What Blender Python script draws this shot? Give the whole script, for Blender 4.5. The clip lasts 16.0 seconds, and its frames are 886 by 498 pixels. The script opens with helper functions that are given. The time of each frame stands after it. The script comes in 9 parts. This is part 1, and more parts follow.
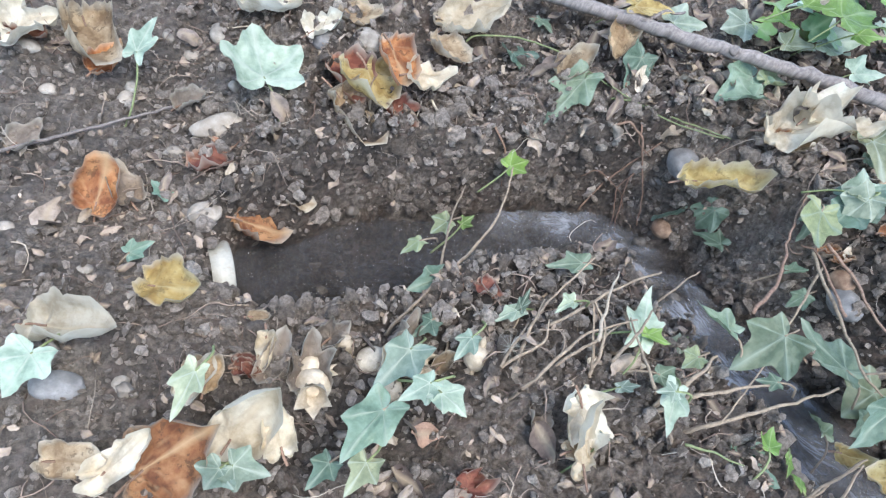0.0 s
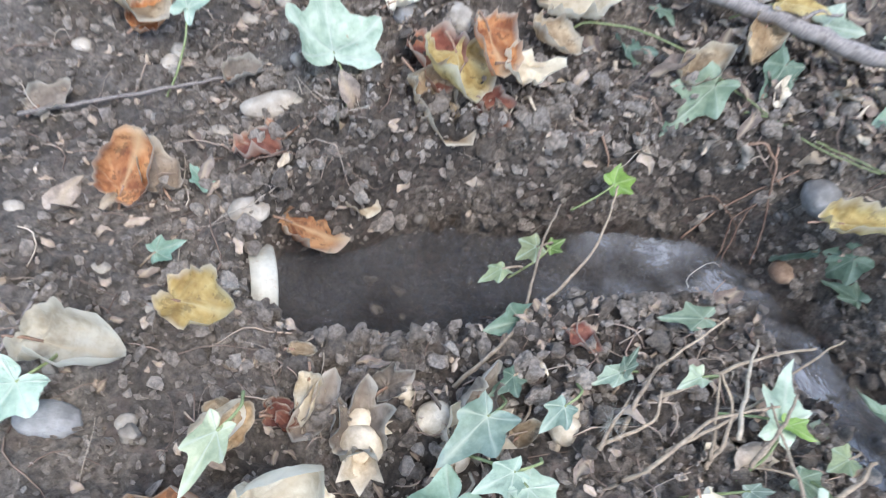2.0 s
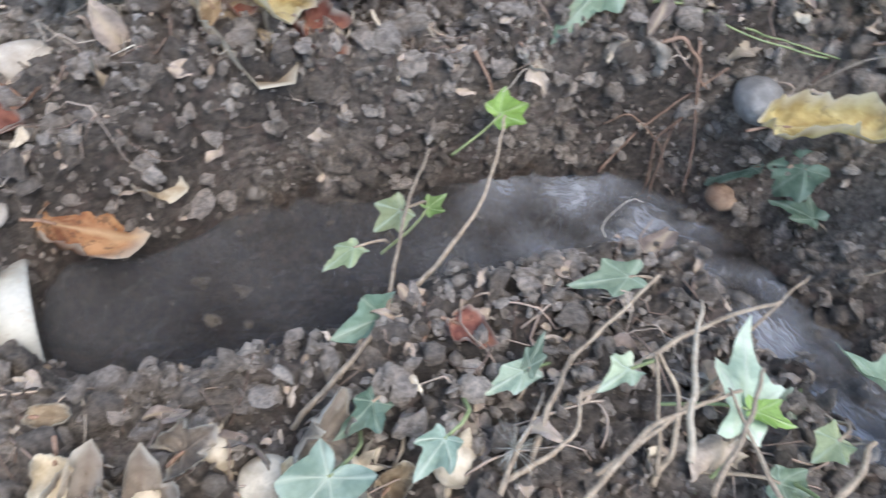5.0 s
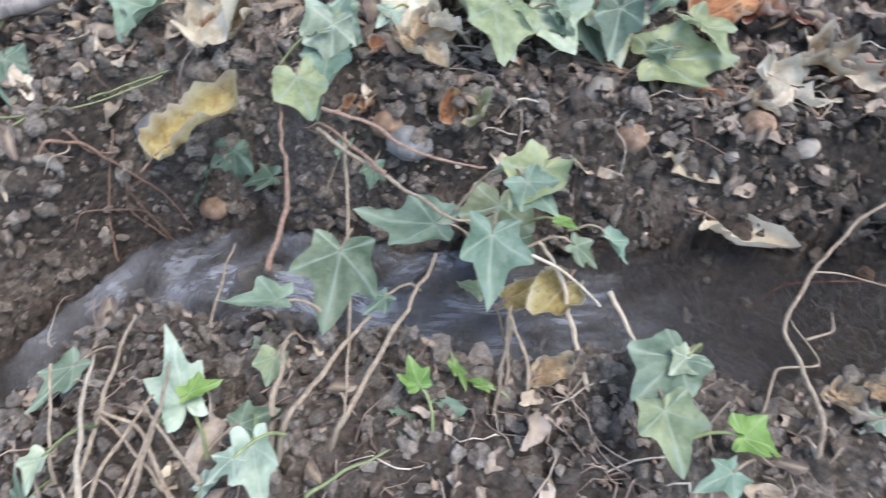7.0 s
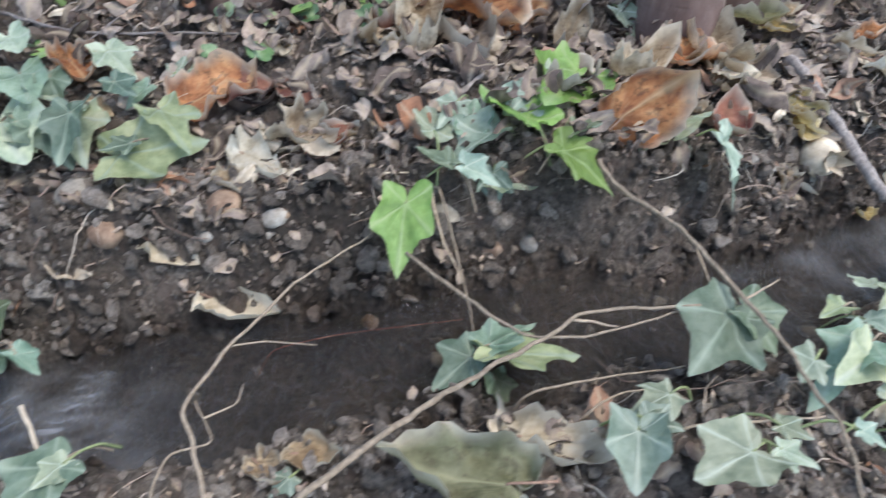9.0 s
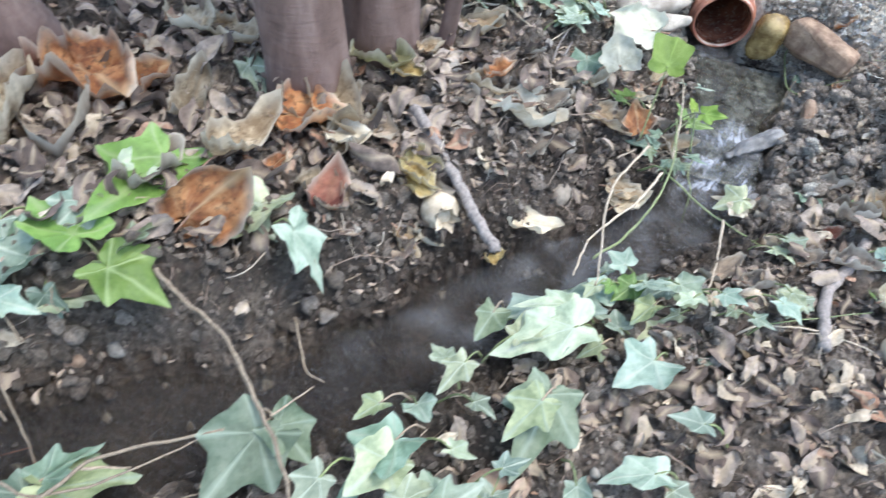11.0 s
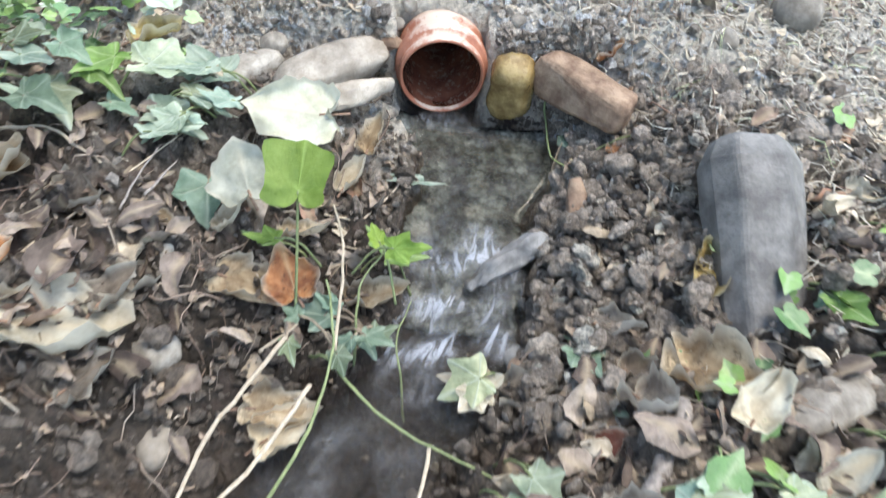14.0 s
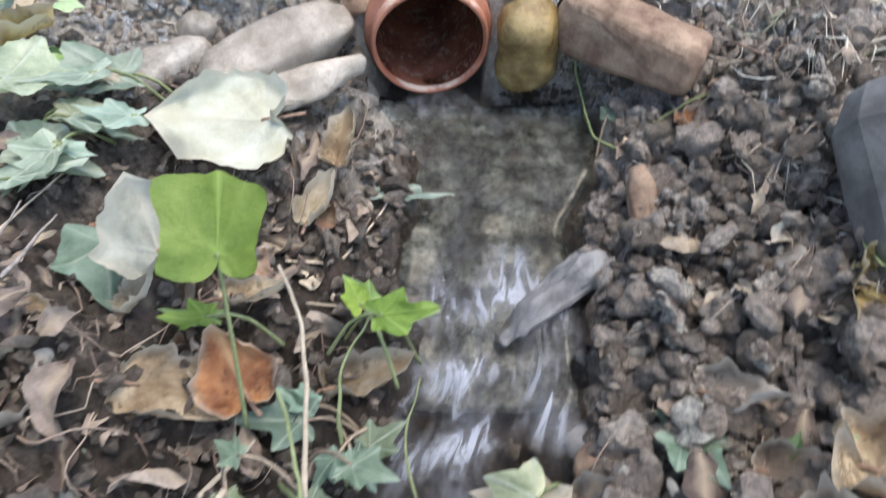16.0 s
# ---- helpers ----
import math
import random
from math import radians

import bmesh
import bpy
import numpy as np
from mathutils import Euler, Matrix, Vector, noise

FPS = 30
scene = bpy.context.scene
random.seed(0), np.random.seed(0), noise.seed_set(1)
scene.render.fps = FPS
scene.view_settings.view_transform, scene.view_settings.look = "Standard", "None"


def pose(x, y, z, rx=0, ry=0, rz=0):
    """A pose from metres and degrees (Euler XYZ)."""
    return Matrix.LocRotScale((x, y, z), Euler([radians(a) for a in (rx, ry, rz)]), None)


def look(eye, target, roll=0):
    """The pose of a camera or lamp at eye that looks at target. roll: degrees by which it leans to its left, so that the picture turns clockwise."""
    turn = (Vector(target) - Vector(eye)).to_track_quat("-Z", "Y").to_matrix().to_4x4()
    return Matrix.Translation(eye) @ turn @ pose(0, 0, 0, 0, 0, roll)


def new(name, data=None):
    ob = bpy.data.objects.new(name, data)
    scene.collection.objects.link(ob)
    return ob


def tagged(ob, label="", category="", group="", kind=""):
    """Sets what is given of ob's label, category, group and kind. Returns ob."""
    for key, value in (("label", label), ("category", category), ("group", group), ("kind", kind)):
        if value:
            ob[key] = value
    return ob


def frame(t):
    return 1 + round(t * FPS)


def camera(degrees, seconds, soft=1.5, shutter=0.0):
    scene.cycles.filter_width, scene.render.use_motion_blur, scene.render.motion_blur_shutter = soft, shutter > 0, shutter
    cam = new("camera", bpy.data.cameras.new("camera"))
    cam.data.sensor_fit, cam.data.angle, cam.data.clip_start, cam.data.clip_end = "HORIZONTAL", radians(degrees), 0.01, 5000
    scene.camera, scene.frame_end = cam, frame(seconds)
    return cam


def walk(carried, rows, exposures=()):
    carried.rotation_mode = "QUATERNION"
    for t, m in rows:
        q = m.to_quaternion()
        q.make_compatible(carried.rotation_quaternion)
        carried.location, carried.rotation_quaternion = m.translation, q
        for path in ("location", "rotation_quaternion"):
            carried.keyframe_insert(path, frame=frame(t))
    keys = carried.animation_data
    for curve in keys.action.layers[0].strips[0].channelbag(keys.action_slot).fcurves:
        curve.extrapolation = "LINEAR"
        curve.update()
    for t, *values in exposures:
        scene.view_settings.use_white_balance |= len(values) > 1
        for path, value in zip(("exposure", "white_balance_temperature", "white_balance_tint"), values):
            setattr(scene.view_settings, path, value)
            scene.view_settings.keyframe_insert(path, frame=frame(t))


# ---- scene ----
cam = camera(67.1, 16.0, soft=1.2, shutter=0.4)
LEVEL = pose(0, 0, 0, 0, -6, 0)
PATH = [
    (0, (-0.043, 0.128, 0.781), (0.427, 1.163, -0.865), 24.7),
    (0.5, (-0.043, 0.133, 0.775), (0.425, 1.157, -0.877), 24.9),
    (1, (-0.042, 0.142, 0.769), (0.399, 1.168, -0.891), 24.3),
    (1.5, (-0.06, 0.173, 0.759), (0.366, 1.248, -0.872), 24.3),
    (2, (-0.057, 0.213, 0.7), (0.307, 1.203, -0.999), 26.9),
    (2.5, (-0.034, 0.247, 0.649), (0.337, 1.139, -1.103), 26.8),
    (3, (-0.012, 0.288, 0.607), (0.316, 1.096, -1.193), 30.5),
    (3.2, (-0.021, 0.296, 0.594), (0.269, 1.064, -1.23), 30.2),
    (5.3, (0.059, 0.275, 0.611), (0.654, 1.153, -1.084), 26.2),
    (5.5, (0.083, 0.269, 0.629), (0.732, 1.135, -1.053), 24.6),
    (6, (0.118, 0.251, 0.661), (0.921, 1.036, -0.994), 16.5),
    (6.5, (0.179, 0.185, 0.68), (1.046, 0.912, -0.969), 9.4),
    (7, (0.216, 0.145, 0.69), (1.132, 0.853, -0.94), 3.2),
    (7.5, (0.261, 0.089, 0.697), (1.232, 0.742, -0.924), 2.2),
    (8, (0.316, 0.02, 0.707), (1.34, 0.619, -0.903), 2.4),
    (8.5, (0.359, -0.048, 0.716), (1.465, 0.543, -0.842), 2.1),
    (9, (0.404, -0.103, 0.731), (1.549, 0.428, -0.821), 3.3),
    (9.5, (0.46, -0.158, 0.758), (1.628, 0.315, -0.795), 3.7),
    (10, (0.505, -0.213, 0.783), (1.655, 0.192, -0.802), 4.9),
    (10.2, (0.521, -0.232, 0.79), (1.662, 0.134, -0.811), 5.7),
    (12.3, (0.767, -0.426, 0.846), (1.87, -0.338, -0.82), 7.7),
    (12.5, (0.786, -0.44, 0.83), (1.91, -0.36, -0.822), 6.8),
    (13, (0.839, -0.478, 0.776), (1.96, -0.455, -0.88), 6.4),
    (13.5, (0.901, -0.499, 0.729), (2.026, -0.447, -0.925), 3.9),
    (14, (0.964, -0.509, 0.671), (2.164, -0.421, -0.927), 2.8),
    (14.5, (1.031, -0.501, 0.652), (2.356, -0.367, -0.841), 1.7),
    (15, (1.081, -0.514, 0.618), (2.477, -0.327, -0.803), -0.1),
    (15.5, (1.108, -0.52, 0.558), (2.421, -0.338, -0.939), -2.8),
    (16, (1.09, -0.505, 0.567), (2.219, -0.355, -1.077), -6.6),
]
walk(cam, [(t, LEVEL @ look(eye, target, roll)) for t, eye, target, roll in PATH],
     exposures=((0.0, 1.78, 6350, 8), (2.5, 1.87, 6350, 9), (3.0, 1.97, 6350, 9), (5.5, 1.77, 6500, 10), (7.0, 1.73, 6550, 11), (9.0, 1.6, 6550, 9), (9.5, 1.78, 6500, 8), (10.0, 1.92, 6400, 7), (12.5, 1.88, 6480, 6), (14.0, 1.81, 6800, 5), (15.0, 1.56, 7150, 2), (15.5, 1.6, 7100, 6), (16.0, 1.6, 6800, 10)))

# ---- world, sun, exposure ----
world = bpy.data.worlds.new("overcast_sky")
scene.world = world
world.use_nodes = True
wn = world.node_tree.nodes
sky = wn.new("ShaderNodeTexSky")
sky.sky_type, sky.sun_disc = "NISHITA", False
sky.sun_elevation, sky.sun_rotation = radians(72), radians(170)
sky.air_density, sky.dust_density, sky.ozone_density = 1.0, 1.6, 1.0
wn["Background"].inputs[1].default_value = 0.15
world.node_tree.links.new(sky.outputs[0], wn["Background"].inputs[0])
sun_data = bpy.data.lights.new("sun", "SUN")
sun_data.energy, sun_data.angle, sun_data.color = 0.9, radians(30), (1.0, 0.98, 0.95)
sun = new("sun", sun_data)
SUN_DIR = Vector((math.sin(radians(170)) * math.cos(radians(72)), math.cos(radians(170)) * math.cos(radians(72)), math.sin(radians(72))))
sun.matrix_world = look(SUN_DIR * 5, (0, 0, 0))


# ---- terrain arithmetic ----
def hash01(ix, iy, seed):
    n = (ix.astype(np.int64) * 374761393 + iy.astype(np.int64) * 668265263 + seed * 974634777) & 0x7FFFFFFF
    n = ((n ^ (n >> 13)) * 1274126177) & 0x7FFFFFFF
    return ((n ^ (n >> 16)) & 0xFFFFF) / 0xFFFFF


def vnoise(x, y, seed=0):
    """Smooth value noise in -1..1 with cells one unit wide."""
    ix, iy = np.floor(x), np.floor(y)
    fx, fy = x - ix, y - iy
    fx, fy = fx * fx * (3 - 2 * fx), fy * fy * (3 - 2 * fy)
    a, b = hash01(ix, iy, seed), hash01(ix + 1, iy, seed)
    c, d = hash01(ix, iy + 1, seed), hash01(ix + 1, iy + 1, seed)
    return 2 * ((a * (1 - fx) + b * fx) * (1 - fy) + (c * (1 - fx) + d * fx) * fy) - 1


def cells(x, y, seed=0):
    """Distance to the nearest of scattered points, and a random number of that point."""
    ix, iy = np.floor(x), np.floor(y)
    best, rnd = np.full(x.shape, 9.0), np.zeros(x.shape)
    for ox in (-1, 0, 1):
        for oy in (-1, 0, 1):
            jx, jy = ix + ox, iy + oy
            d = np.hypot(jx + hash01(jx, jy, seed) - x, jy + hash01(jx, jy, seed + 7) - y)
            r = hash01(jx, jy, seed + 13)
            rnd = np.where(d < best, r, rnd)
            best = np.minimum(best, d)
    return best, rnd


def smooth(a, b, v):
    u = np.clip((v - a) / (b - a), 0, 1)
    return u * u * (3 - 2 * u)


# centre line of the stream from the pool up to the pipe: x, y, water level, half width, far bank width, near bank width
LOWER_REACH = [(-0.074, 0.438, 0.200, 0.036, 0.03, 0.03), (0.0, 0.460, 0.200, 0.048, 0.04, 0.03), (0.12, 0.500, 0.202, 0.046, 0.025, 0.03),
          (0.22, 0.532, 0.206, 0.043, 0.030, 0.04), (0.30, 0.512, 0.222, 0.054, 0.040, 0.06), (0.342, 0.446, 0.252, 0.058, 0.050, 0.06)]
UPPER_REACH = [(0.383, 0.312, 0.298, 0.052, 0.060, 0.03), (0.466, 0.184, 0.333, 0.050, 0.052, 0.03), (0.560, 0.062, 0.347, 0.054, 0.050, 0.04),
          (0.680, -0.071, 0.351, 0.052, 0.055, 0.05), (0.741, -0.174, 0.352, 0.050, 0.070, 0.06), (0.878, -0.276, 0.352, 0.046, 0.100, 0.08),
          (1.014, -0.390, 0.3525, 0.045, 0.15, 0.11), (1.089, -0.462, 0.353, 0.044, 0.22, 0.16), (1.18, -0.500, 0.357, 0.048, 0.30, 0.18),
          (1.285, -0.507, 0.378, 0.055, 0.28, 0.18), (1.39, -0.502, 0.400, 0.073, 0.22, 0.14)]
STREAM = LOWER_REACH + UPPER_REACH
_u = np.linspace(0, len(STREAM) - 1, 260)
LINE = np.stack([np.interp(_u, range(len(STREAM)), [r[k] for r in STREAM]) for k in range(6)], 1)
for _ in range(40):
    LINE[1:-1] = 0.25 * LINE[:-2] + 0.5 * LINE[1:-1] + 0.25 * LINE[2:]
_tan = np.gradient(LINE[:, :2], axis=0)
_tan /= np.linalg.norm(_tan, axis=1)[:, None]


def by_stream(x, y):
    """For places: the nearest index of the centre line, and how far off it they lie (far side positive)."""
    x, y = np.asarray(x, float).ravel(), np.asarray(y, float).ravel()
    idx, off = np.empty(len(x), int), np.empty(len(x))
    for a in range(0, len(x), 20000):
        d2 = (x[a:a + 20000, None] - LINE[None, :, 0]) ** 2 + (y[a:a + 20000, None] - LINE[None, :, 1]) ** 2
        k = d2.argmin(1)
        side = (y[a:a + 20000] - LINE[k, 1]) * _tan[k, 0] - (x[a:a + 20000] - LINE[k, 0]) * _tan[k, 1]
        idx[a:a + 20000], off[a:a + 20000] = k, np.sqrt(d2.min(1)) * np.where(side < 0, -1, 1)
    return idx, off


def plain(x, y, off):
    """The ground's height away from the stream."""
    xc = np.clip(x, -0.5, 1.52)
    g = 0.288 + 0.13 * xc + 0.03 * np.clip(x - 1.52, 0, 6) + 0.02 * np.clip(x + 0.5, -6, 0)
    g = g + 0.055 * smooth(0.10, 0.45, x) * (1 - smooth(0.74, 0.98, x)) * smooth(0.02, 0.12, off) * (1 - smooth(0.5, 1.2, off))
    g = g - 0.028 * smooth(0.0, -0.2, x) * smooth(-0.02, 0.1, off) * (1 - smooth(0.5, 1.2, off))
    g = g + 0.008 * np.exp(-(((x - 1.475) / 0.05) ** 2 + ((y + 0.465) / 0.10) ** 2))
    g = g - 0.034 * smooth(1.50, 1.60, x) * np.exp(-(((y + 0.44 - 0.15 * (x - 1.5)) / 0.09) ** 2))
    return g


def dustiness(x, y):
    """Trodden pale dust behind and beside the pipe, and a little at the pool's end."""
    pale = smooth(1.32, 1.42, x + 0.55 * np.clip(-0.62 - y, 0, 0.25) + 0.06 * vnoise(x * 9, y * 9, 23))
    pale = pale * (1 - smooth(0.7, 1.5, np.hypot(x - 1.7, y + 0.6) + 0.25 * vnoise(x * 2, y * 2, 24)))
    return np.clip(pale + 0.10 * smooth(-0.05, -0.28, x) * smooth(-1.2, -0.6, x), 0, 1)


def ground_height(x, y, detail=True, pipe_bed=True):
    x, y = np.asarray(x, float).ravel(), np.asarray(y, float).ravel()
    idx, off = by_stream(x, y)
    row = LINE[idx]
    wob = 1 + 0.22 * vnoise(x * 22, y * 22, 3) + 0.1 * vnoise(x * 60, y * 60, 4)
    hw = row[:, 3] * wob
    bank = np.where(off > 0, row[:, 4], row[:, 5]) * (1 + 0.25 * vnoise(x * 14, y * 14, 9))
    g = plain(x, y, off) + 0.012 * vnoise(x * 6, y * 6, 1) + 0.006 * vnoise(x * 17, y * 17, 2)
    a = np.abs(off)
    rise = np.clip((a - hw) / bank, 0, 1)
    up = smooth(0, 1, rise) * 0.6 + 0.4 * rise ** 0.7
    bed = row[:, 2] - 0.022 * np.sqrt(np.clip(1 - (a / np.maximum(hw, 1e-4)) ** 2, 0, 1)) - 0.002
    edge = row[:, 2] - 0.002
    h = np.where(a < hw, bed, edge + np.maximum(g - edge, 0.004) * up)
    back = smooth(1.402, 1.425, x)
    h = h * (1 - back) + g * back
    if pipe_bed:
        lies = (1 - smooth(0.034, 0.042, np.abs(y + 0.466 - 0.14 * (x - 1.4)))) * (x > 1.39) * (1 - smooth(1.80, 1.84, x))
        h = h * (1 - lies) + np.minimum(h, 0.385) * lies
    if detail:
        loose = 0.55 + 0.6 * smooth(0.0, 0.5, vnoise(x * 5, y * 5, 31) + 0.35 + 1.2 * (rise < 1) * (rise > 0))
        bare = smooth(-0.05, -0.3, x + 0.25 * (y - 0.6))
        loose = loose * (1 - 0.45 * bare) * (1 - 0.6 * dustiness(x, y))
        inwater = np.where(a < hw, 0.35, 1.0)
        d, r = cells(x * 42 + vnoise(x * 90, y * 90, 40), y * 42 + vnoise(x * 90, y * 90, 41), 5)
        d2, r2 = cells(x * 85 + 0.7 * vnoise(x * 190, y * 190, 42), y * 85 + 0.7 * vnoise(x * 190, y * 190, 43), 6)
        d3, r3 = cells(x * 150, y * 150, 8)

        def dome(v):
            return np.sqrt(np.clip(1 - (v / 0.72) ** 2, 0, 1))
        clod = 0.016 * r ** 1.7 * dome(d) + 0.012 * r2 ** 1.3 * dome(d2) + 0.0055 * r3 * dome(d3)
        h = h + inwater * (loose * clod + 0.0008 * vnoise(x * 260, y * 260, 11) + 0.0004 * vnoise(x * 500, y * 500, 12))
    return h, row[:, 2], off, hw


def dampness(x, y, h, level, off, hw):
    """How wet the soil is: 1 at the water, higher up the bank along the slow reach."""
    damp = (h - level) + 0.012 * vnoise(x * 30, y * 30, 21) + 0.006 * vnoise(x * 120, y * 120, 22)
    reach = 0.014 - 0.010 * smooth(1.12, 1.2, x) + 0.040 * smooth(0.45, 0.62, x) * (1 - smooth(1.05, 1.15, x))
    wet = (1 - smooth(-0.004, reach, damp)) * (np.abs(off) < hw + np.where(x > 1.15, 0.012, 0.09))
    moist = 0.5 * (1 - smooth(0.10, 0.24, np.abs(off) + 0.05 * vnoise(x * 12, y * 12, 25))) * smooth(0.40, 0.62, x) * (1 - smooth(1.18, 1.30, x)) * (off > -0.03)
    return np.maximum(wet, moist)


def ground_at(x, y):
    return float(ground_height([x], [y])[0][0])


# ---- materials ----
def material(name, rough=0.7):
    m = bpy.data.materials.new(name)
    m.use_nodes = True
    b = m.node_tree.nodes["Principled BSDF"]
    b.inputs["Roughness"].default_value = rough
    return m, m.node_tree.nodes, m.node_tree.links, b


def tex(nodes, links, scale, detail=6, rough=0.6, coord="Object", dist=0.0):
    c = nodes.new("ShaderNodeTexCoord")
    n = nodes.new("ShaderNodeTexNoise")
    n.inputs["Scale"].default_value, n.inputs["Detail"].default_value = scale, detail
    n.inputs["Roughness"].default_value, n.inputs["Distortion"].default_value = rough, dist
    links.new(c.outputs[coord], n.inputs["Vector"])
    wide = nodes.new("ShaderNodeMapRange")
    wide.inputs["From Min"].default_value, wide.inputs["From Max"].default_value = 0.24, 0.76
    links.new(n.outputs["Fac"], wide.inputs["Value"])
    return wide.outputs[0]


def ramp(nodes, links, fac, stops):
    r = nodes.new("ShaderNodeValToRGB")
    while len(r.color_ramp.elements) < len(stops):
        r.color_ramp.elements.new(0.5)
    for e, (p, c) in zip(r.color_ramp.elements, stops):
        e.position, e.color = p, (*c, 1)
    links.new(fac, r.inputs[0])
    return r.outputs[0]


def mix(nodes, links, fac, a, b, blend="MIX"):
    m = nodes.new("ShaderNodeMix")
    m.data_type, m.blend_type = "RGBA", blend
    for key, v in ((0, fac), (6, a), (7, b)):
        if isinstance(v, (int, float)):
            m.inputs[key].default_value = v
        elif isinstance(v, tuple):
            m.inputs[key].default_value = (*v, 1)
        else:
            links.new(v, m.inputs[key])
    return m.outputs[2]


def sums(nodes, links, op, a, b):
    m = nodes.new("ShaderNodeMath")
    m.operation = op
    for key, v in ((0, a), (1, b)):
        if isinstance(v, (int, float)):
            m.inputs[key].default_value = v
        else:
            links.new(v, m.inputs[key])
    return m.outputs[0]


def bump(nodes, links, b, height, strength, distance):
    n = nodes.new("ShaderNodeBump")
    n.inputs["Strength"].default_value, n.inputs["Distance"].default_value = strength, distance
    links.new(height, n.inputs["Height"])
    links.new(n.outputs[0], b.inputs["Normal"])


def attribute(nodes, name):
    a = nodes.new("ShaderNodeAttribute")
    a.attribute_name = name
    return a.outputs["Fac"]


def island(nodes):
    return nodes.new("ShaderNodeNewGeometry").outputs["Random Per Island"]


def each(nodes):
    return nodes.new("ShaderNodeObjectInfo").outputs["Random"]


def soil_material():
    m, n, l, b = material("soil", 0.92)
    big = ramp(n, l, tex(n, l, 9, 5), [(0.3, (0.092, 0.075, 0.061)), (0.5, (0.168, 0.139, 0.115)), (0.7, (0.285, 0.242, 0.203))])
    fine = ramp(n, l, tex(n, l, 170, 7, 0.7), [(0.25, (0.40, 0.37, 0.34)), (0.5, (0.95, 0.93, 0.9)), (0.75, (1.6, 1.56, 1.5))])
    dry = mix(n, l, 0.85, big, fine, "MULTIPLY")
    dry = mix(n, l, ramp(n, l, tex(n, l, 60, 3), [(0.6, (0, 0, 0)), (0.75, (0.5, 0.5, 0.5))]), dry, (0.22, 0.155, 0.125))
    dust = mix(n, l, 0.45, (0.80, 0.745, 0.655), fine, "MULTIPLY")
    dry = mix(n, l, sums(n, l, "MULTIPLY", attribute(n, "dusty"), 0.9), dry, dust)
    wet = attribute(n, "wet")
    l.new(mix(n, l, wet, dry, mix(n, l, 1.0, dry, (0.36, 0.32, 0.29), "MULTIPLY")), b.inputs["Base Color"])
    l.new(ramp(n, l, wet, [(0.0, (0.92,) * 3), (0.55, (0.75,) * 3), (1.0, (0.3,) * 3)]), b.inputs["Roughness"])
    crumbs = n.new("ShaderNodeTexVoronoi")
    crumbs.feature, crumbs.inputs["Scale"].default_value = "SMOOTH_F1", 170
    crumbs.inputs["Smoothness"].default_value, crumbs.inputs["Randomness"].default_value = 0.25, 1.0
    where, push = n.new("ShaderNodeTexCoord"), n.new("ShaderNodeVectorMath")
    push.operation = "MULTIPLY_ADD"
    wob = n.new("ShaderNodeTexNoise")
    wob.inputs["Scale"].default_value, wob.inputs["Detail"].default_value = 120, 3
    l.new(where.outputs["Object"], wob.inputs["Vector"])
    l.new(wob.outputs["Color"], push.inputs[0])
    push.inputs[1].default_value = (0.006, 0.006, 0.006)
    l.new(where.outputs["Object"], push.inputs[2])
    l.new(push.outputs[0], crumbs.inputs["Vector"])
    lumps = sums(n, l, "SUBTRACT", 1.0, sums(n, l, "MULTIPLY", crumbs.outputs["Distance"], 1.4))
    bump(n, l, b, sums(n, l, "ADD", sums(n, l, "MULTIPLY", lumps, 1.1), sums(n, l, "MULTIPLY", tex(n, l, 320, 8, 0.8), 0.9)), 0.95, 0.006)
    return m


def clod_material(name="clods", pale=1.0):
    m, n, l, b = material(name, 0.95)
    stops = [(0.0, (0.178, 0.144, 0.114)), (0.45, (0.365, 0.305, 0.25)), (0.85, (0.53, 0.45, 0.378)), (1.0, (0.64, 0.565, 0.485))]
    base = ramp(n, l, island(n), [(at, tuple(min(0.74, pale * v) for v in c)) for at, c in stops])
    dry = mix(n, l, 0.8, base, ramp(n, l, tex(n, l, 260, 6, 0.7), [(0.3, (0.55,) * 3), (0.7, (1.35,) * 3)]), "MULTIPLY")
    wet = attribute(n, "wet")
    l.new(mix(n, l, wet, dry, mix(n, l, 1.0, dry, (0.36, 0.32, 0.29), "MULTIPLY")), b.inputs["Base Color"])
    l.new(ramp(n, l, wet, [(0.0, (0.95,) * 3), (1.0, (0.4,) * 3)]), b.inputs["Roughness"])
    bump(n, l, b, sums(n, l, "ADD", tex(n, l, 420, 8, 0.8), sums(n, l, "MULTIPLY", tex(n, l, 150, 5, 0.7), 1.3)), 1.0, 0.005)
    return m


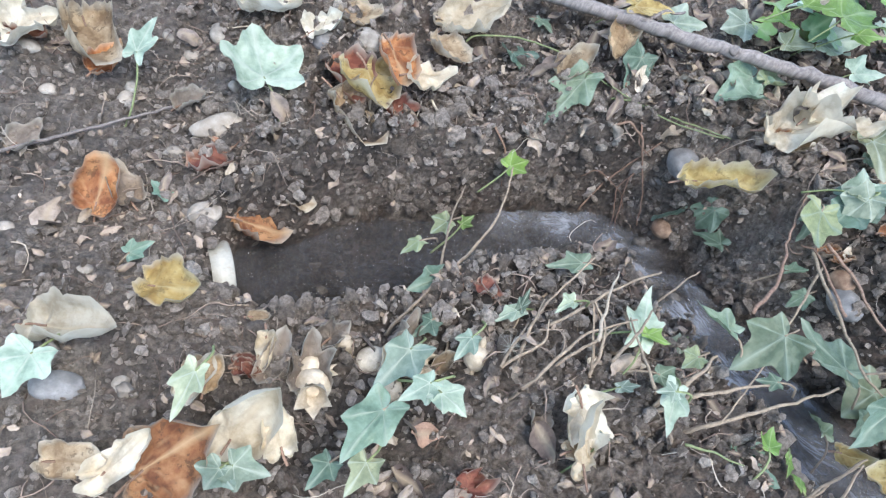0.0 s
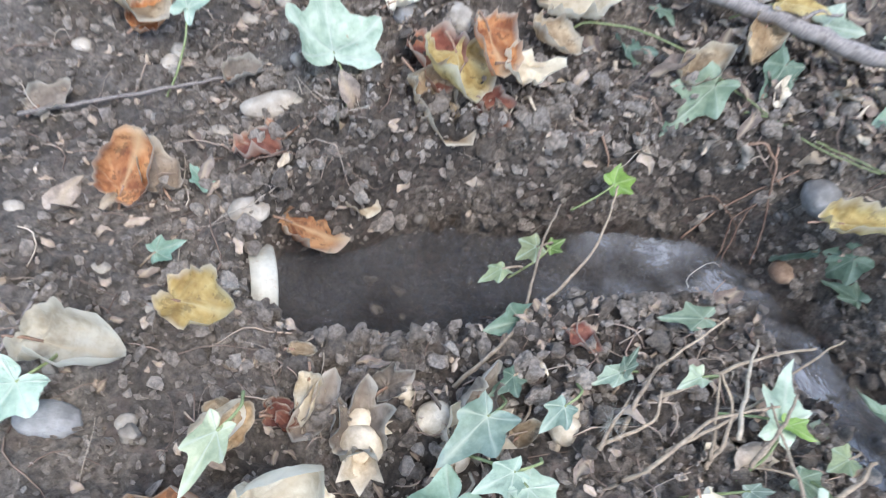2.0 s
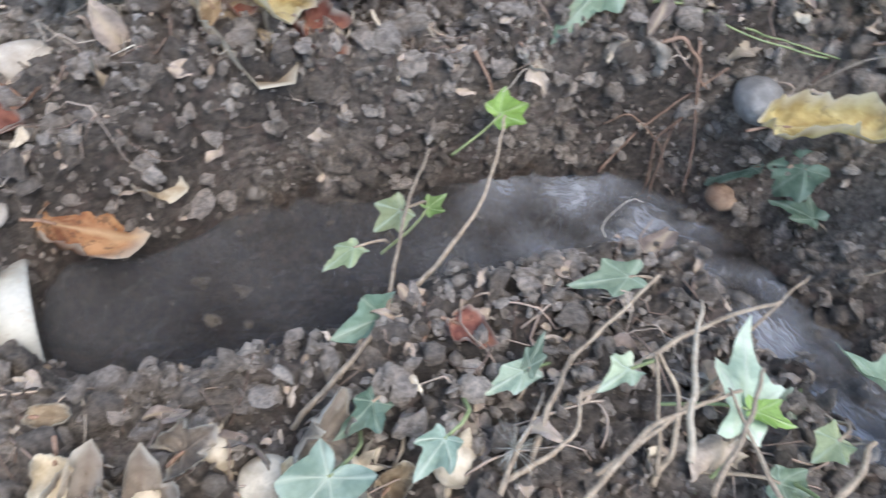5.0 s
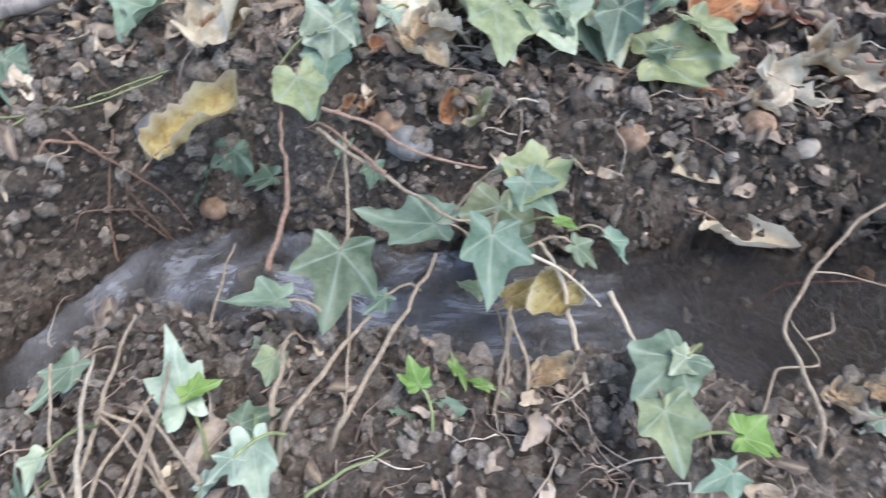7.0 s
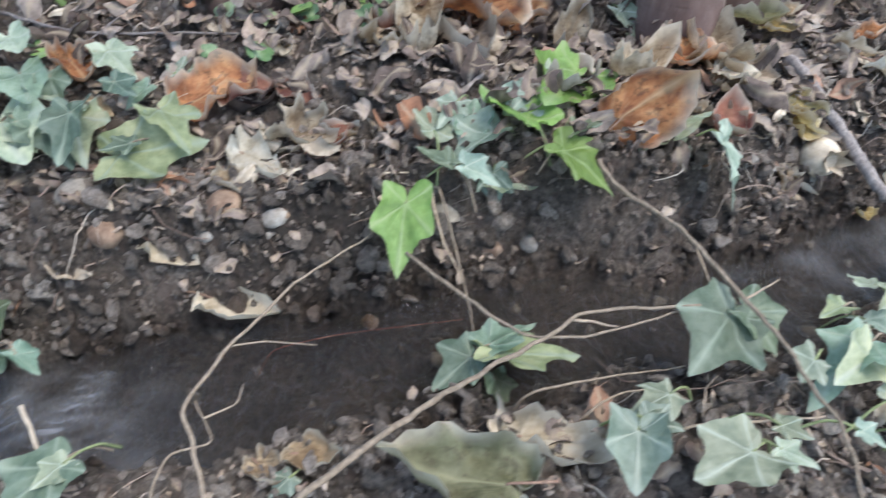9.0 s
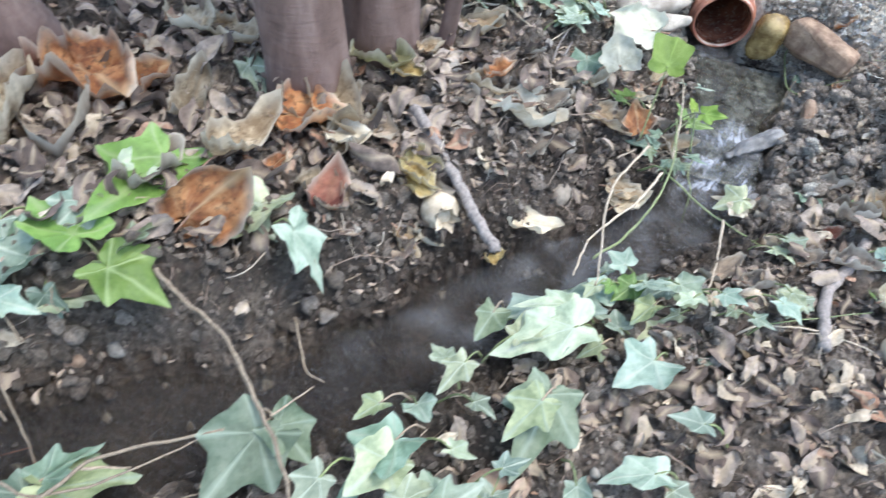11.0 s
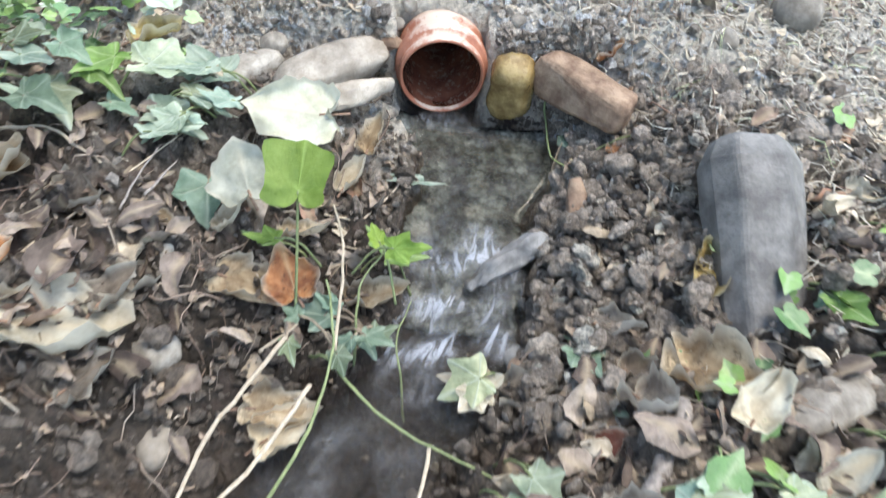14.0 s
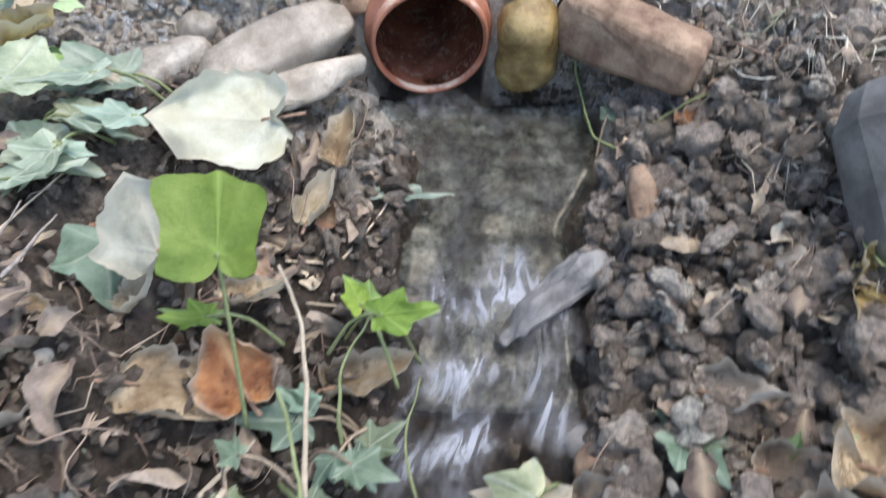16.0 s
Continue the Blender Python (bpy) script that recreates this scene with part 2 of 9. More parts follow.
def water_material():
    m, n, l, b = material("stream_water", 0.04)
    n.remove(b)
    out = n["Material Output"]
    clear, gloss, fres = n.new("ShaderNodeBsdfTransparent"), n.new("ShaderNodeBsdfGlossy"), n.new("ShaderNodeFresnel")
    murk, first = n.new("ShaderNodeBsdfDiffuse"), n.new("ShaderNodeMixShader")
    clear.inputs[0].default_value = (0.77, 0.75, 0.70, 1)
    murk.inputs[0].default_value = (0.16, 0.155, 0.15, 1)
    foam = attribute(n, "foam")
    flow = n.new("ShaderNodeCombineXYZ")
    l.new(attribute(n, "across"), flow.inputs[0]), l.new(attribute(n, "along"), flow.inputs[1])
    run = n.new("ShaderNodeTexNoise")
    run.inputs["Scale"].default_value, run.inputs["Detail"].default_value, run.inputs["Distortion"].default_value = 1.0, 7, 1.4
    l.new(flow.outputs[0], run.inputs["Vector"])
    streak = ramp(n, l, run.outputs["Fac"], [(0.46, (0, 0, 0)), (0.62, (1, 1, 1))])
    # sky reflection painted as bluish diffuse colour, besides murk in the pool
    sheen_murk = attribute(n, "sheen_murk")
    l.new(mix(n, l, sums(n, l, "MAXIMUM", foam, sums(n, l, "MULTIPLY", sheen_murk, 1.1)), (0.088, 0.08, 0.071), (0.58, 0.62, 0.70)), murk.inputs[0])
    l.new(sums(n, l, "ADD", sums(n, l, "ADD", sums(n, l, "MULTIPLY", sheen_murk, 0.8), sums(n, l, "MULTIPLY", attribute(n, "calm"), 0.10)), sums(n, l, "MINIMUM", sums(n, l, "MULTIPLY", foam, sums(n, l, "ADD", 0.35, sums(n, l, "MULTIPLY", streak, 1.5))), 0.85)), first.inputs[0])
    gloss.inputs["Roughness"].default_value = 0.06
    fres.inputs[0].default_value = 1.45
    last = n.new("ShaderNodeMixShader")
    l.new(clear.outputs[0], first.inputs[1]), l.new(murk.outputs[0], first.inputs[2])
    l.new(fres.outputs[0], last.inputs[0]), l.new(first.outputs[0], last.inputs[1]), l.new(gloss.outputs[0], last.inputs[2])
    l.new(last.outputs[0], out.inputs[0])
    bp = n.new("ShaderNodeBump")
    bp.inputs["Strength"].default_value, bp.inputs["Distance"].default_value = 0.9, 0.006
    l.new(sums(n, l, "ADD", sums(n, l, "MULTIPLY", tex(n, l, 85, 5, 0.6), 1.2), sums(n, l, "MULTIPLY", run.outputs["Fac"], 0.5)), bp.inputs["Height"])
    l.new(bp.outputs[0], gloss.inputs["Normal"]), l.new(bp.outputs[0], fres.inputs["Normal"])
    return m


def leaf_material(name, dark, mid, light, vein, rough=0.4, spots=0.0, shift=0.15, hues=0.35):
    m, n, l, b = material(name, rough)
    blot = ramp(n, l, tex(n, l, 45, 5, 0.6), [(0.3, dark), (0.5, mid), (0.72, light)])
    tone = ramp(n, l, each(n), [(0.0, (1 - shift * 2,) * 3), (1.0, (1 + shift * 2,) * 3)])
    blot = mix(n, l, 1.0, blot, tone, "MULTIPLY")
    hue = ramp(n, l, sums(n, l, "FRACT", sums(n, l, "MULTIPLY", each(n), 7.31), 0.0), [(0.0, (0.82, 0.95, 1.08)), (0.5, (1.0, 1.0, 1.0)), (1.0, (1.28, 1.07, 0.78))])
    blot = mix(n, l, hues, blot, hue, "MULTIPLY")
    if spots:
        blot = mix(n, l, ramp(n, l, tex(n, l, 110, 4, 0.7), [(0.6, (0, 0, 0)), (0.68, (spots,) * 3)]), blot, (0.05, 0.03, 0.018))
    colour = mix(n, l, sums(n, l, "MULTIPLY", attribute(n, "vein"), 0.75), blot, vein)
    colour = mix(n, l, sums(n, l, "MULTIPLY", attribute(n, "rim"), 0.75), colour, (0.66, 0.60, 0.48))
    l.new(colour, b.inputs["Base Color"])
    b.inputs["Subsurface Weight"].default_value = 0.0
    bump(n, l, b, sums(n, l, "ADD", tex(n, l, 260, 6, 0.65), attribute(n, "vein")), 0.35, 0.0025)
    # thin blade: some light comes through
    thin, add = n.new("ShaderNodeBsdfTranslucent"), n.new("ShaderNodeMixShader")
    l.new(colour, thin.inputs[0])
    add.inputs[0].default_value = 0.28
    l.new(b.outputs[0], add.inputs[1]), l.new(thin.outputs[0], add.inputs[2])
    l.new(add.outputs[0], n["Material Output"].inputs[0])
    return m


def stone_material(name, dark, light, rough=0.75, scale=60):
    m, n, l, b = material(name, rough)
    c = ramp(n, l, tex(n, l, scale, 7, 0.65), [(0.28, dark), (0.72, light)])
    c = mix(n, l, 0.6, c, ramp(n, l, tex(n, l, scale * 0.22, 3), [(0.3, (0.75, 0.72, 0.68)), (0.7, (1.25, 1.24, 1.2))]), "MULTIPLY")
    c = mix(n, l, ramp(n, l, tex(n, l, scale * 6, 3), [(0.62, (0, 0, 0)), (0.7, (0.35,) * 3)]), c, dark)
    l.new(mix(n, l, 1.0, c, ramp(n, l, each(n), [(0.0, (0.8, 0.78, 0.76)), (1.0, (1.2, 1.2, 1.2))]), "MULTIPLY"), b.inputs["Base Color"])
    bump(n, l, b, tex(n, l, scale * 5, 7, 0.7), 0.35, 0.003)
    return m


def wood_material(name, dark, light, rough=0.85, scale=(260, 260, 30)):
    m, n, l, b = material(name, rough)
    c, mp, t = n.new("ShaderNodeTexCoord"), n.new("ShaderNodeMapping"), n.new("ShaderNodeTexNoise")
    mp.inputs["Scale"].default_value = scale
    t.inputs["Scale"].default_value, t.inputs["Detail"].default_value, t.inputs["Roughness"].default_value = 1.0, 7, 0.65
    l.new(c.outputs["Object"], mp.inputs[0]), l.new(mp.outputs[0], t.inputs["Vector"])
    col = ramp(n, l, t.outputs["Fac"], [(0.3, dark), (0.7, light)])
    l.new(mix(n, l, 1.0, col, ramp(n, l, each(n), [(0.0, (0.75,) * 3), (1.0, (1.2,) * 3)]), "MULTIPLY"), b.inputs["Base Color"])
    bump(n, l, b, t.outputs["Fac"], 0.5, 0.003)
    return m


def bark_material():
    """Smooth reddish-grey bark: drawn-out blotches, fine cross lines and pale scuffs."""
    m, n, l, b = material("smooth_reddish_bark", 0.75)
    c, stretch, rings = n.new("ShaderNodeTexCoord"), n.new("ShaderNodeMapping"), n.new("ShaderNodeMapping")
    stretch.inputs["Scale"].default_value, rings.inputs["Scale"].default_value = (30, 30, 9), (16, 16, 75)
    long_noise, line_noise = n.new("ShaderNodeTexNoise"), n.new("ShaderNodeTexNoise")
    for mp, t in ((stretch, long_noise), (rings, line_noise)):
        t.inputs["Scale"].default_value, t.inputs["Detail"].default_value, t.inputs["Roughness"].default_value = 1.0, 7, 0.65
        l.new(c.outputs["Object"], mp.inputs[0]), l.new(mp.outputs[0], t.inputs["Vector"])
    col = ramp(n, l, long_noise.outputs["Fac"], [(0.28, (0.075, 0.045, 0.035)), (0.46, (0.145, 0.092, 0.075)), (0.62, (0.215, 0.148, 0.125)), (0.80, (0.34, 0.265, 0.23))])
    lines = ramp(n, l, line_noise.outputs["Fac"], [(0.34, (0.45, 0.42, 0.40)), (0.46, (1.0, 1.0, 1.0)), (0.7, (1.25, 1.22, 1.2))])
    l.new(mix(n, l, 0.5, col, lines, "MULTIPLY"), b.inputs["Base Color"])
    bump(n, l, b, sums(n, l, "ADD", line_noise.outputs["Fac"], long_noise.outputs["Fac"]), 0.6, 0.004)
    return m


SOIL, CLOD, WATER = soil_material(), clod_material(), water_material()
DRY_CLOD = clod_material("dry_loose_earth", 1.25)
IVY = leaf_material("ivy_green", (0.13, 0.185, 0.115), (0.19, 0.255, 0.165), (0.27, 0.335, 0.235), (0.32, 0.385, 0.29), 0.36, hues=0.9, shift=0.2)
IVY_YOUNG = leaf_material("ivy_bright_green", (0.12, 0.21, 0.045), (0.16, 0.27, 0.06), (0.22, 0.34, 0.095), (0.34, 0.43, 0.20), 0.42)
IVY_LIME = leaf_material("ivy_lime_green", (0.19, 0.30, 0.045), (0.235, 0.35, 0.055), (0.28, 0.40, 0.075), (0.29, 0.41, 0.09), 0.5)
IVY_PALE = leaf_material("ivy_pale", (0.23, 0.295, 0.21), (0.33, 0.40, 0.29), (0.45, 0.51, 0.39), (0.50, 0.55, 0.44), 0.40, shift=0.2, hues=0.6)
TAN = leaf_material("dry_tan", (0.22, 0.15, 0.085), (0.38, 0.29, 0.185), (0.55, 0.45, 0.31), (0.30, 0.21, 0.12), 0.8, 0.5)
ORANGE = leaf_material("dry_orange", (0.20, 0.072, 0.03), (0.35, 0.145, 0.058), (0.51, 0.26, 0.115), (0.58, 0.40, 0.22), 0.75, 0.55)
YELLOW = leaf_material("dry_yellow", (0.31, 0.21, 0.07), (0.44, 0.33, 0.125), (0.56, 0.46, 0.22), (0.52, 0.43, 0.22), 0.75, 0.4)
OLIVE = leaf_material("dry_olive", (0.13, 0.13, 0.06), (0.20, 0.20, 0.10), (0.28, 0.28, 0.16), (0.34, 0.34, 0.20), 0.6, 0.4)
CREAM = leaf_material("dry_cream", (0.45, 0.38, 0.27), (0.62, 0.55, 0.42), (0.74, 0.69, 0.56), (0.55, 0.46, 0.32), 0.75, 0.08)
SMOOTH_CREAM = leaf_material("smooth_cream", (0.53, 0.50, 0.355), (0.60, 0.575, 0.435), (0.66, 0.635, 0.50), (0.57, 0.54, 0.40), 0.6)
PALE_DRY = leaf_material("pale_greenish_dry", (0.36, 0.355, 0.28), (0.47, 0.46, 0.37), (0.57, 0.56, 0.47), (0.52, 0.50, 0.40), 0.65)
GREY_LEAF = leaf_material("dry_grey", (0.17, 0.135, 0.105), (0.27, 0.22, 0.17), (0.38, 0.32, 0.26), (0.22, 0.17, 0.13), 0.85, 0.3)
RED_LEAF = leaf_material("dry_red", (0.16, 0.05, 0.035), (0.26, 0.10, 0.065), (0.36, 0.17, 0.11), (0.28, 0.14, 0.09), 0.8, 0.3)
STONE = stone_material("pebble_stone", (0.20, 0.178, 0.15), (0.38, 0.352, 0.31))
PALE_STONE = stone_material("pale_stone", (0.29, 0.255, 0.21), (0.46, 0.415, 0.36))
GREY_STONE = stone_material("grey_stone", (0.17, 0.17, 0.172), (0.31, 0.31, 0.312), 0.6)
OCHRE_STONE = stone_material("wet_ochre_stone", (0.17, 0.11, 0.04), (0.36, 0.26, 0.11), 0.22)
BROWN_STONE = stone_material("brown_stone", (0.17, 0.105, 0.07), (0.35, 0.25, 0.175), 0.85)
WET_STONE = stone_material("wet_dark_stone", (0.05, 0.045, 0.04), (0.14, 0.125, 0.11), 0.16)
VINE = wood_material("vine_bark", (0.17, 0.125, 0.085), (0.40, 0.32, 0.23))
TWIG = wood_material("grey_twig_bark", (0.13, 0.11, 0.10), (0.33, 0.29, 0.26))
ROOT = wood_material("root_bark", (0.16, 0.09, 0.06), (0.36, 0.24, 0.17))
STRAW = wood_material("straw", (0.36, 0.29, 0.205), (0.60, 0.51, 0.39))
GREEN_STEM = wood_material("green_stem", (0.14, 0.18, 0.07), (0.30, 0.34, 0.16), 0.6)
BARK = bark_material()


# ---- builders ----
def mesh_of(name, verts, faces, mat, attrs=(), sharp=False):
    me = bpy.data.meshes.new(name)
    me.from_pydata([tuple(map(float, v)) for v in verts], [], [tuple(map(int, f)) for f in faces])
    me.materials.append(mat)
    for key, values in attrs:
        me.attributes.new(key, "FLOAT", "POINT").data.foreach_set("value", np.asarray(values, np.float32))
    if not sharp:
        me.shade_smooth()
    me.update()
    return me


def part(name, me, parent, label=""):
    ob = new(name, me)
    ob.parent = parent
    return tagged(ob, label)


def frame_on(base, tip, roll=0.0):
    """A pose at base whose y axis points to tip and whose z axis is as near upright as it can be, rolled about y."""
    y = (Vector(tip) - Vector(base)).normalized()
    up = Vector((0, 0, 1)) if abs(y.z) < 0.97 else Vector((-1, 0, 0))
    x = y.cross(up).normalized()
    z = x.cross(y)
    return Matrix.Translation(base) @ Matrix((x, y, z)).transposed().to_4x4() @ pose(0, 0, 0, 0, roll, 0)


def tube_mesh(name, pts, r0, r1, mat, sides=7, knob=0.0, closed=True, seed=1):
    """A tapering, slightly knobbly stem through the points."""
    p = np.array(pts, float)
    n = max(8, int(6 * len(p)))
    u = np.linspace(0, len(p) - 1, n)
    q = np.stack([np.interp(u, range(len(p)), p[:, k]) for k in range(3)], 1)
    for _ in range(3):
        q[1:-1] = 0.25 * q[:-2] + 0.5 * q[1:-1] + 0.25 * q[2:]
    wave = min(0.0042, 1.1 * r0) if r0 > 0.0008 else 0.0
    for i in range(1, n - 1):
        q[i] += wave * np.array(noise.noise_vector(Vector(q[i]) * 75 + Vector((seed, 0, 0))))
    verts, faces = [], []
    t = np.gradient(q, axis=0)
    rnd = random.Random(seed)
    for i in range(n):
        w = Vector(t[i]).normalized()
        side = w.cross(Vector((0.31, 0.2, 0.93))).normalized()
        other = w.cross(side)
        r = (r0 + (r1 - r0) * i / (n - 1)) * (1 + knob * rnd.uniform(-1, 1))
        for k in range(sides):
            a = 2 * math.pi * k / sides
            verts.append(Vector(q[i]) + (side * math.cos(a) + other * math.sin(a)) * r)
    for i in range(n - 1):
        for k in range(sides):
            j = (k + 1) % sides
            faces.append((i * sides + k, i * sides + j, (i + 1) * sides + j, (i + 1) * sides + k))
    if closed:
        faces.append(tuple(range(sides))[::-1])
        faces.append(tuple((n - 1) * sides + k for k in range(sides)))
    return mesh_of(name, verts, faces, mat)


def stone_mesh(name, size, mat, seed, rough=0.16, boxy=0.0, rings=14, sides=20):
    """A worn stone: a lumpy ball, drawn towards a block by boxy, with its three half sizes."""
    verts, faces = [], []
    off = Vector((seed * 3.7, seed * 1.3, seed * 7.1))
    for i in range(rings + 1):
        th = math.pi * i / rings
        for k in range(sides):
            ph = 2 * math.pi * k / sides
            v = Vector((math.sin(th) * math.cos(ph), math.sin(th) * math.sin(ph), math.cos(th)))
            e = 1 - 0.72 * boxy
            v = Vector([math.copysign(abs(c) ** e, c) for c in v])
            f = 1 + rough * (noise.noise(v * 1.1 + off) + 0.45 * noise.noise(v * 2.6 + off) + 0.16 * noise.noise(v * 7 + off))
            verts.append((v.x * size[0] * f, v.y * size[1] * f, v.z * size[2] * f))
    for i in range(rings):
        for k in range(sides):
            j = (k + 1) % sides
            faces.append((i * sides + k, (i + 1) * sides + k, (i + 1) * sides + j, i * sides + j))
    me = mesh_of(name, verts, faces, mat)
    bm = bmesh.new()
    bm.from_mesh(me)
    bmesh.ops.remove_doubles(bm, verts=bm.verts, dist=1e-5)
    bm.to_mesh(me), bm.free()
    me.shade_smooth()
    return me


IVY_OUT = [(0, 1.0), (7, 0.87), (16, 0.72), (27, 0.60), (38, 0.60), (47, 0.69), (54, 0.74), (62, 0.67), (76, 0.53), (90, 0.46), (106, 0.48), (120, 0.53), (132, 0.45), (150, 0.31), (166, 0.20), (180, 0.06)]
BROAD_OUT = [(0, 1.0), (12, 0.84), (26, 0.70), (45, 0.60), (65, 0.52), (95, 0.42), (125, 0.34), (150, 0.24), (180, 0.06)]
MAPLE_OUT = [(0, 1.0), (10, 0.80), (20, 0.62), (28, 0.50), (38, 0.70), (50, 0.92), (60, 0.74), (74, 0.48), (86, 0.62), (100, 0.72), (114, 0.56), (140, 0.40), (180, 0.08)]
SQUARE_OUT = [(0, 0.84), (14, 0.82), (28, 0.86), (40, 0.97), (50, 1.0), (58, 0.84), (72, 0.66), (88, 0.60), (100, 0.68), (108, 0.66), (135, 0.40), (180, 0.10)]
OVAL_OUT = [(0, 1.0), (12, 0.88), (28, 0.66), (50, 0.46), (80, 0.36), (110, 0.32), (150, 0.24), (180, 0.20)]
LONG_OUT = [(0, 1.0), (8, 0.80), (20, 0.46), (40, 0.28), (80, 0.20), (120, 0.18), (160, 0.14), (180, 0.12)]
LOBES = {"square": (0,), "ivy": (0, 54, -54, 120, -120), "maple": (0, 50, -50, 100, -100), "broad": (0,), "oval": (0,), "long": (0,)}
OUTLINES = {"square": SQUARE_OUT, "ivy": IVY_OUT, "maple": MAPLE_OUT, "broad": BROAD_OUT, "oval": OVAL_OUT, "long": LONG_OUT}


def blade(shape, length, mat, seed, width=1.0, cup=0.1, fold=0.0, curl=0.0, crumple=0.02, rings=9, sides=64, ragged=0.03, dry=False):
    """A leaf blade from its stalk at the origin to its tip at y = length. cup bends the rim up, fold closes it along the
    midrib, curl rolls the tip up (in turns), crumple is uneven relief."""
    rnd = random.Random(seed)
    o = OUTLINES[shape]
    deg, rad = [a for a, _ in o], [r for _, r in o]
    off = Vector((seed * 1.7, seed * 5.3, 0.5))
    verts, faces, vein, rim = [(0, 0, 0)], [], [1.0], [0.0]
    skew, deep = rnd.uniform(-0.12, 0.12), rnd.uniform(0.85, 1.5) if shape == "ivy" else 1.0
    for i in range(1, rings + 1):
        f = i / rings
        for k in range(sides):
            a = -180 + 360 * k / sides
            r = float(np.interp(abs(a), deg, rad)) ** deep * (1 + skew * math.copysign(1, a) * min(1, abs(a) / 60))
            r *= 1 + ragged * (noise.noise(Vector((a * 0.05, seed, 0))) * 2.4 + noise.noise(Vector((a * 0.21, seed, 2))))
            x, y = math.sin(radians(a)) * r * f * width, math.cos(radians(a)) * r * f
            if dry:
                pull = 1 - 0.62 * max(0.0, f - 0.66) * (1 + 1.3 * noise.noise(Vector((a * 0.022, seed, 6))))
                x, y = x * pull, y * pull
            v = 0.0
            for lobe in LOBES[shape]:
                d = abs(math.sin(radians(a - lobe))) * r * f if abs(a - lobe) < 80 else 9
                v = max(v, 1 - d / (0.017 - 0.007 * f))
            if shape in ("oval", "broad", "long", "maple"):
                side = abs(((y * 7 - abs(x) * 4) % 1) - 0.5) * 2
                v = max(v, 0.45 * (1 - side / 0.22))
            z = cup * 0.5 * y * y + 0.05 * cup * math.cos(radians(a * 5)) * f
            if fold:
                k = 6.0 * fold * (1 + 0.5 * noise.noise(Vector((y * 2.0, seed, 1))))
                x, z = math.sin(x * k) / k, z + (1 - math.cos(x * k)) / k
            z += crumple * f * (noise.noise(Vector((x * 2.2, y * 2.2, 0)) + off) * 1.5 + noise.noise(Vector((x * 6, y * 6, 3)) + off) * 0.9 + 0.45 * noise.noise(Vector((x * 14, y * 14, 5)) + off))
            if dry:
                z += 0.05 * f ** 4 * noise.noise(Vector((a * 0.07, seed, 4))) * 2 + 0.44 * max(0.0, f - 0.62) ** 1.4 * (1 + 1.6 * noise.noise(Vector((a * 0.022, seed, 6)))) + 0.014 * math.cos(2 * math.pi * (y * 7 - abs(x) * 4)) * f
                z += 0.16 * f * (0.35 - abs(noise.noise(Vector((x * 3.1, y * 3.1, 11)) + off)) * 1.6) + 0.07 * f * (0.3 - abs(noise.noise(Vector((x * 7.5, y * 7.5, 12)) + off)) * 1.6)
            if curl:
                ang = curl * 2 * math.pi * max(0, y)
                rr = 1 / (curl * 2 * math.pi)
                y, z = math.copysign(rr, 1) * math.sin(ang) + z * -math.sin(ang) if y > 0 else y, (rr * (1 - math.cos(ang)) + z * math.cos(ang)) if y > 0 else z
            verts.append((x * length, y * length, z * length)), vein.append(min(1, max(0, v))), rim.append(max(0.0, (f - 0.72) / 0.28) * min(1.0, max(0.0, 0.75 + 0.9 * noise.noise(Vector((a * 0.03, seed, 8))))) if dry else 0.0)
    for k in range(sides):
        j = (k + 1) % sides
        faces.append((0, 1 + j, 1 + k))
        for i in range(rings - 1):
            a, b = 1 + i * sides, 1 + (i + 1) * sides
            faces.append((a + k, a + j, b + j, b + k))
    return mesh_of("blade", verts, faces, mat, [("vein", vein), ("rim", rim)])


COUNT = [100]


def ivy(base, tip, roll=0, mat=None, tone="dark green", stalk=0.03, cup=0.12, width=1.0, shape="ivy", fold=0.12, sway=20):
    """An ivy leaf with its stalk running down to the ground behind it."""
    COUNT[0] += 1
    mat = mat or IVY
    rnd = random.Random(COUNT[0] * 7)
    m = frame_on(base, tip, roll + rnd.uniform(-sway, sway))
    cup = cup + rnd.uniform(-0.75, 0.2)
    fold = fold * rnd.uniform(0.3, 3.2)
    width = width * rnd.uniform(0.84, 1.0)
    reach = (Vector(tip) - Vector(base)).length
    ob = new("ivy_leaf")
    ob.matrix_world = m
    tagged(ob, f"{tone} lobed ivy leaf with pale veins above the litter", "ivy leaf", "ivy leaves along the stream")
    # the back lobes reach behind the stalk, so the blade sits a little forward of its base
    part("blade", blade(shape, reach * 0.82, mat, COUNT[0], width, cup, fold, 0.0, 0.085, 5, 60, 0.022), ob).location = (0, reach * 0.15, 0)
    inv = Matrix.Translation((0, reach * 0.15, 0)) @ m.inverted()
    lean = (Vector(base) - Vector(tip)).normalized()
    pts = [Vector(base) + lean * stalk * u + Vector((0.15 * stalk * math.sin(3 * u), 0, -stalk * 0.9 * u * u)) for u in (0, 0.3, 0.6, 1.0)]
    part("stalk", tube_mesh("stalk", [inv @ p for p in pts], 0.0008, 0.0011, VINE if mat is IVY else GREEN_STEM, 5), ob, "thin stalk")
    return ob


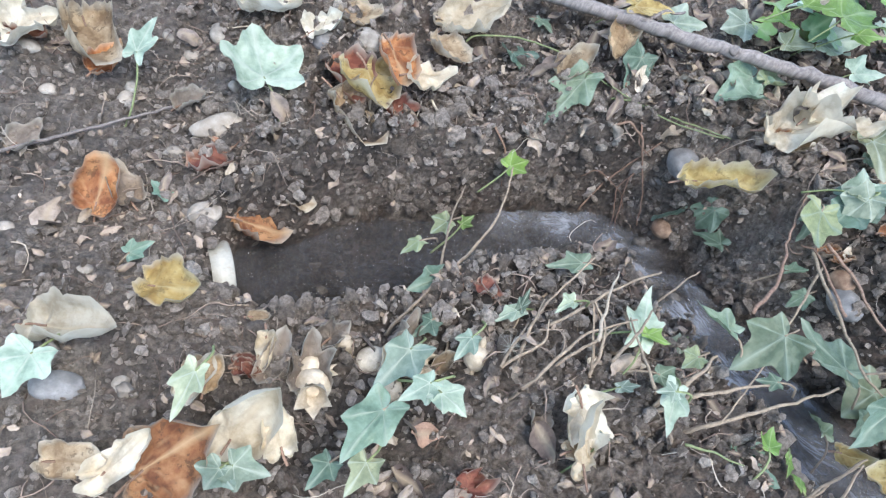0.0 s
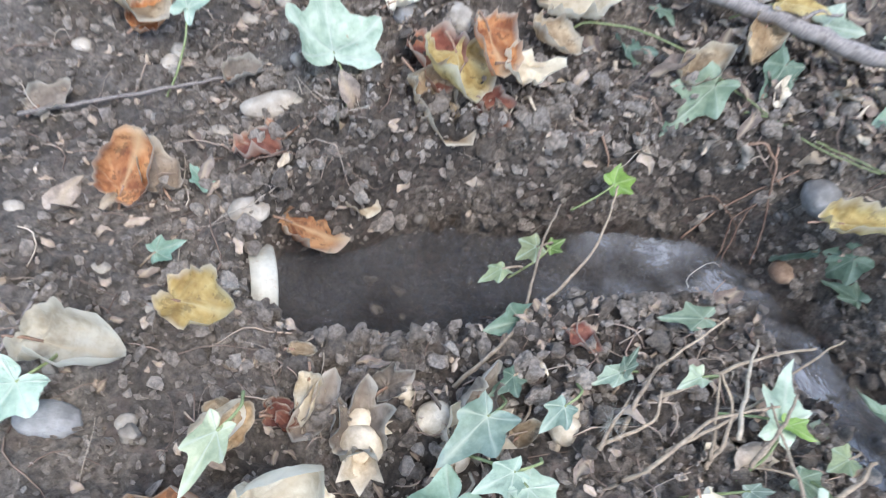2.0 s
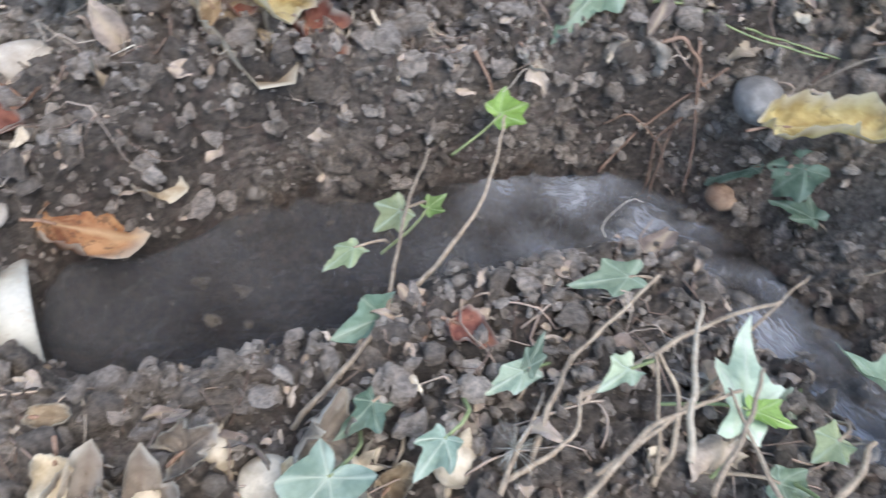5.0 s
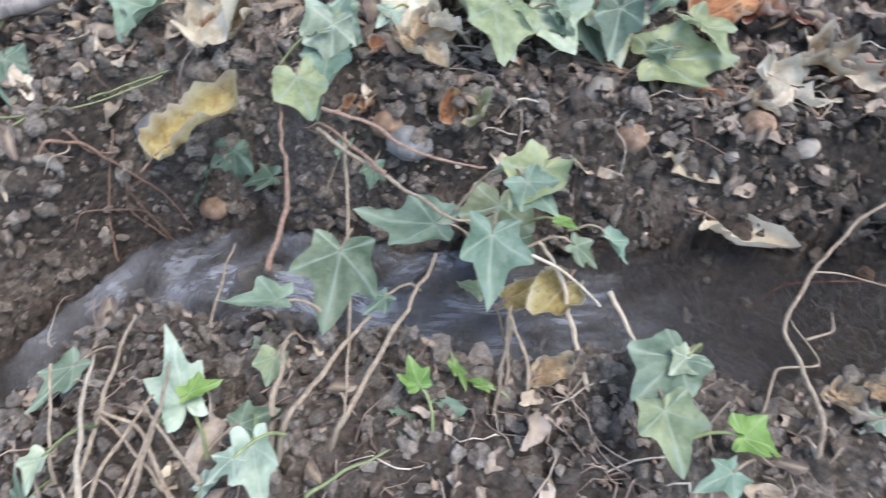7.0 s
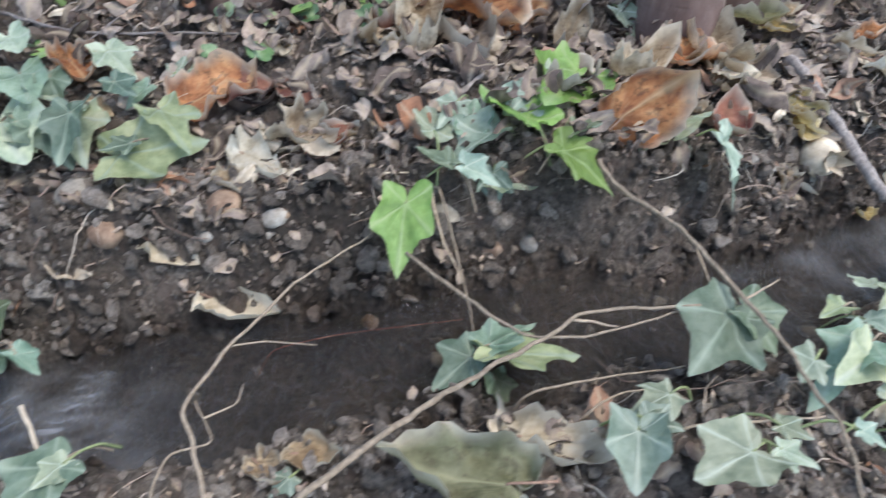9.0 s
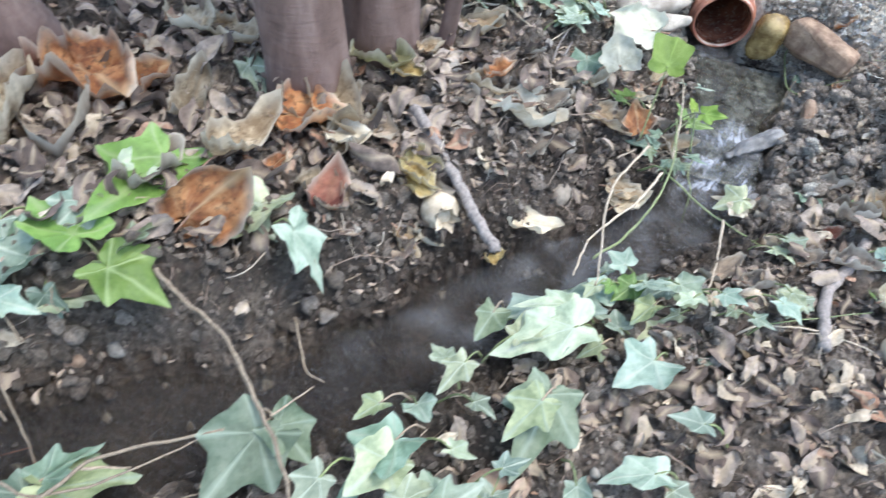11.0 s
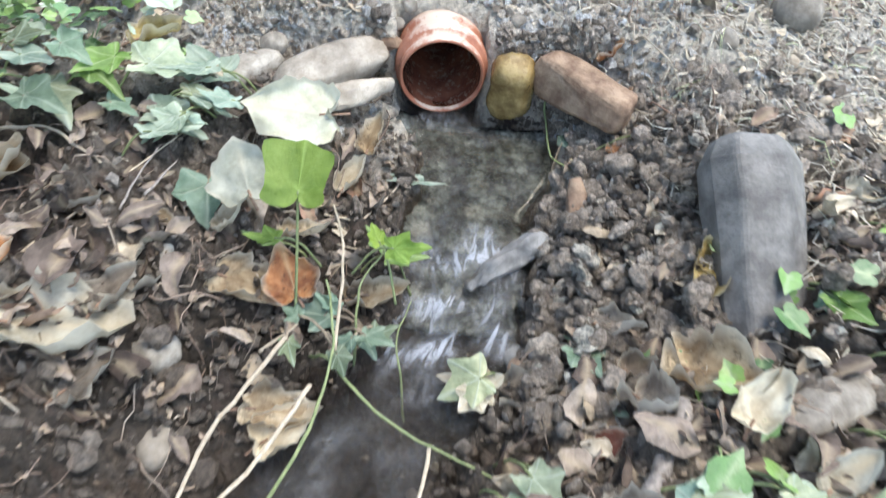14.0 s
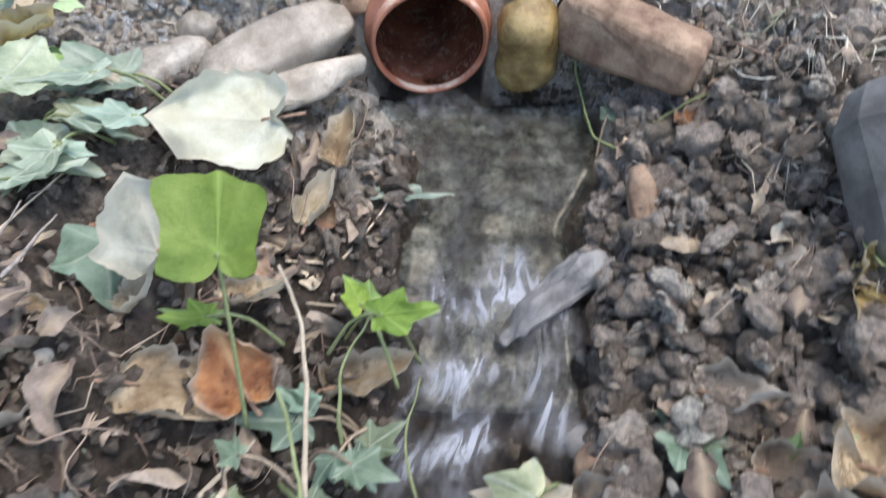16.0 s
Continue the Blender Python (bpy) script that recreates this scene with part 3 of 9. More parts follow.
def dead(base, tip, roll=0, mat=None, words="tan", shape="broad", width=0.8, cup=0.35, fold=0.25, curl=0.0, crumple=0.12):
    """A fallen dry leaf, curled and crumpled."""
    COUNT[0] += 1
    ob = new("dry_leaf")
    ob.matrix_world = frame_on(base, tip, roll)
    tagged(ob, f"{words} dry curled leaf lying on the soil", "dead leaf", "fallen leaves")
    size = (Vector(tip) - Vector(base)).length * 1.08
    part("blade", blade(shape, size, mat or TAN, COUNT[0], width, cup * 0.75, fold, curl, crumple, 10, 48, 0.065, True), ob).location = (0, 0.13 * size, 0)
    part("stalk", tube_mesh("stalk", [(0, 0.15 * size, 0), (0.02 * size, 0.0, 0.02 * size), (0.06 * size, -0.16 * size, 0.0)], 0.0009, 0.0012, ROOT, 5), ob, "brown stalk")
    return ob


def stone(x, y, size, mat=None, words="beige", sink=0.22, turn=0.0, tip=(0, 0), boxy=0.0, rough=0.16, z=None, name="stone"):
    COUNT[0] += 1
    ob = new(name, stone_mesh(name, size, mat or STONE, COUNT[0], rough, boxy))
    h = ground_height([x], [y], False)[0][0] if z is None else z
    ob.matrix_world = pose(x, y, h + size[2] * (1 - 2 * sink) if z is None else z, tip[0], tip[1], turn)
    return tagged(ob, f"{words} worn stone half sunk in the soil", "stone", "stones along the stream")


def stem(pts, r0, r1, mat=None, name="vine", label="woody brown ivy vine over the stream", category="vine", knob=0.08, knots=0):
    COUNT[0] += 1
    if len(label.split()) < 4:
        label += " lying on the litter"
    pts = [Vector(p) for p in pts]
    under = ground_at(pts[0].x, pts[0].y)
    if r0 < 0.006 and under + 0.012 < pts[0].z < under + 0.045:
        out = (pts[0] - pts[1]) * Vector((1, 1, 0))
        foot = pts[0] + out.normalized() * min(0.03, 0.5 * (pts[0].z - under)) if out.length > 1e-5 else pts[0].copy()
        pts.insert(0, Vector((foot.x, foot.y, ground_at(foot.x, foot.y) - 0.004)))
    r1 = min(r1, 0.5 * r0) if r0 < 0.005 else r1
    c = Vector(pts[0])
    thin = 1.0 if r0 > 0.005 else 0.5
    ob = new(name, tube_mesh(name, [Vector(p) - c for p in pts], r0 * thin, r1 * thin, mat or VINE, 8, knob, seed=COUNT[0]))
    ob.location = c
    for k in range(knots):
        p = Vector(pts[k + 1]) - c
        part("knot", stone_mesh("knot", (r0 * 1.05, r0 * 0.8, r0 * 0.75), mat or VINE, COUNT[0] + k, 0.3), ob, "rough swollen knot").location = p + Vector((0, 0, r0 * 0.3))
    if knots:
        part("side_shoot", tube_mesh("side_shoot", [Vector(pts[2]) - c, Vector(pts[2]) - c + Vector((0.02, 0.012, 0.012)), Vector(pts[2]) - c + Vector((0.05, 0.02, 0.014))], r0 * 0.3, r0 * 0.18, mat or VINE, 6, 0.1), ob, "broken side shoot")
    return tagged(ob, label, category, "vines and twigs")


# ---- ground: one sheet, fine along the stream, coarse to the horizon ----
def axis(lo, hi, step, far):
    inner = np.arange(lo, hi + step / 2, step)
    grow, out = step, []
    edge = 0.0
    while edge < far:
        grow *= 1.13
        edge += grow
        out.append(edge)
    out = np.array(out)
    return np.concatenate([lo - out[::-1], inner, inner[-1] + out])


def build_ground():
    xs, ys = axis(-0.40, 1.60, 0.0058, 400), axis(-0.92, 0.80, 0.0058, 400)
    gx, gy = np.meshgrid(xs, ys, indexing="ij")
    h, level, off, hw = ground_height(gx, gy)
    far = np.hypot(np.clip(np.abs(gx.ravel() - 0.6) - 1.4, 0, None), np.clip(np.abs(gy.ravel()) - 1.2, 0, None))
    h = np.where(far > 0.5, h * np.exp(-(far - 0.5) / 60) , h)
    wet = dampness(gx.ravel(), gy.ravel(), h, level, off, hw)
    nx, ny = len(xs), len(ys)
    i = np.arange(nx * ny).reshape(nx, ny)
    quads = np.stack([i[:-1, :-1], i[1:, :-1], i[1:, 1:], i[:-1, 1:]], -1).reshape(-1, 4)
    me = bpy.data.meshes.new("ground")
    me.vertices.add(nx * ny)
    me.vertices.foreach_set("co", np.stack([gx.ravel(), gy.ravel(), h], 1).astype(np.float32).ravel())
    me.loops.add(quads.size)
    me.loops.foreach_set("vertex_index", quads.ravel().astype(np.int32))
    me.polygons.add(len(quads))
    me.polygons.foreach_set("loop_start", np.arange(0, quads.size, 4, dtype=np.int32))
    me.attributes.new("dusty", "FLOAT", "POINT").data.foreach_set("value", dustiness(gx.ravel(), gy.ravel()).astype(np.float32))
    me.attributes.new("wet", "FLOAT", "POINT").data.foreach_set("value", wet.astype(np.float32))
    me.update(calc_edges=True)
    me.shade_smooth()
    me.materials.append(SOIL)
    return tagged(new("ground", me), "crumbly grey-brown soil cut by a small wet channel", "ground", kind="structure")


build_ground()


def build_water():
    """The stream's surface: a ribbon over the channel with ripples, foam where it runs steep, and a sky sheen put into
    its colour.
    """
    across, verts, faces, foam, go, wide, calm, sheen_murk = 24, [], [], [], [], [], [], []
    steep = np.abs(np.gradient(LINE[:, 2])) / np.maximum(1e-6, np.hypot(*np.gradient(LINE[:, :2], axis=0).T))
    rows = np.linspace(-30, len(LINE) - 3, 560)
    for n, k in enumerate(rows):
        x, y, w, hw = (float(np.interp(k, range(len(LINE)), LINE[:, c])) for c in range(4))
        tx, ty = _tan[max(0, int(k))]
        if k < 0:
            x, y = x + tx * k * 0.0016, y + ty * k * 0.0016
        st = float(np.interp(k, range(len(LINE)), steep))
        wild = min(1.0, max(0.0, (st - 0.08) * 5))
        # also raised on gentler reaches, where the foam stands in for reflected sky
        wild = max(wild, 0.24 * float(smooth(0.80, 0.94, x) * (1 - smooth(1.06, 1.14, x))), 0.9 * float(smooth(1.10, 1.18, x) * (1 - smooth(1.27, 1.33, x))))
        wild = max(wild, 0.42 * float(smooth(0.08, 0.24, x) * (1 - smooth(0.36, 0.44, x))))
        for c in range(across + 1):
            d = (c / across * 2 - 1) * hw * 1.3
            px, py = x - ty * d, y + tx * d
            rip = (0.0014 + 0.005 * wild) * (noise.noise(Vector((px * 38, py * 38, 1))) + 0.6 * noise.noise(Vector((px * 95, py * 95, 4))))
            rip += 0.0045 * wild * float(smooth(1.12, 1.2, px)) * noise.noise(Vector((d * 95 + 2 * noise.noise(Vector((px * 25, d * 30, 3))), px * 16, 6)))
            calm.append(float(1 - smooth(1.08, 1.2, px)) * (1 - 0.6 * wild))
            go.append(k * 0.22), wide.append(d * 110 + 3 * noise.noise(Vector((px * 12, py * 12, 2))))
            verts.append((px, py, w + rip + 0.004 * wild * (1 - (d / hw) ** 2)))
            # painted sky sheen on riffle and upper reach, paler murk in the pool
            sheen_murk.append(float(smooth(0.0, 0.22, px) * (1 - smooth(0.40, 0.50, px))) * (0.26 + 0.30 * noise.noise(Vector((px * 26, py * 26, 7)))) + 0.13 * float(1 - smooth(0.02, 0.14, px)) * (1 + 0.7 * noise.noise(Vector((px * 24, py * 24, 8)))) + 0.22 * float(smooth(0.72, 0.88, px) * (1 - smooth(1.08, 1.18, px))) * max(0.0, 0.22 + 1.5 * noise.noise(Vector((px * 34, py * 34, 7)))))
            foam.append(wild * max(0, min(1, 0.5 + noise.noise(Vector((px * 30, py * 30, 9))) * 1.4)) * max(0, 1 - (d / hw / 1.1) ** 4) * (0.20 + 0.80 * min(1, max(0, 1.29 - px) / 0.07)) * (0.45 if px < 0.85 else 1.0))
    for n in range(len(rows) - 1):
        for c in range(across):
            a = n * (across + 1) + c
            faces.append((a, a + across + 1, a + across + 2, a + 1))
    ob = new("water", mesh_of("water", verts, faces, WATER, [("calm", calm), ("sheen_murk", sheen_murk), ("foam", foam), ("along", go), ("across", wide)]))
    ob.visible_shadow = False
    return tagged(ob, "shallow clear water running in a narrow channel", "water", kind="structure")


build_water()


# ---- the pipe and its surround ----
def lathe(name, profile, mat, sides=48):
    """Turned about the x axis: pairs of x and radius."""
    verts, faces = [], []
    for x, r in profile:
        for k in range(sides):
            a = 2 * math.pi * k / sides
            verts.append((x, r * math.cos(a), r * math.sin(a)))
    for i in range(len(profile) - 1):
        for k in range(sides):
            j = (k + 1) % sides
            faces.append((i * sides + k, i * sides + j, (i + 1) * sides + j, (i + 1) * sides + k))
    return mesh_of(name, verts, faces, mat)


def plastic(name, dark, light, rough):
    m, n, l, b = material(name, rough)
    c = ramp(n, l, tex(n, l, 30, 6, 0.65), [(0.3, dark), (0.7, light)])
    c = mix(n, l, ramp(n, l, tex(n, l, 140, 5, 0.7), [(0.58, (0, 0, 0)), (0.72, (0.5,) * 3)]), c, (0.34, 0.27, 0.21))
    l.new(c, b.inputs["Base Color"])
    bump(n, l, b, tex(n, l, 200, 5), 0.15, 0.002)
    return m


WHITE_PVC = plastic("white_pvc", (0.34, 0.33, 0.28), (0.52, 0.50, 0.43), 0.5)


def dusty_plastic():
    """Sun-bleached orange plastic under a coat of dried mud."""
    m, n, l, b = material("dusty_orange_pvc", 0.75)
    c = ramp(n, l, tex(n, l, 40, 6, 0.65), [(0.3, (0.36, 0.14, 0.08)), (0.7, (0.50, 0.24, 0.15))])
    mud = ramp(n, l, tex(n, l, 26, 7, 0.7), [(0.36, (0, 0, 0)), (0.5, (0.92,) * 3)])
    c = mix(n, l, mud, c, ramp(n, l, tex(n, l, 180, 5, 0.7), [(0.3, (0.44, 0.36, 0.27)), (0.7, (0.66, 0.57, 0.45))]))
    l.new(c, b.inputs["Base Color"])
    bump(n, l, b, mud, 0.5, 0.002)
    return m


DUSTY_PIPE = dusty_plastic()
WET_PIPE = plastic("wet_orange_pvc", (0.12, 0.042, 0.026), (0.25, 0.095, 0.056), 0.18)


def socket_plastic():
    """Orange plastic with pale dust settled where it faces up."""
    m, n, l, b = material("orange_pvc_dusted_on_top", 0.55)
    c = ramp(n, l, tex(n, l, 30, 6, 0.65), [(0.3, (0.30, 0.105, 0.06)), (0.7, (0.45, 0.19, 0.115))])
    geo, split = n.new("ShaderNodeNewGeometry"), n.new("ShaderNodeSeparateXYZ")
    l.new(geo.outputs["Normal"], split.inputs[0])
    lies = sums(n, l, "ADD", split.outputs["Z"], sums(n, l, "MULTIPLY", tex(n, l, 70, 6, 0.7), 0.8))
    dust = ramp(n, l, sums(n, l, "SUBTRACT", lies, 0.55), [(0.45, (0, 0, 0)), (0.72, (0.85,) * 3)])
    l.new(mix(n, l, dust, c, (0.60, 0.50, 0.41)), b.inputs["Base Color"])
    bump(n, l, b, tex(n, l, 160, 6), 0.3, 0.002)
    return m


SOCKET_PIPE = socket_plastic()


def drain_pipe():
    ob = new("drain_pipe")
    ob.matrix_world = pose(1.398, -0.466, 0.440, 0, -2, 8)
    tagged(ob, "orange plastic drain pipe with a ribbed socket pouring water", "pipe")
    part("inner_wall", lathe("inner_wall", [(0.9, 0.001), (0.89, 0.001), (0.89, 0.0345), (0.05, 0.0345), (0.004, 0.0345)], WET_PIPE), ob, "wet dark orange inside")
    part("barrel", lathe("barrel", [(0.05, 0.0360), (0.09, 0.0355), (0.9, 0.0355), (0.9, 0.001)], DUSTY_PIPE), ob, "barrel coated with dried mud")
    part("socket", lathe("socket", [(0.004, 0.0345), (0.0, 0.0350), (-0.001, 0.0365), (0.001, 0.0378), (0.007, 0.0380), (0.0085, 0.0372), (0.011, 0.0372), (0.0125, 0.0402), (0.015, 0.0416), (0.022, 0.0416), (0.0245, 0.0402), (0.026, 0.0384), (0.034, 0.0380), (0.036, 0.0400), (0.042, 0.0402), (0.045, 0.0378), (0.06, 0.0360)], SOCKET_PIPE), ob, "ribbed orange socket end")
    return ob


drain_pipe()


def outlet_pipe():
    ob = new("outlet_pipe")
    ob.matrix_world = pose(-0.109, 0.4315, 0.215, 0, 0, 195)
    tagged(ob, "short white plastic outlet pipe half buried at the pool's end", "pipe")
    part("barrel", lathe("barrel", [(0.0, 0.030), (0.0, 0.032), (0.0015, 0.033), (0.019, 0.033), (0.019, 0.030), (0.0, 0.030)], WHITE_PVC), ob)
    return ob


outlet_pipe()


def wet_liner():
    m, n, l, b = material("wet_dark_liner", 0.16)
    l.new(mix(n, l, 1.0, ramp(n, l, tex(n, l, 38, 6, 0.7), [(0.32, (0.04, 0.04, 0.036)), (0.52, (0.10, 0.108, 0.102)), (0.72, (0.21, 0.225, 0.215))]), ramp(n, l, tex(n, l, 130, 6, 0.75), [(0.3, (0.4,) * 3), (0.7, (1.5,) * 3)]), "MULTIPLY"), b.inputs["Base Color"])
    bump(n, l, b, tex(n, l, 60, 4), 0.15, 0.004)
    return m


LINER = wet_liner()


def liner():
    """The dark sheet that carries the water from the pipe down to the channel."""
    verts, faces, across, along = [], [], 14, 40
    for i in range(along + 1):
        x = 1.400 - 0.210 * i / along
        k = int(np.argmin(np.abs(LINE[:, 0] - x)))
        for c in range(across + 1):
            d = 0.006 + (c / across * 2 - 1) * (0.052 + 0.020 * float(smooth(1.30, 1.38, x)) + 0.010 * noise.noise(Vector((x * 22, 1 if c > 7 else 5, 3))))
            z = LINE[k, 2] - 0.010 + 0.008 * (d / 0.07) ** 4 + 0.002 * noise.noise(Vector((x * 30, d * 40, 2)))
            verts.append((x, LINE[k, 1] + d - 0.002, z))
    for i in range(along):
        for c in range(across):
            a = i * (across + 1) + c
            faces.append((a, a + 1, a + across + 2, a + across + 1))
    ob = new("pond_liner", mesh_of("pond_liner", verts, faces, LINER))
    solid = ob.modifiers.new("thickness", "SOLIDIFY")
    solid.thickness = 0.002
    return tagged(ob, "wet dark plastic liner under the falling water", "liner")


liner()


def falling_water():
    """The sheet that leaves the pipe's lip and slides onto the liner."""
    verts, faces, foam, go, wide, across = [], [], [], [], [], 16
    path = [(1.410, 0.4068), (1.407, 0.4066), (1.404, 0.406), (1.402, 0.4055), (1.394, 0.402), (1.388, 0.397), (1.380, 0.3945)]
    for i, (x, z) in enumerate(path):
        for c in range(across + 1):
            d = (c / across * 2 - 1) * (0.013 if i < 3 else 0.014 + 0.0085 * (i - 3))
            rim = 0.0105 * (d / 0.03) ** 2 if i > 3 else 0.0
            verts.append((x, -0.468 + d + 0.0015 * noise.noise(Vector((i, c * 0.4, 0))), z + 0.0012 * noise.noise(Vector((i * 2.0, c * 0.7, 5))) - rim * 0.1))
            foam.append(0.25 if i > 3 else 0.0), go.append(i * 0.6), wide.append(d * 170)
    for i in range(len(path) - 1):
        for c in range(across):
            a = i * (across + 1) + c
            faces.append((a, a + 1, a + across + 2, a + across + 1))
    ob = new("water", mesh_of("falling_water", verts, faces, WATER, [("foam", foam), ("along", go), ("across", wide)]))
    ob.visible_shadow = False
    return tagged(ob, "thin sheet of water leaving the pipe", "water", kind="structure")


falling_water()


def mound(x, y):
    """Height of the earth over the pipe."""
    a = np.abs(y + 0.466 - 0.14 * (x - 1.4))
    h = ground_height(x, y, True, False)[0].reshape(np.shape(x)) - 0.006
    top = 0.4835 + 0.035 * (x - 1.4) + 0.006 * vnoise(x * 60, y * 60, 91) + 0.004 * vnoise(x * 150, y * 150, 92)
    over = np.where(a < 0.06, np.maximum(h, top + 0.005 - 0.30 * np.clip(a - 0.02, 0, 1)), h)
    return over - 0.012 * smooth(0.075, 0.105, a) - 0.05 * smooth(1.470, 1.500, x)


def soil_cover():
    """The earth heaped over the pipe just behind its socket."""
    xs, ys = np.linspace(1.446, 1.506, 40), np.linspace(-0.105, 0.105, 100)
    gx, gy = np.meshgrid(xs, ys, indexing="ij")
    gy = gy - 0.466 + 0.14 * (gx - 1.4)
    over = mound(gx, gy)
    a = np.abs(gy + 0.466 - 0.14 * (gx - 1.4))
    over[0] = np.where(a[0] < 0.040, np.maximum(0.437 + np.sqrt(np.clip(0.040 ** 2 - a[0] ** 2, 0, 1)), 0.40), 0.40)
    i = np.arange(gx.size).reshape(gx.shape)
    quads = np.stack([i[:-1, :-1], i[1:, :-1], i[1:, 1:], i[:-1, 1:]], -1).reshape(-1, 4)
    ob = new("soil_mound", mesh_of("soil_mound", np.stack([gx.ravel(), gy.ravel(), over.ravel()], 1), quads, SOIL, [("dusty", dustiness(gx.ravel(), gy.ravel()))]))
    return tagged(ob, "dusty soil heaped over the buried pipe", "soil", kind="structure")


soil_cover()

# stones set round the pipe's mouth


def long_stone(a, b, wide, thick, mat, words, boxy=0.35, rough=0.1, roll=0):
    """An oblong stone lying from a to b."""
    COUNT[0] += 1
    half = (Vector(b) - Vector(a)).length / 2
    ob = new("stone", stone_mesh("stone", (wide, half, thick), mat, COUNT[0], rough, boxy, 18, 26))
    ob.matrix_world = frame_on((Vector(a) + Vector(b)) / 2, b, roll)
    return tagged(ob, f"{words} worn stone set beside the pipe", "stone", "stones round the pipe")


def block_stone(corners, mat, words, seed, worn=0.005, lumps=1.0):
    """An angular stone: the hull of a few corners, its edges worn round and its faces rough."""
    bm = bmesh.new()
    c = sum((Vector(p) for p in corners), Vector()) / len(corners)
    for p in corners:
        bm.verts.new(Vector(p) - c)
    hull = bmesh.ops.convex_hull(bm, input=bm.verts)
    bmesh.ops.delete(bm, geom=[g for g in hull["geom_interior"] if isinstance(g, bmesh.types.BMVert)], context="VERTS")
    bmesh.ops.dissolve_limit(bm, angle_limit=radians(12), verts=bm.verts, edges=bm.edges)
    bmesh.ops.bevel(bm, geom=list(bm.edges), offset=worn, segments=3, profile=0.6, affect="EDGES", clamp_overlap=True)
    bmesh.ops.triangulate(bm, faces=bm.faces)
    bmesh.ops.subdivide_edges(bm, edges=bm.edges, cuts=3, use_grid_fill=True)
    bm.normal_update()
    for v in bm.verts:
        p = v.co + Vector((seed, 0, 0))
        v.co += v.normal * lumps * (0.0022 * noise.noise(p * 45) + 0.0010 * noise.noise(p * 130) + 0.0005 * noise.noise(p * 330))
    me = bpy.data.meshes.new("stone")
    bm.to_mesh(me), bm.free()
    me.materials.append(mat)
    me.shade_smooth()
    ob = new("stone", me)
    ob.location = c
    return tagged(ob, f"{words} stone set beside the pipe", "stone", "stones round the pipe")


long_stone((1.352, -0.332, 0.446), (1.410, -0.412, 0.452), 0.019, 0.016, PALE_STONE, "long pale beige", 0.5, 0.16, 20)
block_stone([(1.335, -0.362, 0.446), (1.386, -0.428, 0.446), (1.366, -0.374, 0.449), (1.350, -0.398, 0.434), (1.340, -0.370, 0.428), (1.382, -0.424, 0.432), (1.372, -0.380, 0.430)], PALE_STONE, "flat pale wedge-shaped", 5, 0.003)
long_stone((1.411, -0.527, 0.402), (1.403, -0.529, 0.462), 0.0205, 0.018, OCHRE_STONE, "wet ochre yellow", 0.35, 0.2)
block_stone([(1.406, -0.543, 0.462), (1.398, -0.552, 0.470), (1.420, -0.566, 0.470), (1.346, -0.620, 0.458), (1.372, -0.632, 0.460), (1.398, -0.546, 0.432), (1.342, -0.612, 0.436), (1.415, -0.570, 0.412), (1.380, -0.634, 0.418)], BROWN_STONE, "dusty brown oblong angular", 9, 0.014)
long_stone((1.430, -0.405, 0.466), (1.434, -0.417, 0.468), 0.008, 0.010, PALE_STONE, "small pale")
long_stone((1.445, -0.425, 0.478), (1.452, -0.436, 0.480), 0.007, 0.006, STONE, "small beige")
long_stone((1.440, -0.520, 0.474), (1.446, -0.534, 0.476), 0.008, 0.006, STONE, "small beige")
block_stone([(1.217, -0.512, 0.368), (1.229, -0.503, 0.362), (1.232, -0.540, 0.377), (1.252, -0.528, 0.382), (1.240, -0.530, 0.390), (1.256, -0.572, 0.387), (1.276, -0.560, 0.390), (1.262, -0.563, 0.400), (1.268, -0.570, 0.372), (1.248, -0.534, 0.366)], GREY_STONE, "wet slanting grey", 13, 0.004, 2.0)
long_stone((1.262, -0.588, 0.402), (1.300, -0.584, 0.424), 0.0085, 0.008, BROWN_STONE, "small upright brown", 0.3, 0.2)


SLAB_STONE = stone_material("slate_grey_stone", (0.085, 0.08, 0.076), (0.185, 0.177, 0.168), 0.6, 45)


def slab():
    """A smooth grey stone with a ridge along its face, leaning on the bank."""
    bm = bmesh.new()
    rings = [(-0.084, 0.024, 0.016), (-0.066, 0.029, 0.022), (-0.03, 0.030, 0.024), (0.0, 0.031, 0.025), (0.03, 0.033, 0.028), (0.06, 0.034, 0.026), (0.080, 0.026, 0.017)]
    loops = []
    for x, w, h in rings:
        prof = [(-1, -0.7), (-1.0, 0.30), (-0.1 - 4 * x, 0.95), (0.75, 0.80), (1.0, 0.1), (1.0, -0.7)]
        loops.append([bm.verts.new((x + 0.004 * noise.noise(Vector((x * 40, p, q))), p * w + 0.002 * noise.noise(Vector((x * 50, p * 3, 1))), q * h)) for p, q in prof])
    for a, b in zip(loops, loops[1:]):
        for k in range(len(a)):
            j = (k + 1) % len(a)
            bm.faces.new((a[k], a[j], b[j], b[k]))
    bm.faces.new(loops[0]), bm.faces.new(loops[-1][::-1])
    bmesh.ops.recalc_face_normals(bm, faces=bm.faces)
    me = bpy.data.meshes.new("stone")
    bm.to_mesh(me), bm.free()
    me.materials.append(SLAB_STONE)
    ob = new("stone", me)
    bev = ob.modifiers.new("worn", "BEVEL")
    bev.width, bev.segments = 0.004, 3
    ob.matrix_world = pose(1.218, -0.702, 0.446, 8, -30, 6)
    return tagged(ob, "large smooth grey oblong stone leaning on the bank", "stone", "stones along the stream")


slab()


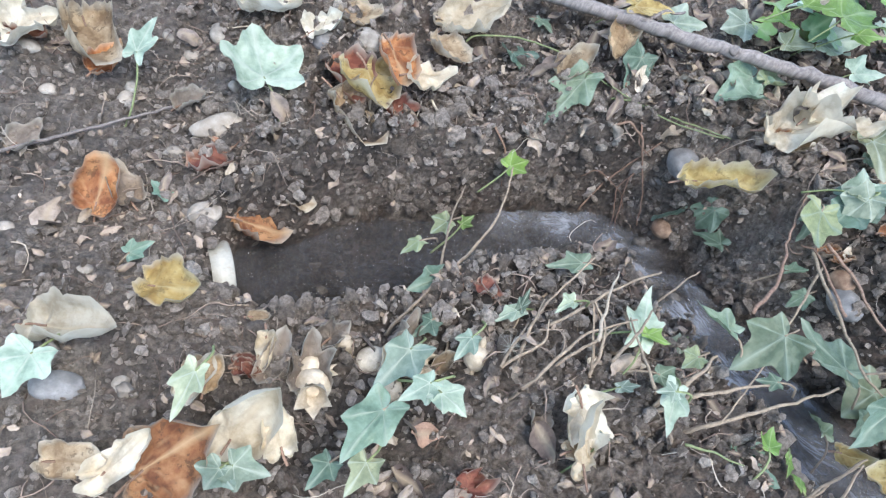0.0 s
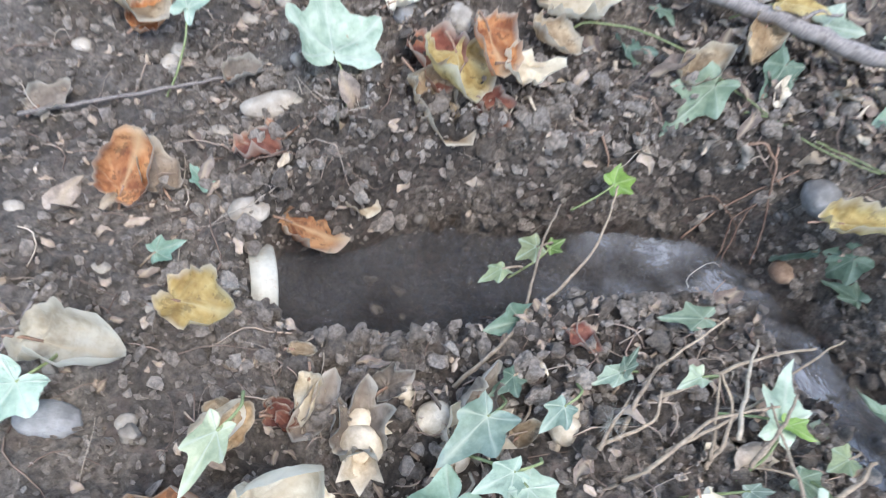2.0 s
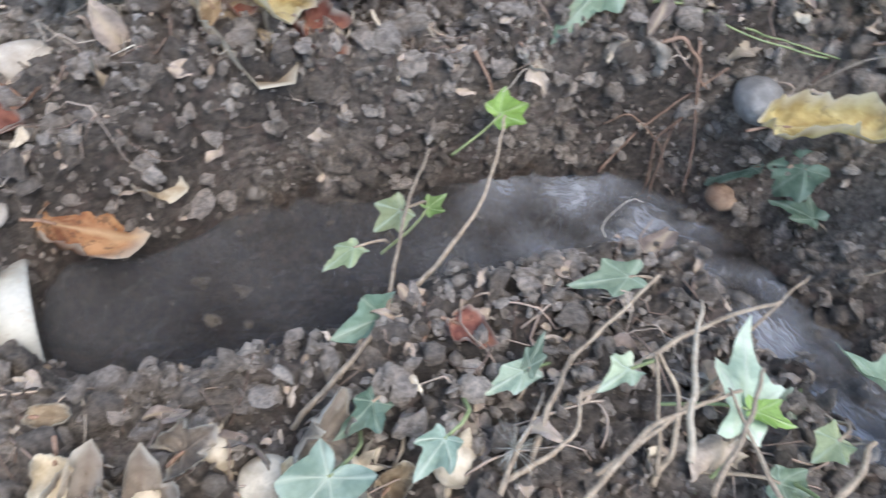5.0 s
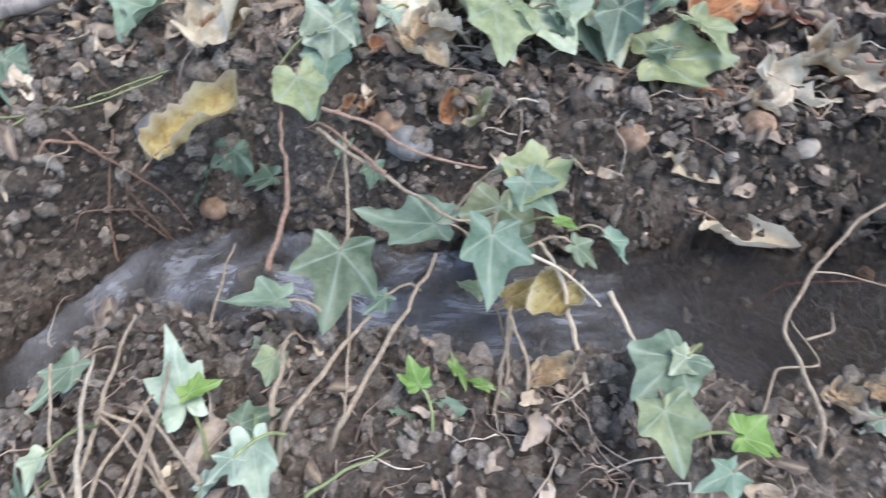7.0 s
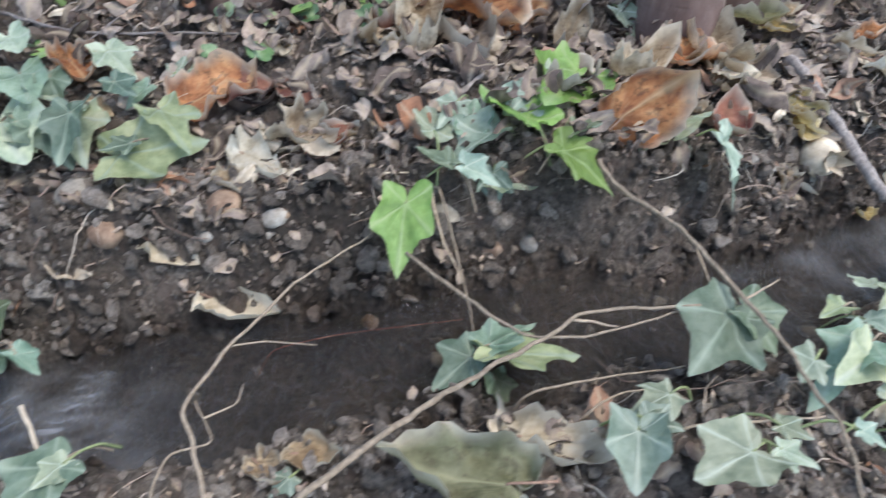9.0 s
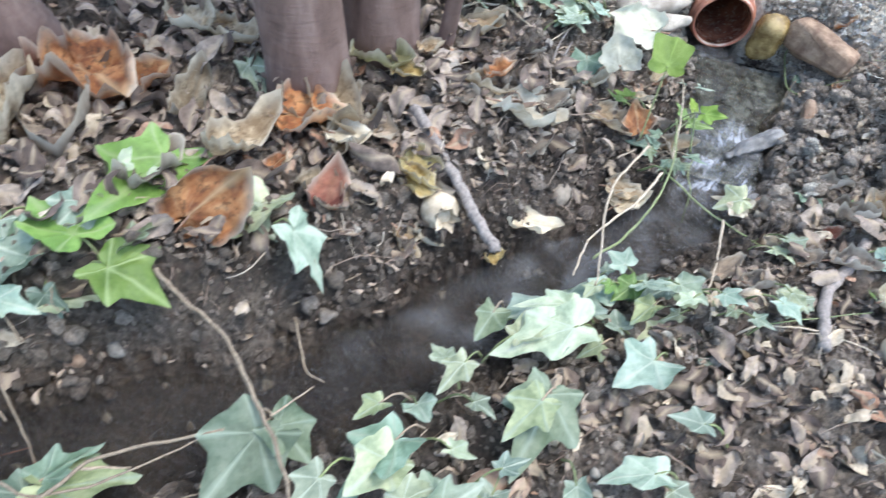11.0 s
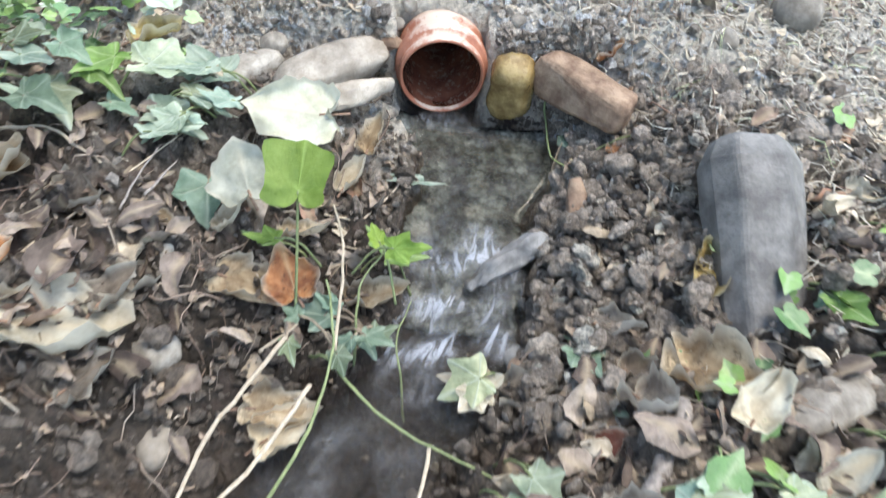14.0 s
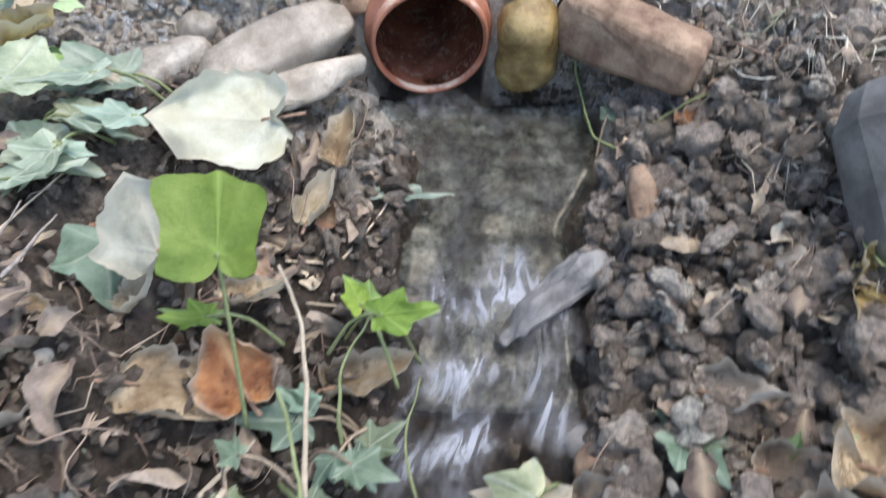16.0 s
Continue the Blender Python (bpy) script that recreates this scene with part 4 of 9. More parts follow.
def fruit(x, y, r, turn, crown=0.95, lean=62):
    """A dried round fruit with a papery crown."""
    COUNT[0] += 1
    h = ground_height([x], [y], False)[0][0]
    ob = new("dried_fruit")
    ob.matrix_world = pose(x, y, h + r * 1.05, lean, 0, turn)
    tagged(ob, "pale beige dried round fruit with a papery crown", "dried fruit", "dried fruits")
    part("body", stone_mesh("body", (r, r, r * 0.95), FRUIT, COUNT[0], 0.06), ob)
    for k in range(5):
        a = 2 * math.pi * k / 5
        c = part("sepal", blade("long", r * crown, FRUIT, COUNT[0] + k, 1.7, -0.4, 0.3, 0.0, 0.12, 5, 20), ob, "dry papery sepal")
        c.matrix_local = pose(0.3 * r * math.cos(a), 0.3 * r * math.sin(a), r * 0.85, 76, 0, math.degrees(a) - 90)
    part("stalk", tube_mesh("stalk", [(0, 0, -r * 0.9), (0, 0.1 * r, -r * 1.3), (0.1 * r, 0.3 * r, -r * 1.7)], 0.0022, 0.0016, STRAW, 6), ob)
    return ob


FRUIT = stone_material("dried_fruit_skin", (0.46, 0.39, 0.29), (0.70, 0.62, 0.49), 0.6, 90)


CROWN = leaf_material("tree_leaves", (0.04, 0.085, 0.03), (0.06, 0.12, 0.04), (0.09, 0.16, 0.05), (0.12, 0.18, 0.07), 0.45)


def trunk_mesh(r0, r1, top, lean, seed):
    sides, rows, verts, faces = 36, 80, [], []
    for i in range(rows + 1):
        u = i / rows
        zz = top * u ** 1.5
        r = r0 + (r1 - r0) * u + 0.25 * r0 * math.exp(-zz / 0.03)
        cx, cy = lean[0] * u ** 1.5, lean[1] * u ** 1.5
        for k in range(sides):
            a = 2 * math.pi * k / sides
            v = Vector((math.cos(a), math.sin(a), zz * 6 + seed))
            f = 1 + 0.07 * noise.noise(v * 0.8) + 0.03 * noise.noise(v * 2.7) + 0.01 * noise.noise(Vector((v.x, v.y, zz * 60)))
            verts.append((cx + r * f * math.cos(a), cy + r * f * math.sin(a), zz))
    for i in range(rows):
        for k in range(sides):
            j = (k + 1) % sides
            faces.append((i * sides + k, i * sides + j, (i + 1) * sides + j, (i + 1) * sides + k))
    faces.append(tuple(rows * sides + k for k in range(sides)))
    return mesh_of("trunk", verts, faces, BARK)


def tree(x, y, r0, r1, top, lean, leaves, name="tree", label="tree with a reddish smooth trunk rising from litter"):
    """A trunk, limbs that fork from it, and a loose crown of leaves round the limbs' ends."""
    COUNT[0] += 1
    rnd = random.Random(COUNT[0])
    ob = new(name)
    ob.location = (x, y, ground_height([x], [y], False)[0][0] - 0.03)
    tagged(ob, label, "tree", "trees by the stream")
    part("trunk", trunk_mesh(r0, r1, top, lean, COUNT[0]), ob)
    ends = []
    for k in range(4):
        a, base = k * 1.6 + rnd.uniform(-0.4, 0.4), top * (0.72 + 0.28 * k / 4)
        root = Vector((lean[0] * base / top, lean[1] * base / top, base))
        out = Vector((math.cos(a) * 0.4, math.sin(a) * 0.4 + 0.25, 0.45)) * (top / 2.0)
        pts = [root, root + out * 0.4 + Vector((0, 0, 0.03)), root + out * 0.8, root + out * 1.3]
        part("limb", tube_mesh("limb", pts, r1 * 0.55, r1 * 0.18, BARK, 10), ob)
        ends += [root + out * u for u in (0.6, 0.9, 1.3)]
    verts, faces = [], []
    for _ in range(leaves):
        c = rnd.choice(ends) + Vector([rnd.gauss(0, 0.2 * top / 2) for _ in range(3)])
        turn = Euler([rnd.uniform(-0.7, 0.7), rnd.uniform(-0.7, 0.7), rnd.uniform(0, 6.28)]).to_matrix()
        s, n = rnd.uniform(0.025, 0.05), len(verts)
        for px, py, pz in ((0, -1, 0), (0.45, -0.3, 0.1), (0.4, 0.4, 0.08), (0, 1, -0.1), (-0.4, 0.4, 0.08), (-0.45, -0.3, 0.1)):
            verts.append(c + turn @ Vector((px * s, py * s, pz * s)))
        faces += [(n, n + 1, n + 2, n + 3), (n, n + 3, n + 4, n + 5)]
    part("crown", mesh_of("crown", verts, faces, CROWN), ob, "loose green crown of small leaves")
    return ob


tree(1.046, -0.050, 0.043, 0.035, 3.2, (0.16, 0.416), 700)
tree(1.135, -0.092, 0.042, 0.034, 3.2, (0.256, 0.32), 600)
tree(0.980, 0.222, 0.046, 0.038, 3.2, (-0.35, 1.35), 700)
tree(0.835, 0.350, 0.062, 0.050, 3.2, (0.10, 0.55), 600, "tree", "tree with a dark brown trunk rising from litter")
tree(1.165, -0.150, 0.0095, 0.008, 1.6, (0.027, -0.133), 120, "sapling", "thin reddish sapling stem beside the trees")


def thistle_seed(x, y, z):
    """A feathery seed head: many fine white hairs from one point."""
    rnd = random.Random(3)
    verts, faces = [], []
    for _ in range(46):
        a, e = rnd.uniform(0, 2 * math.pi), rnd.uniform(-0.1, 1.2)
        w = Vector((math.cos(a) * math.cos(e), math.sin(a) * math.cos(e), math.sin(e)))
        s = w.cross(Vector((0.3, 0.5, 0.8))).normalized() * 0.00022
        n = len(verts)
        tip = w * rnd.uniform(0.014, 0.021)
        q = w.cross(s).normalized() * 0.00022
        verts += [s, -s, q, tip]
        faces += [(n, n + 1, n + 3), (n + 1, n + 2, n + 3), (n + 2, n, n + 3)]
    ob = new("seed_head", mesh_of("seed_head", verts, faces, WHITE_PVC, sharp=True))
    ob.location = (x, y, z)
    return tagged(ob, "feathery white seed head caught on a stem", "seed")


thistle_seed(0.102, 0.330, 0.335)


# ---- loose stuff: clods, litter, rootlets, dry grass, far ivy ----
def scatter(count, seed, lo, hi):
    r = np.random.RandomState(seed)
    return r.uniform(lo[0], hi[0], count), r.uniform(lo[1], hi[1], count), r


def joined(name, verts, faces, mat, label, category, attrs=(), flat=False):
    me = bpy.data.meshes.new(name)
    v, f = np.concatenate(verts), np.concatenate(faces)
    k = f.shape[1]
    me.vertices.add(len(v))
    me.vertices.foreach_set("co", v.astype(np.float32).ravel())
    me.loops.add(f.size)
    me.loops.foreach_set("vertex_index", f.astype(np.int32).ravel())
    me.polygons.add(len(f))
    me.polygons.foreach_set("loop_start", np.arange(0, f.size, k, dtype=np.int32))
    for key, values in attrs:
        me.attributes.new(key, "FLOAT", "POINT").data.foreach_set("value", np.concatenate(values).astype(np.float32))
    me.update(calc_edges=True)
    me.shade_smooth()
    if flat:
        me.set_sharp_from_angle(angle=radians(50))
    me.materials.append(mat)
    return tagged(new(name, me), label, category, kind="stuff")


def surface(x, y):
    """As ground_height, with the mound over the pipe."""
    h, level, off, hw = ground_height(x, y)
    on = (x > 1.448) & (x < 1.49) & (np.abs(y + 0.466 - 0.14 * (x - 1.4)) < 0.07)
    return np.where(on, np.maximum(h, mound(x, y)), h), level, off, hw


def unit_ball(sub):
    bm = bmesh.new()
    bmesh.ops.create_icosphere(bm, subdivisions=sub, radius=1)
    v = np.array([p.co[:] for p in bm.verts])
    f = np.array([[q.index for q in t.verts] for t in bm.faces])
    bm.free()
    return v, f


def turns(r):
    a, b, c = r.uniform(0, 6.28, 3)
    return np.array(Euler((a, b, c)).to_matrix())


def off_pipe(x, y):
    """Not where the pipe lies open or under its cover."""
    return ~((x > 1.37) & ((x < 1.450) | (x > 1.485)) & (x < 2.4) & (np.abs(y + 0.466 - 0.14 * (x - 1.4)) < 0.048))


def clods(name, count, seed, smallest, largest, sub, mat, label, where, rough=0.3, lift=0.4, lo=(-0.42, -0.98), hi=(1.62, 0.82)):
    balls = [unit_ball(sub + 1), unit_ball(sub), unit_ball(1)]
    x, y, r = scatter(count, seed, lo, hi)
    h, level, off, hw = surface(x, y)
    keep = where(x, y, h, level, off, hw, r.uniform(0, 1, count)) & off_pipe(x, y)
    verts, faces, wets, n = [], [], [], 0
    wet = dampness(x, y, h, level, off, hw)
    for i in np.nonzero(keep)[0]:
        s = smallest * (largest / smallest) ** (r.uniform() ** 2.6)
        base, tri = balls[2 if s < 0.0024 else 1 if s < 0.0045 else 0]
        shape = r.uniform(0.42, 1.3, 3) * s
        if rough > 0.1:
            # a crumb: several smaller nodules grown into one
            knobs = r.normal(0, 1, (14, 3))
            knobs /= np.linalg.norm(knobs, axis=1)[:, None]
            near = (base @ knobs.T).max(1)
            lump = (0.55 + 0.62 * np.clip((near - 0.55) / 0.45, 0, 1))[:, None] * (1 + 0.3 * np.sin(base @ r.uniform(-3, 3, 3)))[:, None] + r.uniform(-0.45, 0.45, (len(base), 1)) * rough
        else:
            lump = 1 + 0.28 * np.sin(base @ r.uniform(-3.5, 3.5, (3, 3))).sum(1)[:, None] / 1.6 + r.uniform(-rough, rough, (len(base), 1))
        verts.append((base * lump * shape) @ turns(r).T + (x[i], y[i], h[i] + s * lift))
        faces.append(tri + n), wets.append(np.full(len(base), wet[i]))
        n += len(base)
    return joined(name, verts, faces, mat, label, "soil", [("wet", wets)], rough > 0.1)


def crumbs(name, count, seed, smallest, largest, mat, label, where, lo=(-0.42, -0.98), hi=(1.62, 0.82)):
    """A cover of small angular crumbs, made all at once."""
    base, tri = unit_ball(1)
    x, y, r = scatter(count, seed, lo, hi)
    h, level, off, hw = surface(x, y)
    keep = where(x, y, h, level, off, hw, r.uniform(0, 1, count)) & off_pipe(x, y)
    wet = dampness(x, y, h, level, off, hw)[keep]
    x, y, h = x[keep], y[keep], h[keep]
    n, k = len(x), len(base)
    s = smallest * (largest / smallest) ** (r.uniform(0, 1, n) ** 2.0)
    v = base[None] * r.uniform(0.55, 1.3, (n, k, 1)) * r.uniform(0.4, 1.35, (n, 1, 3))
    q = r.normal(0, 1, (n, 4))
    a, b, c, d = (q / np.linalg.norm(q, axis=1)[:, None]).T
    turn = np.stack([np.stack([1 - 2 * (c * c + d * d), 2 * (b * c - d * a), 2 * (b * d + c * a)], 1),
                     np.stack([2 * (b * c + d * a), 1 - 2 * (b * b + d * d), 2 * (c * d - b * a)], 1),
                     np.stack([2 * (b * d - c * a), 2 * (c * d + b * a), 1 - 2 * (b * b + c * c)], 1)], 1)
    v = np.einsum("nij,nkj->nki", turn, v) * s[:, None, None]
    v += np.stack([x, y, h + 0.35 * s], 1)[:, None]
    f = tri[None] + (np.arange(n) * k)[:, None, None]
    return joined(name, [v.reshape(-1, 3)], [f.reshape(-1, 3)], mat, label, "soil", [("wet", [np.repeat(wet, k)])], True)


def on_soil(x, y, h, level, off, hw, u):
    bank = (np.abs(off) > hw) & (np.abs(off) < hw + 0.14)
    bare = smooth(-0.05, -0.3, x + 0.25 * (y - 0.6))
    patch = vnoise(x * 7, y * 7, 51)
    straw_zone = (x + 0.55 * np.clip(-0.62 - y, 0, 0.25) > 1.37) & (y < -0.2)
    chance = (0.35 + 0.5 * patch + 0.55 * bank) * (1 - 0.3 * bare) * np.where(straw_zone, 0.22, 1)
    return (u < chance) & (np.abs(off) > hw * 0.95) & (np.abs(off) < 0.40) & (x < 1.55)


def bare_soil(x, y, h, level, off, hw, u):
    """All the soil near the stream, closest on its banks."""
    near = np.maximum(1 - smooth(0.16, 0.40, np.abs(off)), smooth(0.1, -0.1, x))
    return (np.abs(off) > hw * 0.96) & (u < near * (0.8 + 0.35 * vnoise(x * 9, y * 9, 55)) * np.where((x + 0.55 * np.clip(-0.62 - y, 0, 0.25) > 1.37) & (y < -0.2), 0.12, 1))


crumbs("soil_crumbs", 88000, 11, 0.0017, 0.0062, CLOD, "loose dry soil crumbs", bare_soil)
clods("soil_clods", 4500, 12, 0.0026, 0.0070, 2, CLOD, "loose dry clods of soil", on_soil)


def on_bank(x, y, h, level, off, hw, u):
    return (np.abs(off) > hw * 0.97) & (np.abs(off) < hw + 0.085) & (u < 0.8) & (x < 1.36)


clods("bank_clods", 50000, 16, 0.0020, 0.0085, 1, CLOD, "crumbling clods on the channel's banks", on_bank, 0.32, 0.3)


def on_face(x, y, h, level, off, hw, u):
    return (off > hw * 0.98) & (off < hw + 0.10) & (u < 0.9)


clods("bank_face_clods", 13000, 17, 0.002, 0.0085, 1, CLOD, "crumbling clods on the steep bank", on_face, 0.32, 0.35, (0.0, 0.0), (0.8, 0.75))


def round_pool(x, y, h, level, off, hw, u):
    return (np.abs(off) > hw * 0.98) & (np.abs(off) < hw + 0.2) & (u < 0.75 + 0.4 * vnoise(x * 12, y * 12, 53))


clods("pool_crumbs", 9000, 19, 0.0013, 0.0060, 1, CLOD, "fine soil crumbs round the pool", round_pool, 0.34, 0.35, (-0.22, 0.24), (0.52, 0.76))


def on_heap(x, y, h, level, off, hw, u):
    return (off < -hw * 1.12) & (u < 1 - 0.8 * smooth(-0.13, -0.22, off))


clods("heaped_clods", 7600, 18, 0.0013, 0.0090, 2, DRY_CLOD, "loose brown clods heaped beside the falls", on_heap, 0.42, 0.35, (1.10, -0.80), (1.40, -0.54))


DUSTY_EARTH = clod_material("dusty_earth", 2.1)


def on_dust(x, y, h, level, off, hw, u):
    return u < 0.85 * dustiness(x, y) * (0.7 + 0.5 * vnoise(x * 11, y * 11, 56)) * (np.abs(off) > hw * 1.3)


crumbs("dust_crumbs", 24000, 26, 0.0012, 0.0050, DUSTY_EARTH, "dusty crumbs and grit on the trodden ground", on_dust, (1.30, -1.05), (1.80, -0.10))


def over_pipe(x, y, h, level, off, hw, u):
    return u < smooth(1.375, 1.40, x) * (1 - smooth(1.475, 1.52, x)) * (0.75 + 0.4 * vnoise(x * 20, y * 20, 54))


crumbs("dusty_crumbs", 9500, 20, 0.0011, 0.0060, DUSTY_EARTH, "dusty crumbs of earth over the buried pipe", over_pipe, (1.37, -0.68), (1.53, -0.26))


crumbs("lip_crumbs", 2600, 28, 0.0016, 0.0058, CLOD, "damp crumbs of soil under the stones by the pipe",
       lambda x, y, h, level, off, hw, u: (u < 0.9) & (np.abs(y + 0.466) > 0.036), (1.394, -0.610), (1.430, -0.400))


BED_STONE = stone_material("bed_stone", (0.10, 0.085, 0.07), (0.20, 0.175, 0.15), 0.4)


def in_bed(x, y, h, level, off, hw, u):
    return (np.abs(off) < hw * 1.1) & (u < 0.6) & (x < 1.2)


clods("bed_gravel", 6000, 13, 0.002, 0.007, 2, BED_STONE, "small gravel on the stream bed", in_bed, 0.06)


def in_riffle(x, y, h, level, off, hw, u):
    steep = ((x > 0.27) & (x < 0.43)) | ((x > 1.12) & (x < 1.22) & (off < 0))
    return steep & (x < 1.395) & (np.abs(off) < hw * 1.35) & (u < 0.75)


clods("riffle_stones", 2600, 15, 0.004, 0.013, 2, WET_STONE, "dark wet lumps breaking the running water", in_riffle, 0.2, 1.5)


def pebbles(x, y, h, level, off, hw, u):
    return (u < 0.30 + 0.4 * smooth(0.1, -0.2, x)) & (np.abs(off) > hw * 1.2)


clods("pebbles", 900, 14, 0.0025, 0.008, 2, STONE, "small pale pebbles in the soil", pebbles, 0.06)


def litter(name, count, seed, sizes, mat, label, where, nx=5, ny=8, lift=0.004):
    """Scraps of dry leaf: small strips, bent, twisted and torn."""
    x, y, r = scatter(count, seed, (-0.42, -0.98), (1.9, 0.9))
    h, level, off, hw = surface(x, y)
    keep = where(x, y, h, level, off, hw, r.uniform(0, 1, count)) & off_pipe(x, y)
    u, v = np.meshgrid(np.linspace(-1, 1, nx), np.linspace(-1, 1, ny), indexing="ij")
    u, v = u.ravel(), v.ravel()
    i = np.arange(nx * ny).reshape(nx, ny)
    quad = np.stack([i[:-1, :-1], i[1:, :-1], i[1:, 1:], i[:-1, 1:]], -1).reshape(-1, 4)
    verts, faces, vein, n = [], [], [], 0
    for k in np.nonzero(keep)[0]:
        s = sizes[0] + (sizes[1] - sizes[0]) * r.uniform() ** 1.7
        wide = r.uniform(0.3, 0.75)
        taper = 1 - np.abs(v) ** r.uniform(1.4, 3.0) * r.uniform(0.6, 1.0)
        px = u * wide * taper + 0.1 * np.sin(v * 5 + r.uniform(0, 6)) * (np.abs(u) > 0.9)
        roll, bend, twist = r.uniform(-2.2, 2.6), r.uniform(-0.9, 0.9), r.uniform(-1.2, 1.2)
        rr = np.maximum(0.15, 1 / max(0.2, abs(roll)))
        a = px / rr
        lx, lz = rr * np.sin(a), rr * (1 - np.cos(a)) * np.sign(roll)
        lz = lz + bend * v * v + 0.12 * np.sin(3 * u + 4 * v + r.uniform(0, 6)) + 0.06 * r.uniform(-1, 1, len(u))
        c, q = np.cos(twist * v), np.sin(twist * v)
        p = np.stack([lx * c - lz * q, v + 0.1 * lx, lx * q + lz * c], 1) * s
        tilt = np.array(Euler((r.normal(0, 0.35), r.normal(0, 0.35), r.uniform(0, 6.28))).to_matrix())
        p = p @ tilt.T
        p[:, 2] += h[k] - np.percentile(p[:, 2], 12) + lift * r.uniform(-0.4, 1.2)
        verts.append(p + (x[k], y[k], 0)), faces.append(quad + n), vein.append((np.abs(u) < 0.1) * 0.7)
        n += len(p)
    return joined(name, verts, faces, mat, label, "leaf litter", [("vein", vein)])


def litter_material(name, stops):
    m, n, l, b = material(name, 0.85)
    c = ramp(n, l, island(n), stops)
    c = mix(n, l, 0.7, c, ramp(n, l, tex(n, l, 130, 6, 0.65), [(0.3, (0.6, 0.57, 0.54)), (0.7, (1.3, 1.28, 1.25))]), "MULTIPLY")
    l.new(mix(n, l, attribute(n, "vein"), c, (0.36, 0.29, 0.20)), b.inputs["Base Color"])
    bump(n, l, b, tex(n, l, 300, 5, 0.65), 0.4, 0.002)
    return m


BROWN_LITTER = litter_material("brown_litter", [(0.0, (0.065, 0.046, 0.037)), (0.35, (0.15, 0.114, 0.094)), (0.65, (0.225, 0.18, 0.15)), (0.92, (0.37, 0.31, 0.255)), (1.0, (0.30, 0.14, 0.075))])
FLAKES = litter_material("soil_flakes", [(0.0, (0.16, 0.12, 0.09)), (0.4, (0.28, 0.22, 0.175)), (0.8, (0.37, 0.30, 0.245)), (1.0, (0.45, 0.38, 0.31))])
PALE_LITTER = litter_material("pale_litter", [(0.0, (0.28, 0.23, 0.175)), (0.5, (0.44, 0.37, 0.28)), (1.0, (0.62, 0.55, 0.43))])


def dense(x, y, h, level, off, hw, u):
    dry = np.abs(off) > hw + np.where(off < 0, 0.035, 0.015)
    far_bank = np.maximum(smooth(0.12, 0.22, off) * smooth(0.45, 0.75, x), smooth(0.065, 0.12, off) * smooth(0.75, 0.9, x))
    near_bank = smooth(-0.06, -0.12, off) * smooth(0.0, 0.2, x + 0.4 * (0.5 - y)) * np.where(x < 0.55, 0.22, np.where(x < 0.8, 0.6, 1.0))
    upper = smooth(0.05, 0.15, off) * smooth(0.05, 0.35, x) * 0.8
    chance = np.maximum.reduce([far_bank, near_bank, upper, 0.05 + 0.07 * smooth(0.0, 0.2, x)]) * (0.8 + 0.45 * vnoise(x * 6, y * 6, 61)) * np.where((x > 1.34) & (y < -0.2), 0.1, np.where(x > 1.34, 0.5, 1))
    chance = chance * np.where((x > 1.12) & (y < -0.5) & (y > -0.68), 0.6, 1)
    return dry & (u < chance) & (np.abs(off) < 0.6)


litter("leaf_litter", 23000, 21, (0.0035, 0.0185), BROWN_LITTER, "brown crumpled leaf litter on the banks", dense)
litter("crumpled_leaf_litter", 12000, 27, (0.010, 0.024), BROWN_LITTER, "crumpled brown leaves heaped round the tree trunks",
       lambda x, y, h, level, off, hw, u: (off > 0.10) & (u < 0.75 * smooth(0.62, 0.78, x) * (1 - smooth(1.12, 1.24, x)) * smooth(0.10, 0.17, off) * (1 - smooth(0.42, 0.55, off))), 7, 10, 0.010)
litter("pale_leaf_litter", 3600, 22, (0.006, 0.018), PALE_LITTER, "pale straw-coloured leaf scraps", dense)


def crust(x, y, h, level, off, hw, u):
    return (np.abs(off) > hw) & (np.abs(off) < hw + 0.22) & (u < 0.85) & (x < 1.36)


litter("soil_flakes", 11000, 23, (0.0028, 0.0075), FLAKES, "flaky crumbs of dried soil on the banks", crust, 5, 6, 0.002)


